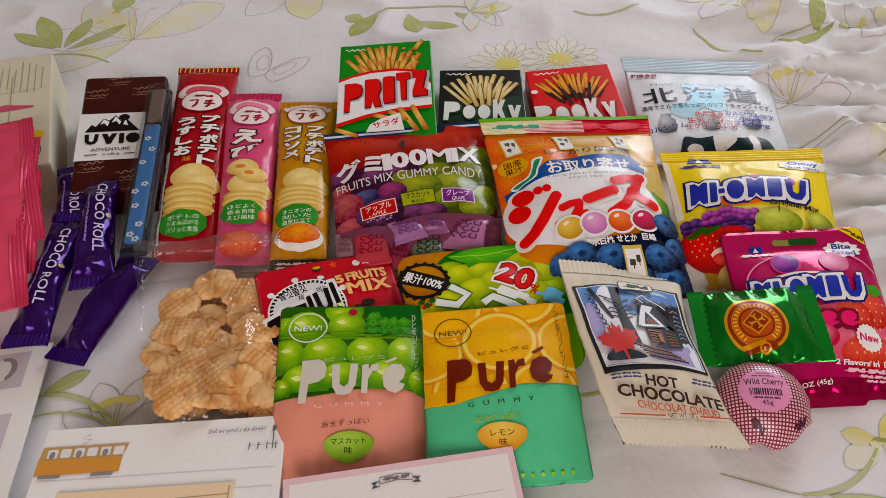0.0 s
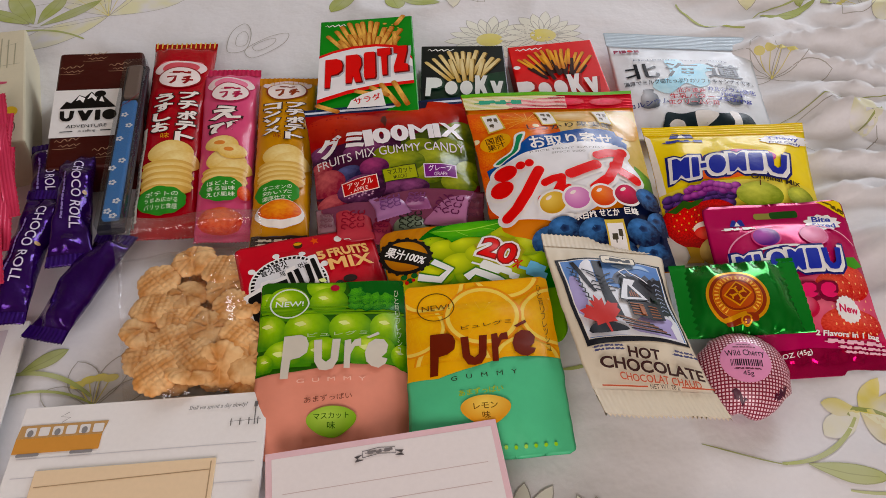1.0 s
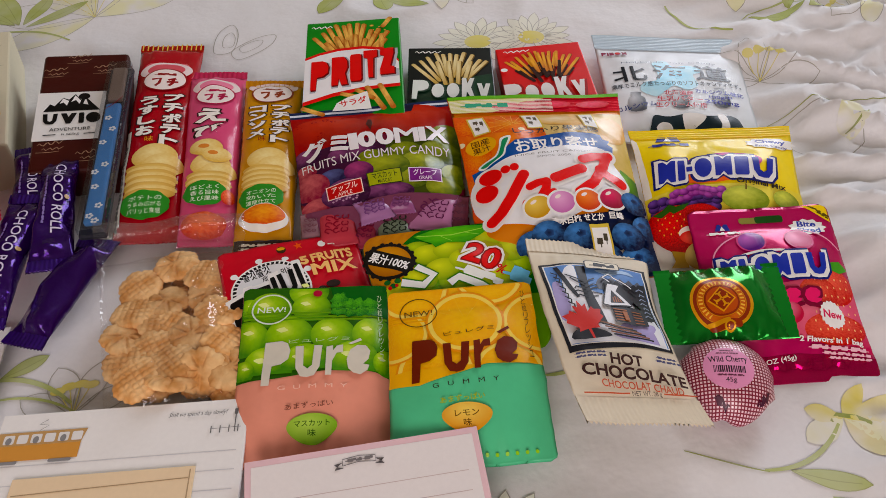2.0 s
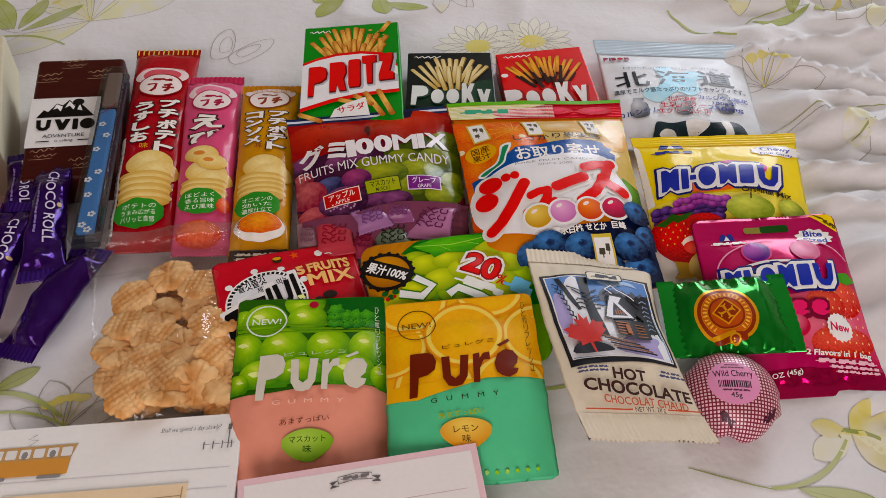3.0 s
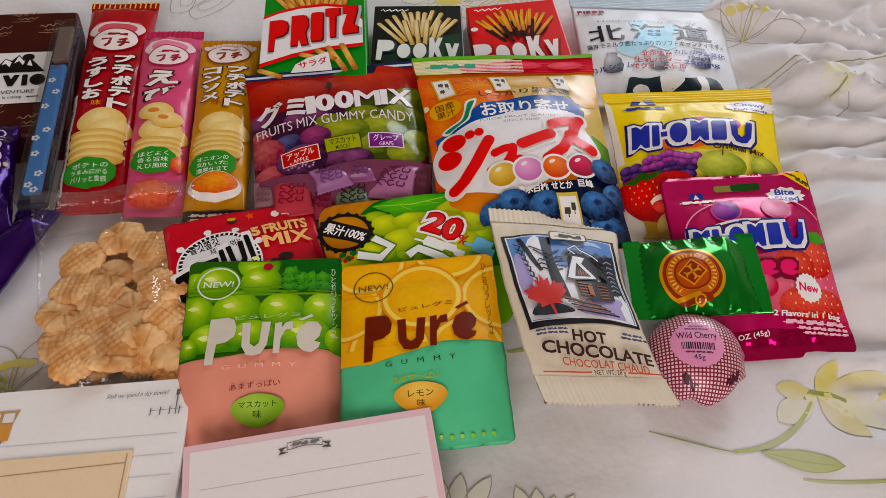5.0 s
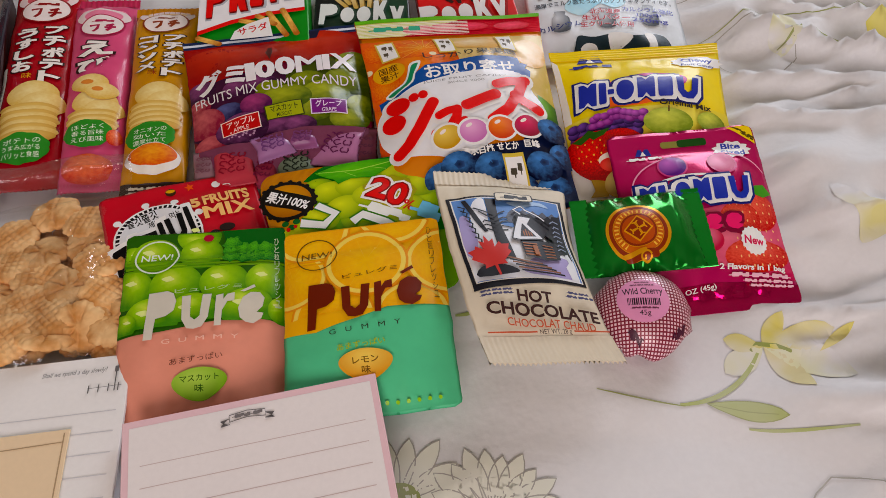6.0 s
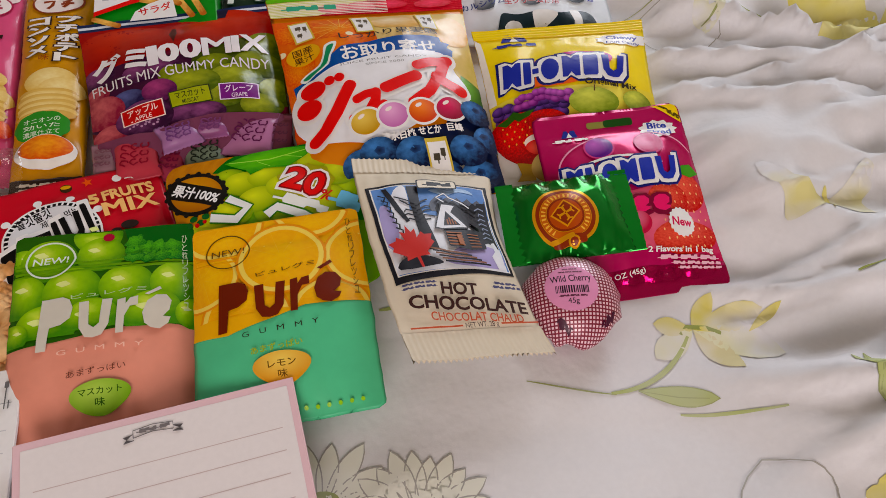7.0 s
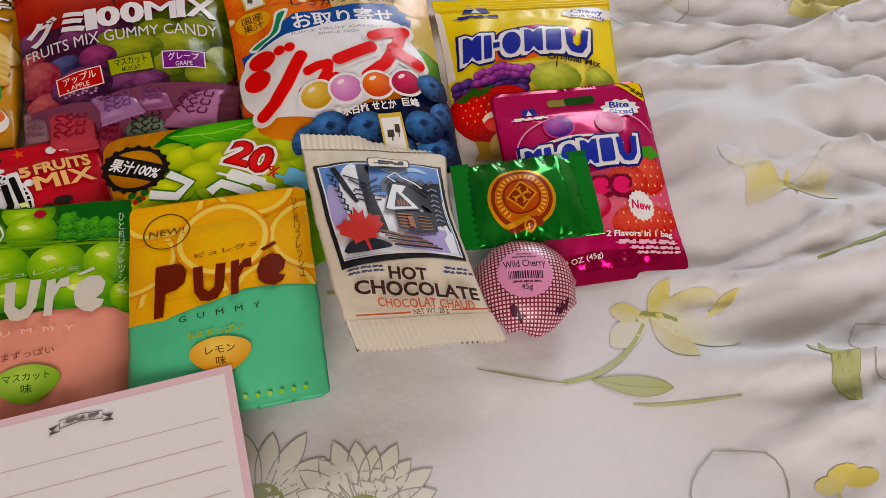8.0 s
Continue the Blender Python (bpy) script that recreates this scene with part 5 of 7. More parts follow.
def grape_pouch():
    ob, f = pure_pouch(pose(-0.0822, 0.3087, 0.0125, 9.0, 6.0, 4.4), "e39a86", "salmon pink and green pouch of muscat grape gummies", 21)
    f.poly([(0.002, 0.42), (0.002, 0.998), (0.998, 0.998), (0.998, 0.42), (0.9, 0.45), (0.75, 0.465), (0.5, 0.45), (0.25, 0.425)], ink("2c5c10", 0.26), "fruit_print")
    g = shade("d4e468", "4a8810", -0.2, 0.35, 1.25, 0.24, 0.08, 2.5, third="98c42a")
    low = lambda a: 0.425 + 0.04 * math.sin(math.pi * min(1, max(0, a)))
    for a, b, r in ((0.05, 0.86, 0.09), (0.45, 0.98, 0.14), (0.19, 0.85, 0.155), (0.47, 0.86, 0.135), (0.05, 0.67, 0.145), (0.33, 0.67, 0.16), (0.62, 0.67, 0.15), (0.89, 0.67, 0.145), (0.2, 0.49, 0.165), (0.44, 0.5, 0.155), (0.76, 0.51, 0.16), (0.98, 0.5, 0.1), (0.03, 0.47, 0.09)):
        px, py = f.at(a, b)
        f.put("grape_print", [[(min(max(x + px, -0.494 * f.w), 0.494 * f.w), min(max(y + py, (low(a) - 0.5) * f.h), 0.492 * f.h)) for x, y in oval(r * f.w, r * f.w * 0.97)]], g)
        f.put("grape_print", [f.moved([(x + 0.001 * math.sin(5 * q), y) for q, (x, y) in enumerate(oval(r * f.w * 0.22, r * f.w * 0.13, 14))], min(0.94, max(0.06, a - 0.3 * r)), b + 0.25 * r)], ink("e6f0a0"))
    random.seed(9)
    f.poly([(0.6, 0.995), (0.64, 0.84), (0.72, 0.78), (0.85, 0.8), (0.994, 0.78), (0.994, 0.995)], ink("155c1c", 0.24), "leaf_print")
    f.put("leaf_print", [f.moved([(x * (0.6 + 0.5 * random.random()), y * (0.6 + 0.5 * random.random())) for x, y in oval(0.07 * f.w, 0.045 * f.h, 18)], 0.66 + 0.07 * (i % 4), 0.83 + 0.045 * (i // 4)) for i in range(9)], shade("5cac3a", "1c6c24", -0.2, 0.3, 1.3, 0.24, 0.4, 6.0))
    f.disc(0.51, 0.955, 0.032, ink("a8263a"), 0.85, name="hang_hole")
    f.ring(0.2, 0.85, 0.135, 0.011, ink("e4ecd4"), 0.98)
    f.text("NEW!", 0.2, 0.85, 0.19, 0.042, ink("eef4e0"), 0, 0.01)
    spec = [("flag", 1.15, 0, 1.0, 0), ("cup", 1.2, 0.12, 0.84, 0), ("bow", 0.75, 0.12, 0.82, 0.02), ("pebble", 1.05, 0.12, 0.8, 0.03)]
    f.mark(spec, 0.515, 0.515, 0.72, 0.25, ink("d8d2c4"), 1, 0.06)
    f.poly([(0.72, 0.61), (0.8, 0.645), (0.81, 0.63), (0.74, 0.605)], ink("d8d2c4"), "logo_shape")
    f.text("ピュレグミ", 0.53, 0.635, 0.4, 0.025, ink("c4d4a0"), 2)
    f.column("ひと粒リフレッシュ", 0.94, 0.72, 0.03, 0.42, ink("cfe0b8"))
    f.text("G  U  M  M  Y", 0.49, 0.37, 0.44, 0.022, ink("f3c6b4"))
    f.text("あまずっぱい", 0.47, 0.275, 0.3, 0.03, ink("6a3a2c"), 3)
    heart = [(0.15 * f.w * (0.98 * math.cos(t) + 0.06 * math.cos(3 * t)), 0.075 * f.h * (math.sin(t) + 0.10 * math.cos(2 * t))) for t in (i * math.pi / 20 for i in range(40))]
    f.put("gummy_print", [f.moved(heart, 0.49, 0.165)], shade("b6d46a", "7fae34", -0.2, 0.4, 1.3))
    f.text("マスカット", 0.49, 0.185, 0.22, 0.03, ink("2f5a18"), 0, 0.01)
    f.text("味", 0.49, 0.14, 0.05, 0.034, ink("2f5a18"), 0, 0.01)
    f.discs([(0.3 + 0.06 * i, 0.035, 0.01, 1) for i in range(8)], ink("e8b89c"))
    for v in (0.0385, 0.0415, 0.0455):
        zip_ridge(f, v, ink("6a9a20", 0.12))


def lemon_pouch():
    ob, f = pure_pouch(pose(0.0258, 0.3006, 0.018, 7.4, -1.6, 2.0), "66c795", "yellow and mint green pouch of lemon gummies", 23)
    f.poly([(0.002, 0.42), (0.002, 0.998), (0.998, 0.998), (0.998, 0.50), (0.7, 0.505), (0.45, 0.45), (0.2, 0.405)], ink("f2b80c", 0.28), "fruit_print")
    pulp, rind, pith = shade("fac62c", "f0ae10", 0, 0, 1.2, 0.24, 0.3, 5.0), ink("ea9c06"), ink("f8dc78")
    for a, b, r in ((0.3, 0.46, 0.26), (0.78, 0.44, 0.24), (0.06, 0.71, 0.22), (0.17, 1.0, 0.26), (0.72, 1.06, 0.25), (1.0, 0.74, 0.24), (0.52, 0.76, 0.265)):
        def clip(pts):
            out = []
            for x, y in pts:
                px, py = f.at(a, b)
                out.append((min(max(x + px, -0.496 * f.w), 0.496 * f.w), min(max(y + py, -0.01 * f.h), 0.49 * f.h)))
            return out
        f.put("lemon_print", [clip(oval(r * f.w, r * f.w))], rind)
        f.put("lemon_print", [clip(oval(r * f.w * 0.94, r * f.w * 0.94))], pith)
        f.put("lemon_print", [clip(oval(r * f.w * 0.83, r * f.w * 0.83))], pulp)
        f.put("lemon_print", [ribbon(clip([(0.1 * r * f.w * math.cos(radians(q)), 0.1 * r * f.w * math.sin(radians(q))), (0.8 * r * f.w * math.cos(radians(q)), 0.8 * r * f.w * math.sin(radians(q)) + 1e-5)]), 0.0006) for q in range(15, 360, 45)], ink("f2bc2c"))
    f.ring(0.21, 0.84, 0.13, 0.008, ink("6a4a10"), 0.98)
    f.text("NEW!", 0.21, 0.84, 0.19, 0.042, ink("6a4a10"), 2)
    spec = [("flag", 1.15, 0, 1.0, -0.03), ("cup", 1.2, 0.1, 0.82, 0), ("bow", 0.75, 0.1, 0.82, 0.05), ("pebble", 1.05, 0.12, 0.8, 0.11)]
    f.mark(spec, 0.5, 0.545, 0.72, 0.235, ink("6c2408"), 1, 0.06)
    f.poly([(0.72, 0.67), (0.8, 0.71), (0.81, 0.695), (0.74, 0.662)], ink("6c2408"), "logo_shape")
    f.text("ピュレグミ", 0.54, 0.69, 0.34, 0.026, ink("5a3808"), 6)
    f.column("ひと粒リフレッシュ", 0.93, 0.73, 0.03, 0.42, ink("7a5a14"))
    f.text("G   U   M   M   Y", 0.49, 0.395, 0.42, 0.024, ink("2c2c18"), 3)
    f.text("あまずっぱい", 0.46, 0.315, 0.28, 0.032, ink("a8b814"), 4, 0.012)
    heart = [(0.15 * f.w * (0.98 * math.cos(t) + 0.06 * math.cos(3 * t)), 0.075 * f.h * (math.sin(t) + 0.10 * math.cos(2 * t))) for t in (i * math.pi / 20 for i in range(40))]
    f.put("gummy_print", [f.moved(heart, 0.48, 0.225)], shade("f8d878", "e09a14", 0, 0.5, 1.3))
    f.text("レモン", 0.48, 0.24, 0.15, 0.03, ink("6a4a10"), 2, 0.01)
    f.text("味", 0.48, 0.195, 0.05, 0.034, ink("6a4a10"), 2, 0.01)
    f.discs([(0.58 + 0.06 * i, 0.045, 0.011, 1) for i in range(6)], ink("9ccf4c"))
    for v in (0.040, 0.044):
        zip_ridge(f, v, ink("e8a80c", 0.12))


def cocoa_sachet():
    ob, f, body = bag("cocoa_sachet", pose(0.1355, 0.3305, 0.0265, -1.0, 14.0, 5.0), 0.0978, 0.168, 0.011, 0.006, 0.014, 0.02, paper("e3d6bd", 0.55),
                      "cream paper sachet of hot chocolate with a snowy cabin picture", "sachet", zig=0.0011, nx=56, seed=26, wrinkle=0.0016, taper=0.075, pinch=0.07, bow=-0.0075)
    f.at = lambda a, b: ((a - 0.5) * f.w, ((0.33 + (b - 0.335) * 0.906 if b > 0.335 else b - 0.024) - 0.5) * f.h)
    cream = paper("e0d3ba", 0.5)
    seal(f, 0.070, 0.0832, cream, 26, False, "top_seal", 0.0005)
    seal(f, -0.0832, -0.064, cream, 26, False, "bottom_seal", 0.0005)
    dark = paper("14141e", 0.5)
    f.poly([(0.07, 0.335), (0.05, 0.87), (0.95, 0.88), (0.97, 0.345)], dark, "picture_frame")
    f.poly([(0.095, 0.348), (0.075, 0.857), (0.925, 0.867), (0.945, 0.358)], paper("f2eee6", 0.5), "picture_frame")
    f.poly([(0.105, 0.353), (0.085, 0.852), (0.915, 0.862), (0.935, 0.363)], paper("5a8cd0", 0.5), "sky_print")
    def pic(s, t):
        """A place in the picture: shares of its width and height."""
        return 0.1 + s * 0.82, 0.357 + t * 0.495

    def area_of(pts, mat, name, soft=False):
        pts = [f.at(*pic(*p)) for p in pts]
        f.put(name, [rounded(pts, 3) if soft else pts], mat)

    def line(pts, width, mat, name="line_print"):
        f.put(name, [ribbon([f.at(*pic(*p)) for p in pts], width, False)], mat)

    lilac, snow, grey, log = paper("b0a4d8", 0.5), paper("eef0f6", 0.5), paper("5a6070", 0.5), paper("a8602c", 0.5)
    area_of([(0, 0), (0, 0.62), (0.2, 0.7), (0.45, 0.6), (1, 0.62), (1, 0)], snow, "snow_print")
    area_of([(0.0, 0.3), (0.0, 0.72), (0.07, 0.75), (0.12, 0.5), (0.08, 0.32)], lilac, "snow_print", True)
    area_of([(0.1, 0.74), (0.16, 0.95), (0.26, 0.98), (0.24, 0.6), (0.14, 0.62)], snow, "snow_print", True)
    area_of([(0.44, 0.06), (0.55, 0.2), (0.75, 0.26), (0.97, 0.22), (0.98, 0.04), (0.7, 0.02)], lilac, "snow_print", True)
    # dark wood: a far bank of firs, and bare trees to either side
    bank = [(0.44, 0.66), (0.43, 0.73)] + [(0.46 + 0.05 * q, 0.79 + (0.05 if q % 2 else 0.0)) for q in range(11)] + [(0.99, 0.86), (0.99, 0.62)]
    area_of(bank, grey, "forest_print")
    area_of([(p[0] + 0.05 if p[0] < 0.9 else p[0], p[1] - 0.04) for p in bank], dark, "forest_print")
    area_of([(0.46, 0.93), (0.6, 0.87), (0.74, 0.92), (0.88, 0.9), (0.8, 0.97), (0.6, 0.96)], paper("a8c8ec", 0.5), "cloud_print", True)
    area_of([(0.8, 0.26), (0.78, 0.5), (0.84, 0.66), (0.9, 0.8), (0.99, 0.82), (0.99, 0.24), (0.9, 0.3)], dark, "forest_print")
    area_of([(0.275, 0.2), (0.27, 0.99), (0.37, 0.99), (0.35, 0.7), (0.385, 0.4), (0.4, 0.2)], dark, "tree_print")
    area_of([(0.06, 0.98), (0.1, 0.98), (0.17, 0.74), (0.23, 0.55), (0.2, 0.54), (0.13, 0.7)], dark, "tree_print")
    area_of([(0.91, 0.02), (0.88, 0.14), (0.93, 0.2), (0.92, 0.3), (0.96, 0.32), (0.99, 0.18), (0.99, 0.02)], snow, "snow_print")
    random.seed(31)
    for q in range(16):
        a, b, s = (0.31, 0.5 + 0.028 * q, -1 if q % 2 else 1) if q < 10 else (0.86, 0.4 + 0.06 * (q - 10), -1)
        line([(a, b), (a + s * random.uniform(0.05, 0.09), b + 0.05), (a + s * random.uniform(0.1, 0.17), b + random.uniform(0.02, 0.12))], 0.0012, dark, "branch_print")
    for q in range(7):
        line([(0.02 + 0.012 * q, 0.9 - 0.07 * q), (0.07 + 0.012 * q, 0.86 - 0.07 * q), (0.05 + 0.014 * q, 0.8 - 0.07 * q)], 0.0011, dark, "branch_print")
        line([(0.86 + 0.015 * (q % 3), 0.34 + 0.06 * q), (0.9, 0.37 + 0.06 * q), (0.95, 0.35 + 0.06 * q)], 0.001, paper("8c98b4", 0.5), "branch_print")
    # the cabin: log walls, gable, snow on the roof
    area_of([(0.49, 0.22), (0.49, 0.42), (0.86, 0.42), (0.84, 0.2), (0.68, 0.17)], dark, "cabin_print")
    for q in range(5):
        line([(0.5, 0.24 + 0.032 * q), (0.64, 0.225 + 0.034 * q)], 0.0011, log, "log_print")
        line([(0.69, 0.205 + 0.036 * q), (0.8, 0.22 + 0.034 * q)], 0.0008, log, "log_print")
    area_of([(0.41, 0.42), (0.53, 0.74), (0.66, 0.72), (0.86, 0.52), (0.86, 0.44), (0.76, 0.5), (0.72, 0.42), (0.5, 0.4)], dark, "roof_print")
    area_of([(0.425, 0.43), (0.535, 0.715), (0.65, 0.7), (0.6, 0.62), (0.72, 0.44), (0.48, 0.415)], snow, "roof_print")
    area_of([(0.5, 0.45), (0.555, 0.63), (0.66, 0.46)], dark, "gable_print")
    for q in range(4):
        line([(0.545 + 0.025 * q, 0.465), (0.548 + 0.022 * q, 0.55 - 0.02 * abs(q - 1))], 0.001, log, "log_print")
    area_of([(0.585, 0.23), (0.585, 0.34), (0.63, 0.34), (0.63, 0.225)], log, "door_print")
    line([(0.56, 0.74), (0.5, 0.8), (0.58, 0.86), (0.62, 0.8), (0.74, 0.74), (0.8, 0.7)], 0.0022, dark, "smoke_print")
    line([(0.56, 0.74), (0.5, 0.8), (0.58, 0.86), (0.62, 0.8), (0.74, 0.74), (0.8, 0.7)], 0.0012, snow, "smoke_print")
    for q in range(6):
        line([(0.3 + 0.02 * q, 0.2 - 0.03 * q), (0.45 + 0.03 * q, 0.15 - 0.025 * q), (0.62 + 0.04 * q, 0.12 - 0.02 * q)], 0.0013, dark if q % 2 else paper("8a5a3c", 0.5), "path_print")
    area_of([(0.02, 0.02), (0.06, 0.12), (0.2, 0.14), (0.36, 0.06), (0.34, 0.02)], dark, "bush_print", True)
    half = [(0, 1), (0.12, 0.66), (0.34, 0.78), (0.27, 0.38), (0.56, 0.6), (0.64, 0.46), (0.98, 0.42), (0.84, 0.2), (0.94, 0.06), (0.46, -0.26), (0.52, -0.42), (0.07, -0.36), (0.05, -0.8)]
    leaf = [(0.155 * f.w * x, 0.2 * f.w * y) for x, y in half + [(-x, y) for x, y in half[::-1]][:-1]]
    f.put("maple_leaf_print", [f.moved(leaf, 0.25, 0.465, 6)], paper("d02a22", 0.5))
    f.put("label_print", [f.moved(round_box(0.3 * f.w, 0.055 * f.h, 0.02 * f.w), 0.54, 0.845, 0)], dark)
    f.put("label_print", [f.moved(round_box(0.28 * f.w, 0.045 * f.h, 0.018 * f.w), 0.54, 0.845, 0)], paper("ece2cc", 0.5))
    f.bars([(0.54, 0.845, 0.22, 0.026, 0)], dark)
    brown = paper("3c1a14", 0.5)
    f.text("HOT", 0.47, 0.285, 0.26, 0.046, brown, -5, 0.03)
    f.text("CHOCOLATE", 0.52, 0.228, 0.84, 0.05, brown, -5, 0.03)
    f.text("CHOCOLAT CHAUD", 0.55, 0.178, 0.66, 0.032, paper("c8532c", 0.5), -4, 0.012)
    f.text("NET WT. 28 g", 0.56, 0.147, 0.24, 0.024, brown)
    f.box(0.24, 0.150, 0.36, 0.006, paper("c8532c", 0.5))
    f.box(0.84, 0.150, 0.28, 0.006, paper("c8532c", 0.5))
    f.bars([(0.2, 0.315, 0.24, 0.009, 0), (0.2, 0.30, 0.24, 0.009, 0), (0.83, 0.305, 0.2, 0.011, 0), (0.83, 0.288, 0.24, 0.011, 0)], paper("4a4a72", 0.5))


def green_chocolate():
    ob, f, body = bag("wrapped_chocolate", pose(0.2205, 0.3505, 0.0215, 9.0, -6.0, -2.7), 0.079, 0.0645, 0.0125, 0.008, 0.001, 0.001, film("0a7a2e", 0.16, 0.55, 0.6, 0.5, 34),
                      "shiny green foil wrapped chocolate with a gold seal", "chocolate", nx=50, ny=34, seed=29, wrinkle=0.0034, pinch=0.03, blunt=0.75)
    g = film("0a8a34", 0.16, 0.55, 0.6, 0.2, 22)
    for x0, x1 in ((-0.0465, -0.034), (0.034, 0.0465)):
        bm = bmesh.new()
        n, mcount = 24, 5
        rows = []
        for j in range(n + 1):
            v = (j / n - 0.5) * 0.065
            rows.append([bm.verts.new((lerp(x0, x1, i / mcount), v, 0.0006 + f.surf(x0 if abs(x0) < abs(x1) else x1, v)[2] * 0.4 + 0.0007 * math.cos(j * math.pi) * abs(1))) for i in range(mcount + 1)])
        for j in range(n):
            for i in range(mcount):
                bm.faces.new([rows[j][i], rows[j][i + 1], rows[j + 1][i + 1], rows[j + 1][i]])
        smooth(part("crimped_end", bm, g, ob))
    gold = film("dca040", 0.3, 0.3, 0.3, 0.1)
    brown = ink("8a3416")
    f.lift += 0.0004
    sx, sy = 0.45, 0.44
    f.disc(sx, sy, 0.29, gold, 0.98, name="gold_seal")
    f.ring(sx, sy, 0.262, 0.035, brown, 0.98)
    f.ring(sx, sy, 0.222, 0.052, ink("c8682a"), 0.98)
    cx, cy = f.at(sx, sy)
    f.put("small_print", [[(x + cx, y * 0.98 + cy) for x, y in turned([(-0.0006, 0.0138), (0.0008 if i % 3 else -0.0001, 0.0138), (0.0008, 0.0168), (-0.0006, 0.0168)], 140 - 280 * i / 25)] for i in range(26)], ink("f0c060"))
    f.ring(sx, sy, 0.165, 0.02, brown, 0.98)
    f.disc(sx, sy, 0.145, ink("b85420"), 0.98)
    f.box(sx, sy + 0.01, 0.2, 0.22, ink("e0a040"), 45)
    f.box(sx, sy + 0.01, 0.17, 0.19, brown, 45)
    f.put("emblem_print", [f.moved(ribbon([(0.0005, 0), (0.0045, 0.0016 * (-1) ** q), (0.006, 0)], 0.0016), sx, sy + 0.01, q * 45) for q in range(8)], ink("e0a040"))
    f.put("buckle_print", [f.moved(round_box(0.28 * f.w, 0.1 * f.h, 0.002), sx, sy - 0.29, 0)], brown)
    f.put("buckle_print", [f.moved(oval(0.05 * f.w, 0.05 * f.w, 18), sx + 0.03, sy - 0.31)], gold)
    f.put("buckle_print", [f.moved(oval(0.034 * f.w, 0.034 * f.w, 18), sx + 0.03, sy - 0.31)], brown)
    f.put("buckle_print", [f.moved(round_box(0.2 * f.w, 0.05 * f.h, 0.001), sx - 0.06, sy - 0.26, 8)], gold)


def cherry_chocolate():
    ob = thing("wrapped_chocolate", pose(0.2095, 0.2935, -0.007, 6, 0, -6), "round chocolate in red and white checked foil with pink label", "chocolate")
    m, nt, b = base_mat("checked_foil")
    geo = nt.nodes.new("ShaderNodeTexCoord")
    sep = nt.nodes.new("ShaderNodeSeparateXYZ")
    nt.links.new(geo.outputs["UV"], sep.inputs[0])
    vals = []
    for k in ("X", "Y"):
        mul = nt.nodes.new("ShaderNodeMath")
        mul.operation, mul.inputs[1].default_value = "MULTIPLY", 385.0
        fr = nt.nodes.new("ShaderNodeMath")
        fr.operation = "FRACT"
        gt = nt.nodes.new("ShaderNodeMath")
        gt.operation, gt.inputs[1].default_value = "GREATER_THAN", 0.4
        nt.links.new(sep.outputs[k], mul.inputs[0])
        nt.links.new(mul.outputs[0], fr.inputs[0])
        nt.links.new(fr.outputs[0], gt.inputs[0])
        vals.append(gt)
    mul = nt.nodes.new("ShaderNodeMath")
    mul.operation = "MULTIPLY"
    nt.links.new(vals[0].outputs[0], mul.inputs[0])
    nt.links.new(vals[1].outputs[0], mul.inputs[1])
    ramp = nt.nodes.new("ShaderNodeValToRGB")
    ramp.color_ramp.elements[0].color, ramp.color_ramp.elements[1].color = lin("860c30"), lin("f0ccd6")
    nt.links.new(mul.outputs[0], ramp.inputs[0])
    nt.links.new(ramp.outputs[0], b.inputs["Base Color"])
    b.inputs["Roughness"].default_value, b.inputs["Metallic"].default_value = 0.36, 0.1
    bump(nt, b, 120, 0.6, distance=0.001)
    R, HT = 0.0322, 0.034

    def dome(u, v):
        r = min(1.0, math.hypot(u, v) / R)
        n = noise.noise((u * 95, v * 95, 3.3))
        return (u, v, 0.4 * HT + 0.6 * HT * (1 - r ** 2.6) ** 0.55 + 0.0013 * n * r * r)

    bm = bmesh.new()
    uv = bm.loops.layers.uv.new("print")
    seg, rings = 56, 20
    cols = []
    flatuv = {}
    for j in range(rings + 1):
        line = []
        for i in range(seg):
            t = 2 * math.pi * i / seg
            if j <= 13:
                r = R * math.sin(math.pi / 2 * j / 13)
                x, y, z = dome(r * math.cos(t), r * math.sin(t))
                lu = r * 1.05 + (0.008 * (j / 13) ** 3)
            else:
                k = (j - 13) / 7
                r = R * (1 - 0.35 * k ** 2)
                z = 0.4 * HT * (1 - k) + 0.001
                x, y = r * math.cos(t), r * math.sin(t)
                lu = R * 1.3 + 0.018 * k
            fold = 0.0026 * math.sin(t * 9 + 2 * math.sin(3 * t)) * step01(9, 16, j)
            vert = bm.verts.new((x * (1 + fold / R), y * (1 + fold / R), z))
            flatuv[vert] = (lu * math.cos(t), lu * math.sin(t))
            line.append(vert)
        cols.append(line)
    for j in range(rings):
        for i in range(seg):
            q = [cols[j][i], cols[j + 1][i], cols[j + 1][(i + 1) % seg], cols[j][(i + 1) % seg]]
            fc = bm.faces.new(q)
            for lp in fc.loops:
                lp[uv].uv = flatuv[lp.vert]
    bmesh.ops.remove_doubles(bm, verts=cols[0], dist=1e-6)
    smooth(part("foil", bm, m, ob))
    # the label leans back on the crown
    f = Face(ob, 0.065, 0.065, dome, lift=0.0006, step=0.004)
    f.disc(0.45, 0.5, 0.26, ink("e49cc0", 0.4), 0.95, name="label")
    dk = ink("2c2028")
    f.text("Wild Cherry", 0.45, 0.585, 0.4, 0.1, dk, 2, 0.01)
    random.seed(2)
    x, bars = -0.0105, []
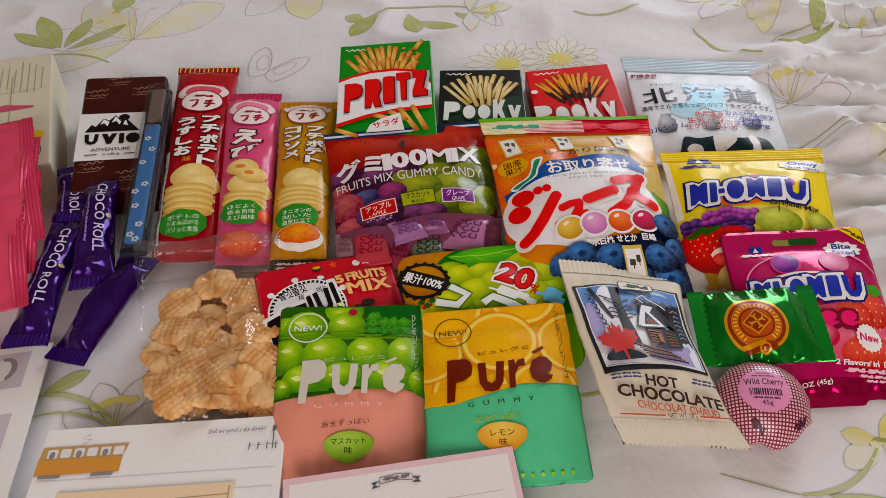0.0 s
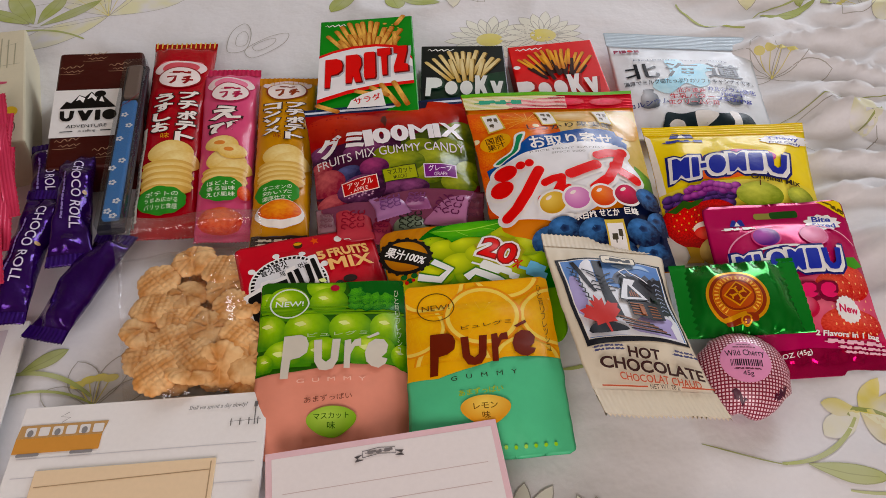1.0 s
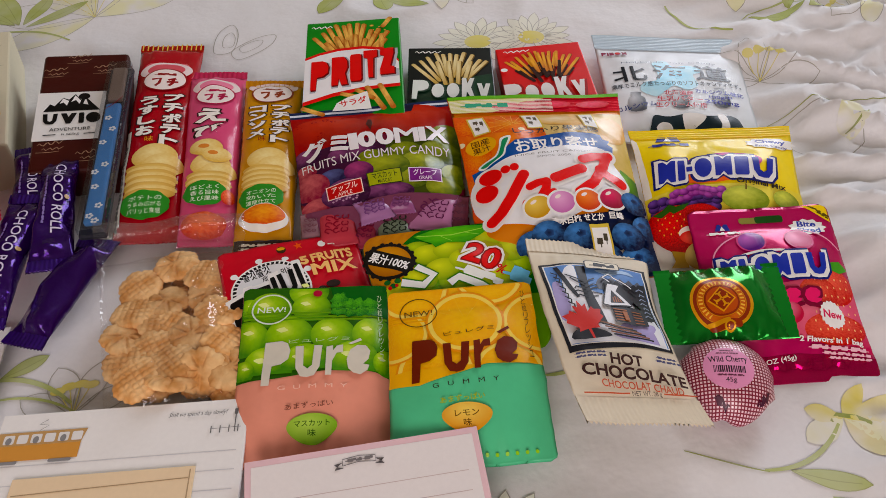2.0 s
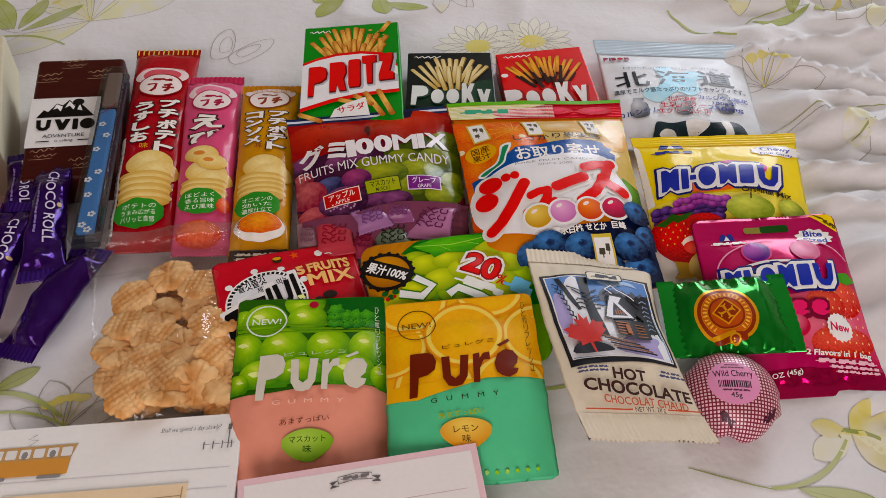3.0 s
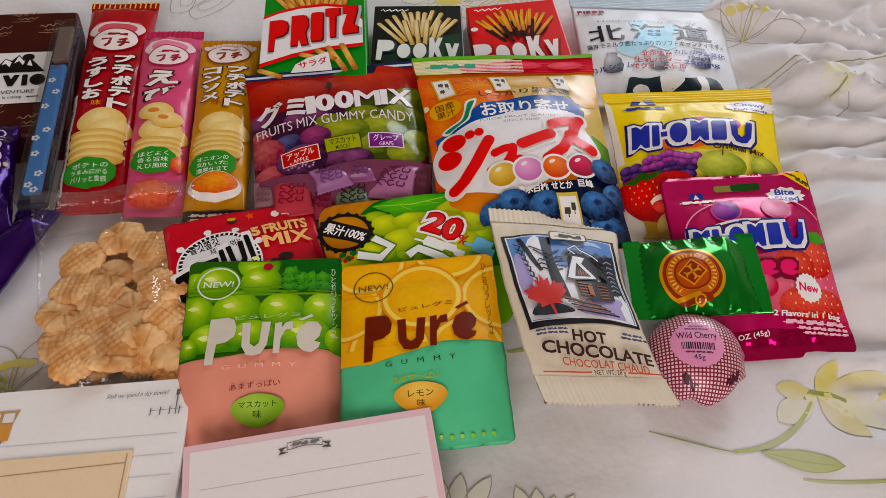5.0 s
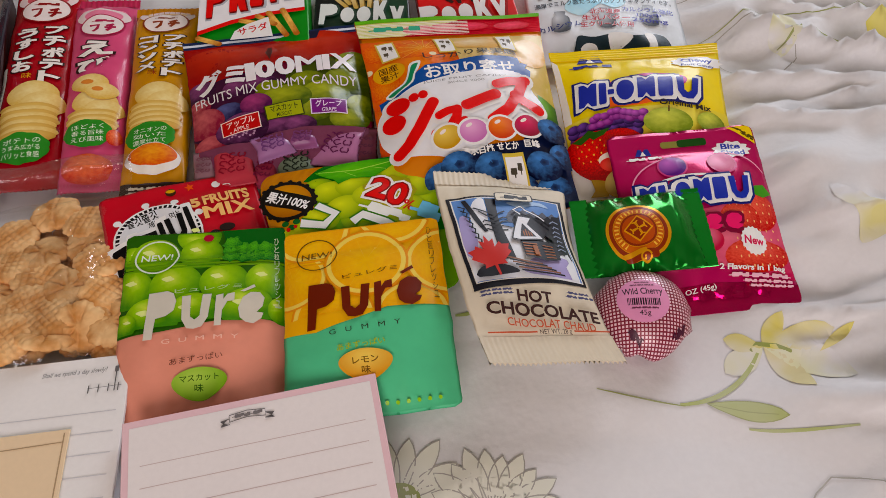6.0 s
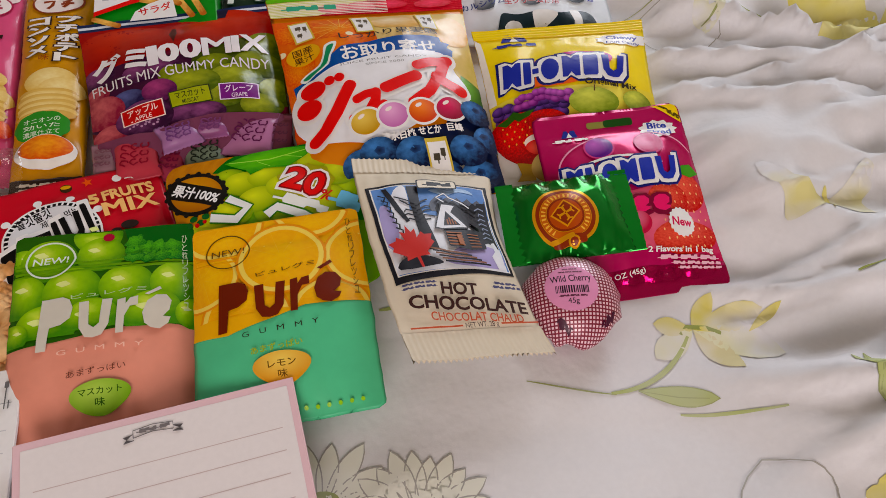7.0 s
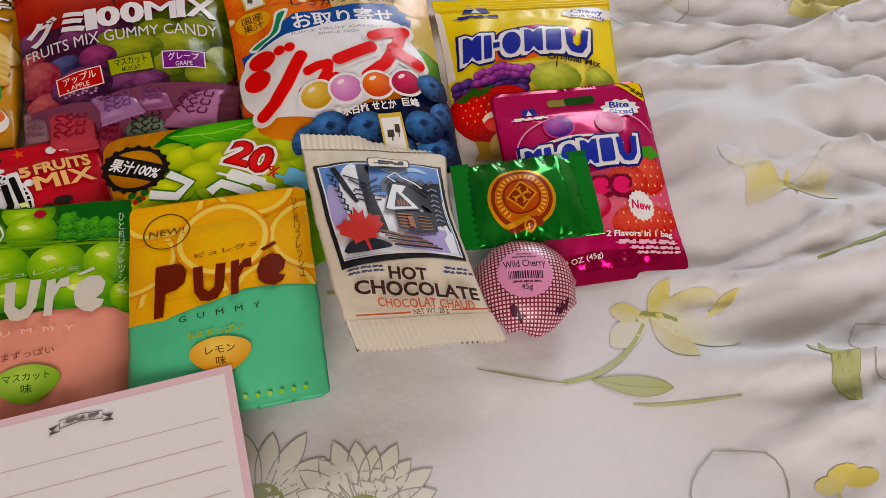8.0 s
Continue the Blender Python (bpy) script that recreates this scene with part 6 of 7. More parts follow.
    while x < 0.0105:
        w = random.choice((0.0004, 0.0007, 0.001))
        bars.append(f.moved([(x, -0.0026), (x + w, -0.0026), (x + w, 0.0026), (x, 0.0026)], 0.45, 0.475))
        x += w + random.choice((0.0004, 0.0006))
    f.put("barcode", bars, dk)
    f.text("45g", 0.45, 0.345, 0.11, 0.07, dk)
    f.bars([(0.45, 0.405, 0.28, 0.02, 0), (0.45, 0.67, 0.24, 0.014, 0), (0.45, 0.705, 0.15, 0.012, 0)], ink("6a3a4c"))
    f.put("logo_shape", [ribbon([f.at(0.28 + 0.018 * i, 0.17 - 0.012 * i + 0.04 * math.sin(i * 1.9)) for i in range(9)], 0.0022), ribbon([f.at(0.72 + 0.018 * i, 0.13 + 0.016 * i + 0.04 * math.sin(i * 1.9)) for i in range(9)], 0.0022)], ink("4a1a30"))


korean_jelly()
muscat_pouch()
grape_pouch()
lemon_pouch()
cocoa_sachet()
green_chocolate()
cherry_chocolate()


# ---- long packets of potato crisps ----
CRISP = shade("f4e0a4", "dcb25c", -0.1, 0.3, 1.3, 0.35, 0.15, 5.0)


def crisp_packet(m, w, h, hexes, title, flavour, seed, top_hex, label, mark=0.0, pile=0.0, puff=0.0):
    ob = thing("crisp_packet", m, label, "snack packet", "long packets of crisps")
    surf = pouch_surface(w, h, 0.014, 0.014, 0.012, seed=seed, wrinkle=0.0013, blunt=0.42, pinch=0.03, taper=0.1)
    smooth(part("body", pouch_mesh(w, h, surf, 0.006, 30, 90, 0.0006), film(hexes[0], 0.26, 0.0, 0.4, 0.35), ob))
    f = mesh_face(ob, w, h, surf, 30, 90)
    s = film(top_hex, 0.25, 0.1, 0.4, 0.15)
    seal(f, h / 2 - 0.0135, h / 2 - 0.0008, s, 12, False, "top_seal", 0.0008)
    f.lift += 0.0006
    dark, light = ink(hexes[1]), ink("f4e8e4")
    ear = ink(hexes[2])
    f.discs([(0.26, 0.93 + mark, 0.12, 1), (0.74, 0.93 + mark, 0.12, 1)], ear, "mark_print")
    f.disc(0.5, 0.895 + mark, 0.33, ear, 0.8, name="mark_print")
    f.disc(0.5, 0.905 + mark, 0.42, ink("f0dcdc"), 0.62, name="mark_print")
    f.disc(0.5, 0.91 + mark, 0.3, ear, 0.6, name="mark_print")
    f.disc(0.5, 0.845 + mark, 0.36, dark, 0.95, name="mark_print")
    f.disc(0.5, 0.845 + mark, 0.33, light, 0.95, name="mark_print")
    for pts in ([(0.3, 0.85), (0.44, 0.853), (0.42, 0.825), (0.36, 0.81)], [(0.56, 0.845), (0.68, 0.857)], [(0.54, 0.832), (0.72, 0.836)], [(0.64, 0.85), (0.63, 0.825), (0.58, 0.81)]):
        f.put("logo_shape", [ribbon([f.at(a, b + mark - 0.005) for a, b in pts], 0.0032, False)], dark)
    f.bars([(0.5, 0.875 + mark, 0.36, 0.014, 0)], dark)
    white = ink("f6efe8")
    black = ink("2a1210")
    for a, b, ww, hh, words in title:
        f.column(words, a, b, ww, hh, black, 0.075, 1.17)
        f.column(words, a, b, ww, hh, white, 0.05)
    f.discs([(0.52, 0.40 + pile, 0.36, 0.8), (0.66, 0.36 + pile, 0.32, 0.8)], CRISP, "crisp_print")
    for i in range(9):
        f.disc(0.5 + 0.02 * math.sin(i * 2.0), 0.345 + pile - 0.0125 * i, 0.4, CRISP if i % 2 else shade("e8c87c", "c8964a", 0, 0.3, 1.3, 0.35), 0.28, name="crisp_print")
    cloud = []
    for i in range(40):
        t = 2 * math.pi * i / 40
        r = 0.37 * f.w * (1 + 0.06 * abs(math.sin(4.5 * t)))
        cloud.append((r * math.cos(t), r * 0.72 * math.sin(t)))
    f.put("cloud_print", [f.moved(cloud, 0.45, 0.22 + puff)], ink("3a8a34"))
    for i, words in enumerate(flavour):
        f.text(words, 0.45, 0.245 + puff - 0.026 * i, 0.5, 0.02, ink("eef4e0"), 3)
    return ob, f


ob, f = crisp_packet(pose(-0.2624, 0.5964, 0.0165, 3.0, 6.0, 8.3), 0.0605, 0.303, ("a8222c", "8a1c20", "d2606a"),
                     [(0.70, 0.505, 0.3, 0.27, "プチポテト"), (0.31, 0.525, 0.3, 0.21, "うすしお")], ("ポテトの", "うまみ広がる", "パリッと食感"), 31, "a8281e", "long red packet of lightly salted potato crisps", -0.12, -0.08, -0.095)
f.text("味", 0.40, 0.40, 0.14, 0.025, ink("d8a43a"))
f.poly([(0.005, 0.05), (0.005, 0.45), (0.1, 0.45), (0.1, 0.05)], ink("eeeae2"), "side_print")
f.bars([(0.05, 0.3, 0.9, 0.008, 90), (0.05, 0.12, 0.9, 0.008, 90)], ink("8a8a86"))
for i in range(13):
    x = -0.46 + 0.92 * i / 12
    f.put("stripe_print", [[(x * f.w - 0.0006, f.h / 2 - 0.013), (x * f.w + 0.0006, f.h / 2 - 0.013), (x * f.w + 0.0006, f.h / 2 - 0.0012), (x * f.w - 0.0006, f.h / 2 - 0.0012)]], ink("e8c66a"))
ob, f = crisp_packet(pose(-0.2045, 0.5645, 0.0166, 3.0, 7.0, 7.8), 0.0525, 0.254, ("d65a80", "a8284c", "e88aa4"), [(0.45, 0.585, 0.56, 0.19, "えび")], ("ほどよく", "香る旨味", "えび風味"), 33, "c23a5c", "long pink packet of prawn crisps", -0.07, -0.05, -0.01)
f.discs([(0.42, 0.44, 0.3, 0.75), (0.62, 0.40, 0.26, 0.75)], CRISP, "crisp_print")
f.discs([(0.38, 0.445, 0.1, 0.6), (0.55, 0.41, 0.09, 0.6)], ink("d88a4c"), "prawn_print")
f.discs([(0.86, 0.19, 0.12, 1.3)], shade("f4865c", "c83a24", 0, 0.3, 1.2, 0.3, 0.3, 4.0), "prawn_print")
f.disc(0.46, 0.075, 0.4, shade("f4865c", "c83a24", 0, 0.3, 1.2, 0.3, 0.3, 4.0), 0.6, name="prawn_print")
ob, f = crisp_packet(pose(-0.1485, 0.549, 0.0168, 3.0, 4.5, 5.0), 0.0545, 0.243, ("cf9434", "8a3a1c", "e8c8a0"),
                     [(0.68, 0.64, 0.31, 0.25, "プチポテト"), (0.28, 0.655, 0.3, 0.21, "コンソメ")], ("オニオンの", "効いた", "濃厚仕立て"), 35, "c8882c", "long golden packet of consomme potato crisps", 0.01, 0.02, 0.005)
f.text("味", 0.40, 0.535, 0.14, 0.03, ink("8a2a1c"))
f.disc(0.5, 0.13, 0.42, ink("f2ece4"), 0.62, name="bowl_print")
f.disc(0.5, 0.145, 0.37, shade("f0a44c", "d8601c", 0, 0.2, 1.2, 0.3, 0.3, 4.0), 0.5, name="soup_print")
f.poly([(0.02, 0.0), (0.02, 0.05), (0.98, 0.05), (0.98, 0.0)], ink("3a2a20"), "print")
f.bars([(0.5, 0.035, 0.8, 0.012, 0), (0.5, 0.015, 0.8, 0.012, 0)], ink("e8dcc8"))


# ---- the clear bag of maple leaf biscuits ----
def biscuit_mat():
    m, nt, b = base_mat("baked_biscuit")
    geo = nt.nodes.new("ShaderNodeTexCoord")
    n = node(nt, "TexNoise", Scale=55.0, Detail=5.0)
    nt.links.new(geo.outputs["Object"], n.inputs["Vector"])
    ramp = nt.nodes.new("ShaderNodeValToRGB")
    ramp.color_ramp.elements[0].position, ramp.color_ramp.elements[1].position = 0.36, 0.62
    ramp.color_ramp.elements[0].color, ramp.color_ramp.elements[1].color = lin("cc8a40"), lin("f2c487")
    nt.links.new(n.outputs["Fac"], ramp.inputs[0])
    oi = nt.nodes.new("ShaderNodeObjectInfo")
    rng = node(nt, "MapRange", To_Min=0.85, To_Max=1.12)
    nt.links.new(oi.outputs["Random"], rng.inputs["Value"])
    hsv = node(nt, "HueSaturation")
    nt.links.new(ramp.outputs[0], hsv.inputs["Color"])
    nt.links.new(rng.outputs[0], hsv.inputs["Value"])
    nt.links.new(hsv.outputs[0], b.inputs["Base Color"])
    b.inputs["Roughness"].default_value = 0.7
    bump(nt, b, 700, 0.35, 4.0, 0.001)
    return m


def leaf_biscuit(hatched):
    """A thick maple leaf biscuit: scalloped edge, pressed veins or a pressed hatch."""
    bm = bmesh.new()
    seg, rings, R, T = 108, 24, 0.0182, 0.0085
    lines = []
    for side in (1, -1):
        for j in range(rings + 1):
            line = []
            for i in range(seg):
                t = 2 * math.pi * i / seg
                lobe = 0.88 + 0.1 * abs(math.cos(3.5 * t)) ** 0.8 + 0.022 * math.cos(21 * t)
                k = j / rings
                r = R * lobe * k
                x, y = r * math.cos(t), r * math.sin(t) * 1.08
                z = T / 2 * (1 - k ** 5) ** 0.6
                if side > 0 and k < 0.97:
                    if hatched:
                        z += 0.0014 * (abs(math.sin(x * 620 + y * 280)) ** 0.6 * abs(math.sin(y * 640 - x * 280)) ** 0.6 - 0.4) * (1 - k ** 5)
                    else:
                        vein = max(math.exp(-((math.sin((t - a) / 2) * r * 2 / 0.0011) ** 2)) if math.cos(t - a) > 0 else 0 for a in (radians(q) for q in (90, 38, 142, -8, 188)))
                        z += (0.00025 * math.sin(k * 17 + 2 * abs(math.sin(2.5 * t))) - 0.0017 * vein) * (1 - k ** 6) * step01(0.05, 0.3, k)
                line.append(bm.verts.new((x, y, z * side)))
            lines.append(line)
    h = rings + 1
    for s in (0, 1):
        for j in range(rings):
            for i in range(seg):
                q = [lines[s * h + j][i], lines[s * h + j + 1][i], lines[s * h + j + 1][(i + 1) % seg], lines[s * h + j][(i + 1) % seg]]
                bm.faces.new(q if s == 0 else q[::-1])
    bmesh.ops.remove_doubles(bm, verts=bm.verts, dist=1e-6)
    return bm


BISC = biscuit_mat()
kinds = [smooth(part("leaf_biscuit", leaf_biscuit(h), BISC, None)) for h in (True, False)]
for k in kinds:
    tagged(k, "golden maple leaf biscuit inside a clear bag", "biscuit", "maple leaf biscuits")
LOWER = [(0, -0.232, 0.395), (1, -0.2, 0.402), (0, -0.172, 0.395), (1, -0.226, 0.365), (0, -0.196, 0.372), (1, -0.166, 0.362), (0, -0.218, 0.338), (1, -0.187, 0.342), (0, -0.157, 0.334), (0, -0.205, 0.309), (1, -0.176, 0.312), (0, -0.150, 0.303)]
UPPER = [(0, -0.206, 0.350, 45, 3, -3), (1, -0.182, 0.383, 210, -4, 3), (0, -0.172, 0.362, 15, 4, 5), (1, -0.163, 0.325, 140, 5, 6), (0, -0.228, 0.318, 70, 3, -4), (0, -0.196, 0.318, 110, -3, 2), (0, -0.2386, 0.3915, 20, 6, -4), (1, -0.2155, 0.4146, 100, -4, 4), (0, -0.1886, 0.4031, 60, -6, 6), (1, -0.2136, 0.3771, 150, 8, 4), (0, -0.2357, 0.3656, 250, 8, -10), (1, -0.1866, 0.3415, 17, 4, 4), (0, -0.1655, 0.3646, 130, 6, 22), (1, -0.152, 0.3126, 330, 4, 4), (0, -0.2174, 0.304, 15, 4, -4), (1, -0.1934, 0.304, 95, 12, 36), (1, -0.1732, 0.3107, 80, 6, -28), (1, -0.2357, 0.3405, 200, 8, -20), (0, -0.2136, 0.3569, 70, 10, 8), (0, -0.2126, 0.329, 10, 6, 0), (0, -0.1607, 0.3367, 40, 4, 14)]
random.seed(21)
PILE = [(k, x + 0.009, y - 0.002, 0.0062, random.uniform(0, 360), random.uniform(-5, 5), random.uniform(-5, 5)) for k, x, y in LOWER] + [(k, x + 0.011, y - 0.003, 0.0155 + 0.0012 * (i % 3), rz, rx, ry) for i, (k, x, y, rz, rx, ry) in enumerate(UPPER)]
first = {}
for kind, x, y, z, rz, rx, ry in PILE:
    if kind not in first:
        first[kind] = kinds[kind]
        kinds[kind].matrix_world = pose(x, y, z, rx, ry, rz)
    else:
        copy_thing(kinds[kind], pose(x, y, z, rx, ry, rz))


def biscuit_bag():
    ob = thing("biscuit_bag", pose(-0.1972, 0.3666, 0.009, 7.0, 6.0, 13.0), "clear plastic bag holding maple leaf biscuits, open at the top", "plastic bag")
    w, h = 0.108, 0.178
    surf = pouch_surface(w, h, 0.0225, 0.04, 0.002, seed=41, wrinkle=0.0022, blunt=0.3, taper=0.10)

    def lifted(u, v):
        x, y, z = surf(u, v)
        return x, y, z + 0.014 * step01(0.02, 0.085, v) + 0.003 * math.sin(u * 90) * step01(0.04, 0.09, v)

    lifted.belly = surf.belly
    smooth(part("film", pouch_mesh(w, h, lifted, 0.002, 40, 60), clear_film("ffffff", 0.06, 1.0, 70), ob, "clear crinkled film"))
    f = Face(ob, w, h, lifted)
    seal(f, 0.078, 0.087, clear_film("fafafa", 0.14, 0.5, 60), 3, True, "top_edge", 0.0004)


biscuit_bag()


# ---- left end: boxes, wafer bars and sachets ----
def brown_box():
    ob = thing("treat_box", pose(-0.338, 0.6125, 0.0365, 4.0, 8.0, 13.9), "dark brown paper box with a white sticker", "box")
    w, h, d = 0.083, 0.185, 0.034
    part("box", slab(w, h, d, 0.004, 3), film("3c100c", 0.42, 0.0, 0.1, 0.4), ob)
    f = Face(ob, w, h, flat, lift=0.0003, step=0.05)
    gold = ink("b09078", 0.4)
    for a, b in ((0.42, 0.965), (0.16, 0.84), (0.72, 0.86), (0.2, 0.2), (0.75, 0.36), (0.6, 0.12), (0.3, 0.345)):
        f.put("scribble_print", [ribbon([f.at(a - 0.13 + 0.022 * i, b + 0.012 * math.sin(i * 1.7) + 0.002 * i) for i in range(13)], 0.0011), ribbon([f.at(a - 0.08 + 0.022 * i, b - 0.035 + 0.01 * math.sin(i * 2.1) + 0.001 * i) for i in range(11)], 0.0010),
                                 ribbon([f.at(*p) for p in curve_points((a - 0.14, b - 0.055), (a, b - 0.06), (a + 0.1, b - 0.05))], 0.0007)], gold)
    bm = slab(w * 0.75, h * 0.40, 0.0004, 0.0001, 1)
    bmesh.ops.translate(bm, verts=bm.verts, vec=(*f.at(0.38, 0.43), 0.0012))
    part("sticker", bm, paper("e9e7e4", 0.5), ob, "white rectangular sticker")
    f = Face(ob, w * 0.83, h * 1.16, lambda u, v: (u - 0.1 * w, v - 0.153 * h, 0.0), lift=0.0016, step=0.05)
    peaks = [(0.12, 0.60), (0.2, 0.655), (0.26, 0.64), (0.36, 0.70), (0.44, 0.685), (0.52, 0.725), (0.6, 0.68), (0.66, 0.70), (0.76, 0.65), (0.86, 0.60)]
    f.poly(peaks, BLACK, "mountain_print")
    for p in (((0.36, 0.695), (0.32, 0.655), (0.37, 0.665), (0.42, 0.64), (0.44, 0.675)), ((0.52, 0.715), (0.47, 0.665), (0.53, 0.68), (0.58, 0.65), (0.6, 0.672)), ((0.66, 0.692), (0.63, 0.65), (0.7, 0.64))):
        f.poly(list(p), WHITE, "snow_print")
    f.disc(0.64, 0.705, 0.075, BLACK, 1.0, name="sun_print")
    f.mark([("cup", 1, 0, 1, 0), ("wedge", 1.1, 0, 1, 0), ("slab", 0.36, 0, 1, 0), ("disc", 1, 0, 1, 0)], 0.5, 0.545, 0.78, 0.075, BLACK)
    f.text("ADVENTURE", 0.49, 0.468, 0.52, 0.022, BLACK)
    f.text("is calling", 0.5, 0.432, 0.22, 0.022, BLACK)
    f.box(0.24, 0.432, 0.16, 0.006, BLACK)
    f.box(0.74, 0.432, 0.14, 0.006, BLACK)


def chopstick_case():
    ob = thing("chopstick_case", pose(-0.2925, 0.5505, 0.046, 3.5, 3.3, 9.0), "slim clear case with blue flowered chopsticks, lying on a brown box", "case")
    w, h, d = 0.0225, 0.235, 0.012
    part("tray", (lambda b: (bmesh.ops.translate(b, verts=b.verts, vec=(0, 0, -0.007)), b)[1])(slab(w, h, d * 0.5, 0.002)), film("2c2c34", 0.3), ob)
    stick = slab(w * 0.62, h * 0.68, 0.006, 0.002)
    bmesh.ops.translate(stick, verts=stick.verts, vec=(0, -h * 0.12, -0.001))
    part("sleeve", stick, film("4f7fb4", 0.35, 0.0, 0.2, 0.1), ob, "blue sleeve with white blossoms")
    f = Face(ob, w, h, flat, lift=-0.0006, step=0.06)
    blossoms = []
    for a, b in ((0.42, 0.62), (0.66, 0.55), (0.38, 0.47), (0.62, 0.34), (0.4, 0.22), (0.66, 0.12), (0.4, 0.07), (0.62, 0.045), (0.3, 0.3)):
        for i in range(5):
            t = 2 * math.pi * i / 5
            blossoms.append([(px + 0.0022 * math.cos(t), py + 0.0022 * math.sin(t)) for px, py in f.moved(oval(0.0013, 0.0013, 8), a, b)])
    f.put("blossom_print", blossoms, WHITE)
    top = slab(w * 0.62, h * 0.22, 0.006, 0.002)
    bmesh.ops.translate(top, verts=top.verts, vec=(0, h * 0.36, -0.001))
    part("tip", top, film("7c6a60", 0.35), ob)
    f.put("cord", [ribbon([f.at(*p) for p in curve_points((0.2, 0.68), (0.6, 0.71), (0.85, 0.76))], 0.001)], ink("8a2430"))
    part("lid", (lambda b: (bmesh.ops.translate(b, verts=b.verts, vec=(0, 0, 0.002)), b)[1])(slab(w, h, 0.0095, 0.002)), clear_film("eef2f6", 0.06, 0.15, 60), ob, "clear plastic lid")


def cream_box():
    ob = thing("gift_box", pose(-0.470, 0.6265, 0.052, 2.0, 5.0, 20), "cream cardboard box printed with a street scene", "box")
    w, h, d = 0.11, 0.208, 0.055
    part("box", slab(w, h, d, 0.002), paper("d8d0b4", 0.6), ob)
    f = Face(ob, w, h, flat, lift=0.0003, step=0.06)
    pencil = paper("a8a68c", 0.6)
    random.seed(12)
    f.put("building_print", [ribbon([f.at(0.3 + 0.06 * i, 0.62 + 0.1 * random.random()), f.at(0.3 + 0.06 * i + 0.01, 0.8 + 0.15 * random.random())], 0.0009, False) for i in range(11)], pencil)
    f.put("street_print", [ribbon([f.at(0.2, 0.62), f.at(0.55, 0.64), f.at(0.95, 0.66)], 0.0008), ribbon([f.at(0.64, 0.36), f.at(0.645, 0.8)], 0.0011, False), ribbon([f.at(0.82, 0.84), f.at(0.93, 0.86)], 0.0009)], pencil)
    f.poly([(0.42, 0.47), (0.5, 0.52), (0.6, 0.535), (0.7, 0.52), (0.85, 0.5), (0.84, 0.485), (0.6, 0.475)], paper("c8506c", 0.6), "parasol_print")
    f.disc(0.88, 0.24, 0.06, paper("e8c020", 0.6), 1.3, name="balloon_print")
    f.put("balloon_print", [ribbon([f.at(*p) for p in curve_points((0.88, 0.18), (0.96, 0.12), (0.88, 0.05))], 0.0008)], paper("5a5a4a", 0.6))


def wafer_bar(m, w, h, seed, label, worded=True):
    ob = thing("wafer_bar", m, label, "chocolate bar", "purple wrapped wafer rolls")
    surf = pouch_surface(w, h, 0.012, 0.012, 0.012, seed=seed, wrinkle=0.0046, blunt=0.55, pinch=0.2)
    smooth(part("wrapper", pouch_mesh(w, h, surf, 0.009, 24, 50, 0.0006), film("300c58", 0.15, 0.5, 0.6, 1.0, 60), ob))
    f = mesh_face(ob, w, h, surf, 24, 50)
    foil = film("3a1a74", 0.16, 0.5, 0.5, 0.2, 30)
    seal(f, h / 2 - 0.0115, h / 2 - 0.0008, foil, 10, False, "top_crimp", 0.0009)
    seal(f, -h / 2 + 0.0008, -h / 2 + 0.0115, foil, 10, False, "bottom_crimp", 0.0009)
    f.lift += 0.0004
    if worded:
        f.put("lettering", [(f.moved([(x * 0.29 * h, y * 0.13 * w) for x, y in glyphs("CHOCO ROLL", 0.008)[0]], 0.62, 0.52, -90), glyphs("CHOCO ROLL", 0.008)[1])], ink("d8cfe4"))
        f.bars([(0.3, 0.5, 0.42 * h / w, 0.02 * w / h * 3, -90)], ink("8a78b0"))
        f.disc(0.84, 0.52, 0.06, ink("c8a878"), 1.1, name="mark_print")
    return ob


def pink_sachet(m, seed):
    ob, f, body = bag("tea_sachet", m, 0.1, 0.118, 0.010, 0.004, 0.010, 0.010, film("d8566c", 0.3, 0.1, 0.3, 0.6), "pink foil sachet in a loose pile", "sachet", nx=40, ny=40, group="pink sachets",
                      seed=seed, wrinkle=0.0022)
    s = film("c84660", 0.34, 0.1, 0.2, 0.2)
    bm = bmesh.new()
    n, k = 44, 12
    rows = []
    for j in range(n + 1):
        v = (j / n - 0.5) * 0.118
        rows.append([bm.verts.new((0.04 + 0.0105 * i / k + (0.0006 * (-1) ** j if i == k else 0), v, 0.0006 + 0.0005 * math.cos(i * math.pi * 0.6667) + f.surf(0.04 + 0.01 * i / k if i < k else 0.05, v)[2])) for i in range(k + 1)])
    for j in range(n):
        for i in range(k):
            bm.faces.new([rows[j][i], rows[j][i + 1], rows[j + 1][i + 1], rows[j + 1][i]])
    smooth(part("side_seal", bm, s, ob))
    return ob


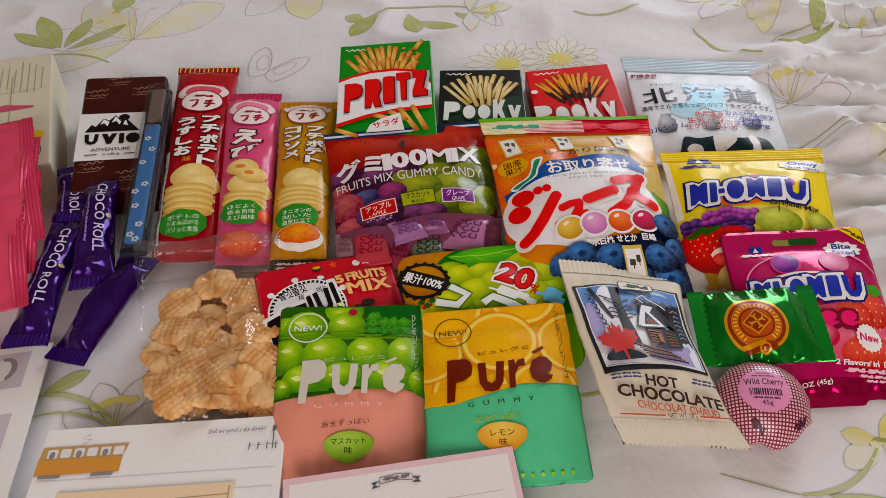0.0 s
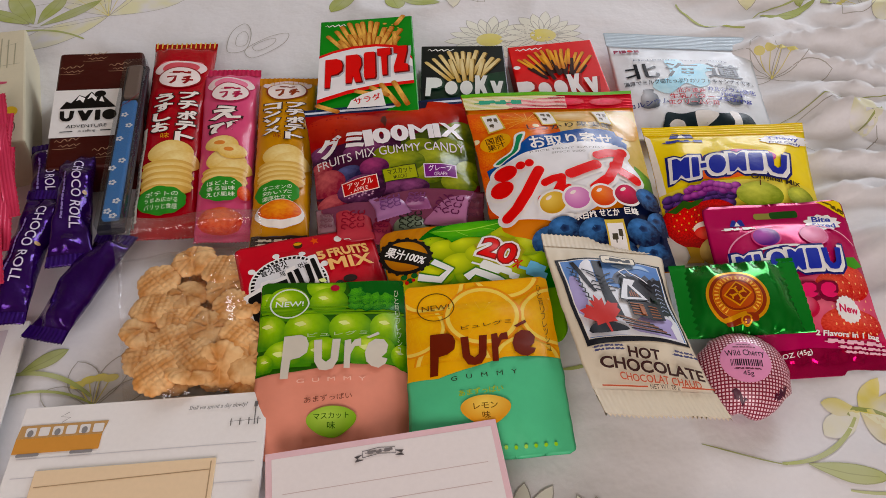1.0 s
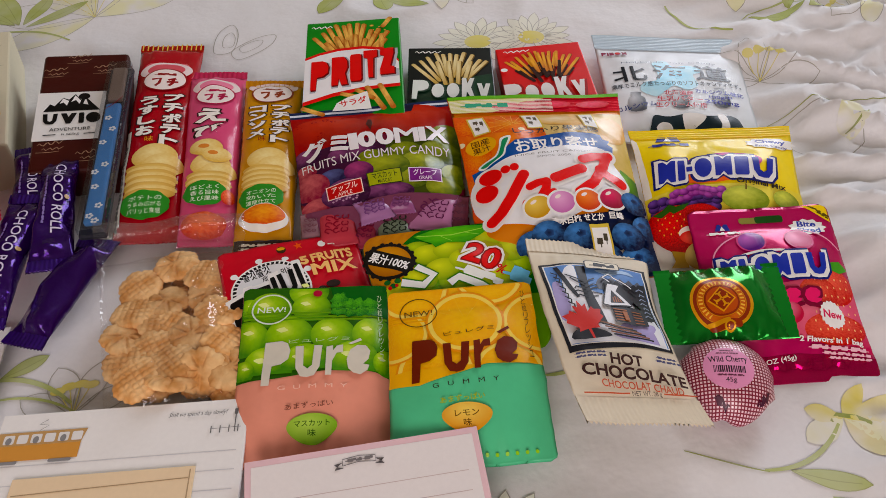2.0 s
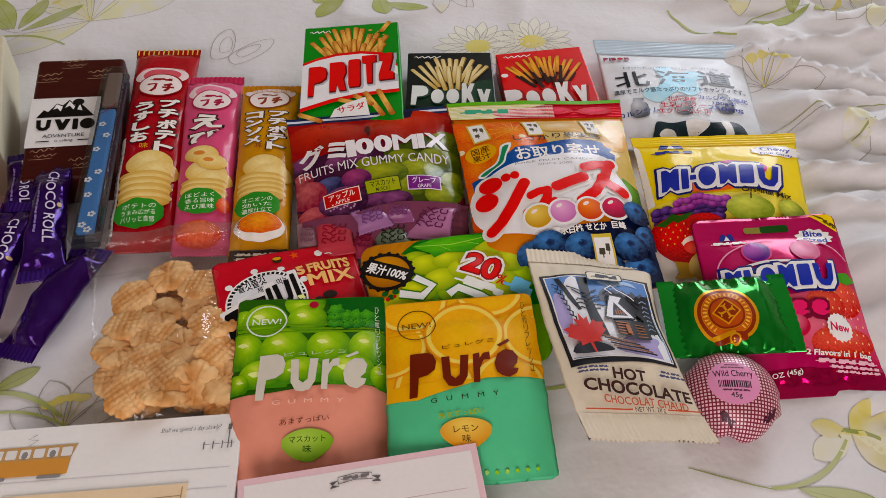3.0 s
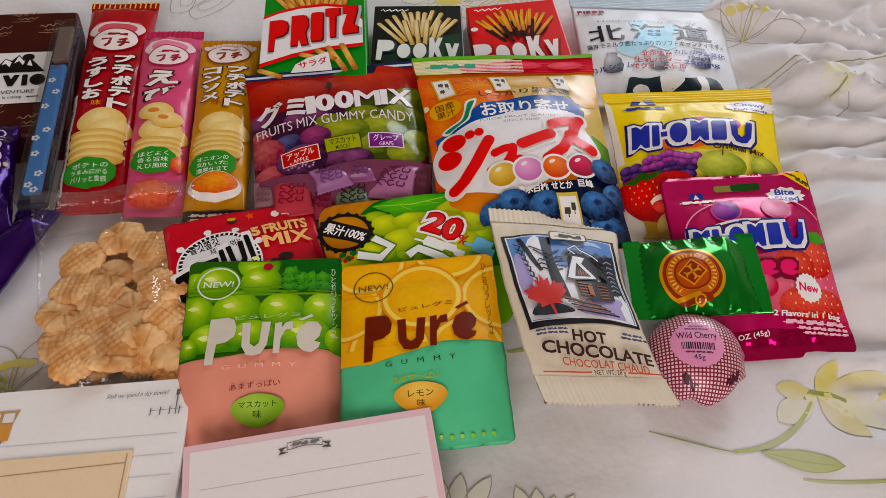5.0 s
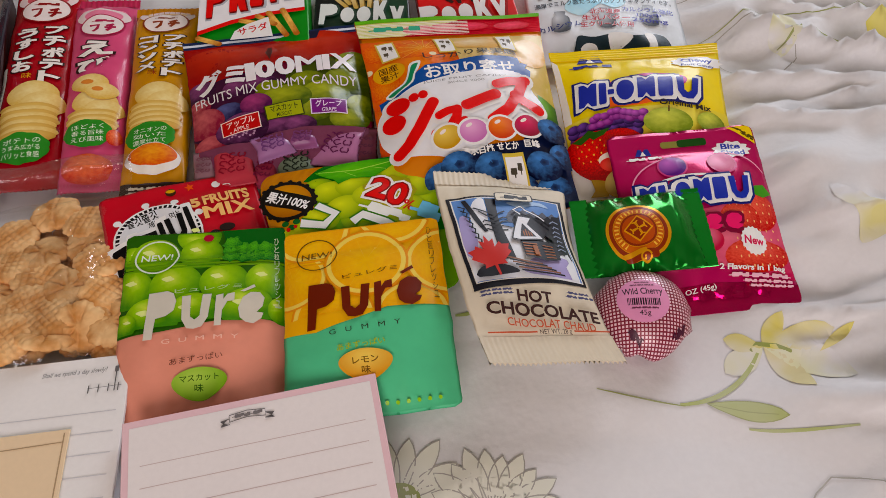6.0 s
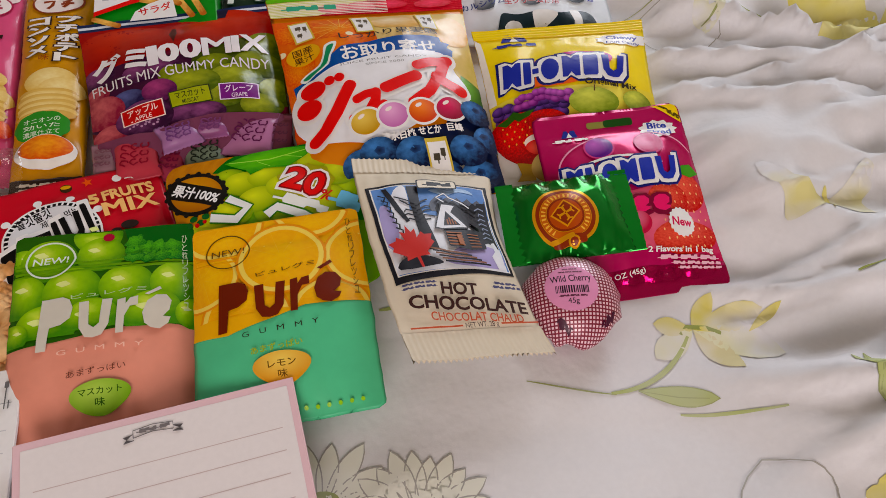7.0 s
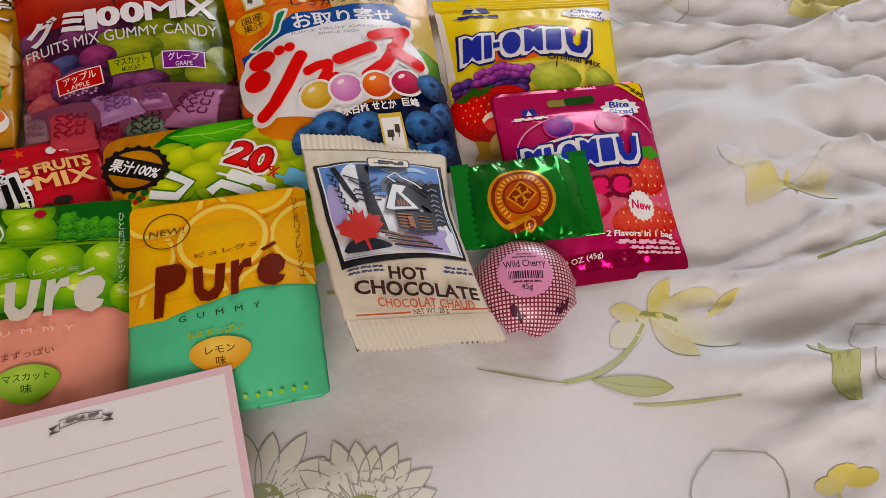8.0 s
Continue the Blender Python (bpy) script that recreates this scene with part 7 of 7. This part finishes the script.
brown_box()
chopstick_case()
cream_box()
wafer_bar(pose(-0.356, 0.512, 0.022, 1, 5, 19), 0.037, 0.118, 50, "purple foil wrapped chocolate wafer roll under two others")
wafer_bar(pose(-0.3185, 0.474, 0.029, 2, 7, 15), 0.036, 0.150, 51, "purple foil wrapped chocolate wafer roll leaning on the pile")
wafer_bar(pose(-0.336, 0.414, 0.030, 3, 4, 4.5), 0.034, 0.145, 52, "purple foil wrapped chocolate wafer roll on top of the pile")
wafer_bar(pose(-0.2885, 0.389, 0.017, 3, -4, -16), 0.038, 0.110, 53, "purple foil wrapped chocolate wafer roll turned on its side", False)
for i, (x, y, z, rz) in enumerate(((-0.435, 0.520, 0.058, 22), (-0.427, 0.498, 0.056, 16), (-0.416, 0.476, 0.054, 24), (-0.408, 0.450, 0.051, 17), (-0.402, 0.408, 0.049, 22))):
    pink_sachet(pose(x, y, z, 8, 2 + 3 * (i % 2), rz), 60 + i)


# ---- letter paper ----
def sheet_of(name, m, w, h, d, hexa, label, category):
    ob = thing(name, m, label, category)
    part("pad", slab(w, h, d, 0.0004, 1), paper(hexa), ob)
    return ob, Face(ob, w, h, flat, lift=0.0002, step=0.1)


ob, f = sheet_of("sticker_sheet", pose(-0.364, 0.271, 0.006, 0, 0, 8.5), 0.105, 0.17, 0.002, "efecea", "white sheet with small pale lilac drawings", "sticker sheet")
for b in (0.86, 0.52, 0.2):
    f.box(0.6, b, 0.52, 0.2, paper("cfc4cc"))
    f.put("drawing", [f.moved(oval(0.009, 0.011, 20), 0.7, b + 0.01)], paper("eceae8"))
    f.put("drawing", [f.moved([(0.0095 * math.cos(q * 0.3 - 1.3), 0.0115 * math.sin(q * 0.3 - 1.3)) for q in range(12)] + [(0.005 * math.cos(1.9 - q * 0.3), 0.008 * math.sin(1.9 - q * 0.3)) for q in range(11)], 0.7, b + 0.01)], paper("948c90"))
    f.put("drawing", [ribbon([f.at(0.45, b - 0.04), f.at(0.5, b + 0.03), f.at(0.54, b + 0.0), f.at(0.56, b + 0.05)], 0.0008)], paper("6c666a"))
ob, f = sheet_of("letter_pad", pose(-0.2025, 0.1857, 0.011, 3.0, 0, 3.0), 0.166, 0.19, 0.003, "f2f0ee", "white letter pad printed with an orange tram", "letter pad")
grey, orange = paper("8c8a8a"), paper("d8963c")
lines = [[f.at(0.03, 0.80 - 0.07 * i), f.at(0.97, 0.80 - 0.07 * i), f.at(0.97, 0.797 - 0.07 * i), f.at(0.03, 0.797 - 0.07 * i)] for i in range(11)]
for ln in lines:
    f.put("ruled_line", [ln], paper("d6d4d8"))
def tb(b):
    return 0.925 - (0.865 - b) * 0.72


f.poly([(0.004, tb(0.715)), (0.004, tb(0.795)), (0.345, tb(0.795)), (0.345, tb(0.715))], orange, "tram_print")
f.poly([(0.004, tb(0.795)), (0.01, tb(0.865)), (0.36, tb(0.865)), (0.345, tb(0.795))], paper("c49a60"), "tram_print")
for i in range(6):
    f.put("tram_window", [f.moved(round_box(0.042 * f.w, 0.034 * f.h, 0.001), 0.055 + 0.054 * i, tb(0.828))], paper("e8e5e2"))
for i in range(3):
    f.put("tram_print", [f.moved(oval(0.012 * f.w, 0.014 * f.h, 12), 0.055 + 0.108 * i, tb(0.82))], grey)
for a in (0.07, 0.28):
    f.put("tram_wheels", [f.moved(round_box(0.09 * f.w, 0.012 * f.h, 0.001), a, tb(0.705))], grey)
f.put("tram_pole", [ribbon([f.at(0.17, 0.928), f.at(0.2, 0.946), f.at(0.16, 0.952), f.at(0.19, 0.968)], 0.0005, False)], grey)
dark_line = paper("6a6868")
f.text("Shall we spend a day slowly?", 0.8, 0.945, 0.24, 0.022, dark_line, 0, 0.0, 0.3)
f.put("lamp_print", [ribbon([f.at(0.955, 0.865), f.at(0.955, 0.935)], 0.0007, False), f.moved(round_box(0.014 * f.w, 0.022 * f.h, 0.0006), 0.955, 0.945)], dark_line)
f.put("fence_print", [ribbon([f.at(0.86 + 0.036 * i, 0.865), f.at(0.86 + 0.036 * i, 0.893)], 0.0007, False) for i in range(4)] + [ribbon([f.at(0.855, 0.882), f.at(0.98, 0.884)], 0.0003, False)], dark_line)
ob, f = sheet_of("envelope", pose(-0.2065, 0.175, 0.0122, 3.0, 0, 3.0), 0.116, 0.115, 0.0012, "f0d6b0", "beige envelope lying on a letter pad", "envelope")
f.put("flap_line", [ribbon([f.at(0.02, 0.9), f.at(0.97, 0.93)], 0.0006, False), ribbon([f.at(0.975, 0.02), f.at(0.975, 0.98)], 0.0008, False)], paper("b89c78"))
ob, f = sheet_of("letter_pad", pose(-0.0297, 0.1438, 0.0140, 5.2, 0, 8.1), 0.15, 0.2, 0.003, "ecc6cc", "pink-edged ruled letter pad lying over two gummy pouches", "letter pad")
f.box(0.5, 0.5, 0.945, 0.955, paper("efe8e6"), 0, 0.004, "page")
for i in range(12):
    f.put("ruled_line", [[f.at(0.07, 0.86 - 0.065 * i), f.at(0.93, 0.86 - 0.065 * i), f.at(0.93, 0.8575 - 0.065 * i), f.at(0.07, 0.8575 - 0.065 * i)]], paper("d2beba"))
thin = paper("7a7474")
f.put("banner_print", [ribbon([f.at(0.41, 0.935), f.at(0.41, 0.956), f.at(0.48, 0.962), f.at(0.55, 0.956), f.at(0.55, 0.935), f.at(0.48, 0.942), f.at(0.41, 0.935)], 0.0005, False)], thin)
f.bars([(0.48, 0.95, 0.12, 0.011, 0)], thin)
for s1 in (-1, 1):
    f.put("banner_tail", [ribbon([f.at(0.48 + s1 * 0.07, 0.945), f.at(0.48 + s1 * 0.105, 0.941), f.at(0.48 + s1 * 0.092, 0.933), f.at(0.48 + s1 * 0.105, 0.924), f.at(0.48 + s1 * 0.068, 0.928)], 0.0005, False)], thin)


# ---- the flowers printed on the cover ----
LINE, LEAF, PALE, YELLOW, OLIVE = dye("aaa69c"), dye("b3be68"), dye("eeeede"), dye("e4d868"), dye("98a248")
WASH = dye("e8e6bc", 0.5)


def world_pts(pts, x, y, rot=0, s=1.0):
    return [(px * s + x, py * s + y) for px, py in turned(pts, rot)]


def cloth(name, shapes, material):
    CLOTH.put(name, shapes, material)


def petal(length, width, n=10):
    up = [(width / 2 * math.sin(math.pi * k / n) ** 0.8 * (0.6 + 0.6 * k / n), length * k / n) for k in range(n + 1)]
    return up + [(-x, y) for x, y in up[-2:0:-1]]


def outline(pts, width=0.0009, closed=True):
    return ribbon(list(pts) + ([pts[0]] if closed else []), width, False)


def daisy(x, y, r, core, rot=0, spread=360, petals=15):
    shapes = []
    for i in range(petals):
        a = rot + spread * (i / petals - 0.5)
        ln = r * (0.85 + 0.2 * ((i * 7) % 5) / 5)
        shapes.append(world_pts(petal(ln, r * 0.3), x, y, a))
    cloth("flower_print", shapes, PALE)
    cloth("flower_outline", [outline(s, 0.0008) for s in shapes], LINE)
    cloth("flower_heart", [world_pts(oval(r * 0.3, r * 0.26, 20), x, y)], core)


def leaf_print(x, y, ln, wd, rot, mat=LEAF):
    p = world_pts(petal(ln, wd), x, y, rot)
    cloth("leaf_print", [p], mat)
    cloth("leaf_outline", [outline(p, 0.0007), ribbon(world_pts([(0, 0), (0.001, ln * 0.5), (0, ln)], x, y, rot), 0.0008)], OLIVE)


def stem(a, c, b, width=0.002, mat=OLIVE):
    cloth("stem_print", [ribbon(curve_points(a, c, b), width)], mat)


def lily(x, y, r, rot, wash=True):
    fills, edges = [], []
    for i, (a, ln, wd) in enumerate(((-70, 1.0, 0.45), (-25, 1.1, 0.5), (20, 1.05, 0.55), (62, 1.0, 0.5), (105, 0.9, 0.4))):
        p = world_pts(petal(r * ln, r * wd), x, y, rot + a)
        edges.append(outline(p, 0.0008))
        if i % 2 == 0:
            fills.append(p)
    if wash:
        cloth("flower_print", fills, WASH)
    cloth("flower_outline", edges, LINE)
    for i in range(4):
        q = Vector(turned([(0, 1)], rot + 30 - 18 * i)[0])
        cloth("stamen_print", [ribbon([(x, y), tuple(Vector((x, y)) + q * r * 0.55)], 0.0008, False), world_pts(oval(0.006, 0.0035, 10), x + q.x * r * 0.58, y + q.y * r * 0.58, rot)], YELLOW)


daisy(0.060, 0.766, 0.052, YELLOW, 0, 300)
daisy(0.122, 0.766, 0.05, YELLOW, 0, 300)
lily(-0.405, 0.84, 0.13, 20)
lily(-0.21, 0.985, 0.1, 170)
lily(0.352, 0.66, 0.06, -20, False)
lily(0.37, 0.9, 0.09, 160)
lily(0.51, 0.79, 0.06, 60)
stem((-0.56, 0.79), (-0.49, 0.84), (-0.42, 0.79), 0.004, LEAF)
for x, y, ln, wd, rot in ((-0.495, 0.83, 0.09, 0.03, 35), (-0.49, 0.83, 0.07, 0.024, -10), (-0.485, 0.825, 0.08, 0.022, -50), (-0.50, 0.83, 0.075, 0.022, 62), (-0.44, 0.9, 0.07, 0.03, 10),
                          (-0.10, 0.885, 0.06, 0.03, 150), (-0.06, 0.885, 0.05, 0.026, 195), (-0.05, 0.868, 0.06, 0.022, 245), (0.0, 0.885, 0.04, 0.014, 230), (-0.115, 0.87, 0.03, 0.022, 60),
                          (0.385, 0.78, 0.06, 0.02, 285), (0.43, 0.80, 0.05, 0.022, -10), (0.49, 0.80, 0.05, 0.02, 110), (0.38, 0.79, 0.045, 0.014, -105)):
    leaf_print(x, y, ln, wd, rot)
stem((-0.13, 0.86), (-0.06, 0.93), (0.03, 0.89), 0.004, LEAF)
stem((0.04, 0.88), (0.055, 0.865), (0.05, 0.845), 0.001, LINE)
lily(0.02, 0.885, 0.05, 250)
stem((0.288, 0.82), (0.3, 0.755), (0.345, 0.743), 0.0035, LEAF)
stem((0.149, 0.866), (0.18, 0.84), (0.232, 0.872), 0.0035, LEAF)
stem((0.37, 0.785), (0.41, 0.83), (0.46, 0.80), 0.002, LEAF)
# a closed bud and a butterfly, drawn in outline
p = world_pts(petal(0.085, 0.075), 0.335, 0.575, -105)
cloth("flower_outline", [outline(p, 0.0009)], LINE)
cloth("flower_print", [world_pts(petal(0.05, 0.03), 0.40, 0.55, -20)], WASH)
stem((0.33, 0.585), (0.4, 0.62), (0.5, 0.60), 0.0012, OLIVE)
for s in (-1, 1):
    wing = [(0, 0), (s * 0.012, 0.03), (s * 0.03, 0.045), (s * 0.036, 0.03), (s * 0.03, 0.008), (s * 0.016, -0.012)]
    cloth("butterfly_outline", [outline(rounded(world_pts(wing, -0.225, 0.765, -25)), 0.0009)], LINE)
    cloth("butterfly_outline", [outline(rounded(world_pts([(px * 0.55 + s * 0.005, py * 0.5 + 0.008) for px, py in wing], -0.225, 0.765, -25)), 0.0007)], LINE)
    wing = [(0, -0.006), (s * 0.02, 0.008), (s * 0.044, 0.03), (s * 0.047, 0.012), (s * 0.034, -0.002), (s * 0.034, -0.02), (s * 0.014, -0.014)]
    cloth("butterfly_print", [rounded(world_pts(wing, 0.410, 0.350, -4, 0.95))], dye("e2da92", 0.5))
cloth("butterfly_print", [world_pts(oval(0.003, 0.009, 12), 0.412, 0.346)], YELLOW)
# the large flower near the cherry chocolate
for ln, wd, rot, mat in ((0.04, 0.02, -150, dye("e2d8a4", 0.5)), (0.06, 0.026, -115, WASH), (0.035, 0.02, 118, WASH), (0.05, 0.022, -82, dye("e6da60", 0.5)), (0.03, 0.014, -40, dye("e2d66e", 0.5)), (0.026, 0.016, 70, dye("e2d66e", 0.5))):
    cloth("flower_print", [world_pts(petal(ln, wd), 0.290, 0.270, rot)], mat)
cloth("flower_heart", [ribbon(world_pts([(-0.006, 0), (0, 0.005), (0.012, 0.002), (0.02, -0.004)], 0.287, 0.268), 0.004)], OLIVE)
cloth("flower_print", [world_pts(petal(0.03, 0.008), 0.325, 0.262, -60)], YELLOW)
stem((0.222, 0.232), (0.262, 0.233), (0.285, 0.266), 0.0035, LEAF)
leaf_print(0.24, 0.232, 0.05, 0.014, -105)
stem((0.225, 0.231), (0.2, 0.235), (0.17, 0.245), 0.0012)
stem((0.262, 0.214), (0.285, 0.209), (0.325, 0.206), 0.0022, LEAF)
leaf_print(0.381, 0.229, 0.044, 0.016, 178)
leaf_print(0.373, 0.229, 0.042, 0.012, 188)
cloth("flower_outline", [outline(world_pts(petal(0.065, 0.06), 0.44, 0.18, 25), 0.0009)], LINE)
stem((0.4, 0.282), (0.44, 0.292), (0.49, 0.302), 0.003)
stem((0.40, 0.56), (0.415, 0.568), (0.43, 0.585), 0.002)
stem((0.44, 0.578), (0.48, 0.578), (0.52, 0.565), 0.0025)
for rot in (70, 110, -60, -95):
    cloth("flower_print", [world_pts(petal(0.09, 0.04), 0.58, 0.56, rot)], YELLOW)
daisy(0.040, 0.184, 0.045, OLIVE, 0, 170, 7)
daisy(0.094, 0.170, 0.045, OLIVE, 0, 190, 12)
cloth("flower_outline", [outline(world_pts(petal(0.06, 0.06), 0.31, 0.12, 10), 0.0009)], LINE)
cloth("stamen_print", [world_pts(oval(0.008, 0.005, 10), 0.352 + 0.008 * i, 0.147 + 0.004 * (i % 2)) for i in range(3)] + [ribbon([(0.356, 0.145), (0.35, 0.125)], 0.002)], YELLOW)
# under the biscuits and the letter pad
lily(-0.258, 0.290, 0.045, 10, False)
leaf_print(-0.322, 0.322, 0.036, 0.014, -55, LEAF)
stem((-0.335, 0.318), (-0.30, 0.33), (-0.262, 0.30), 0.004, LEAF)
stem((-0.33, 0.3), (-0.29, 0.315), (-0.25, 0.288), 0.0022, LEAF)
stem((0.085, 0.312), (0.095, 0.312), (0.108, 0.316), 0.003, LEAF)
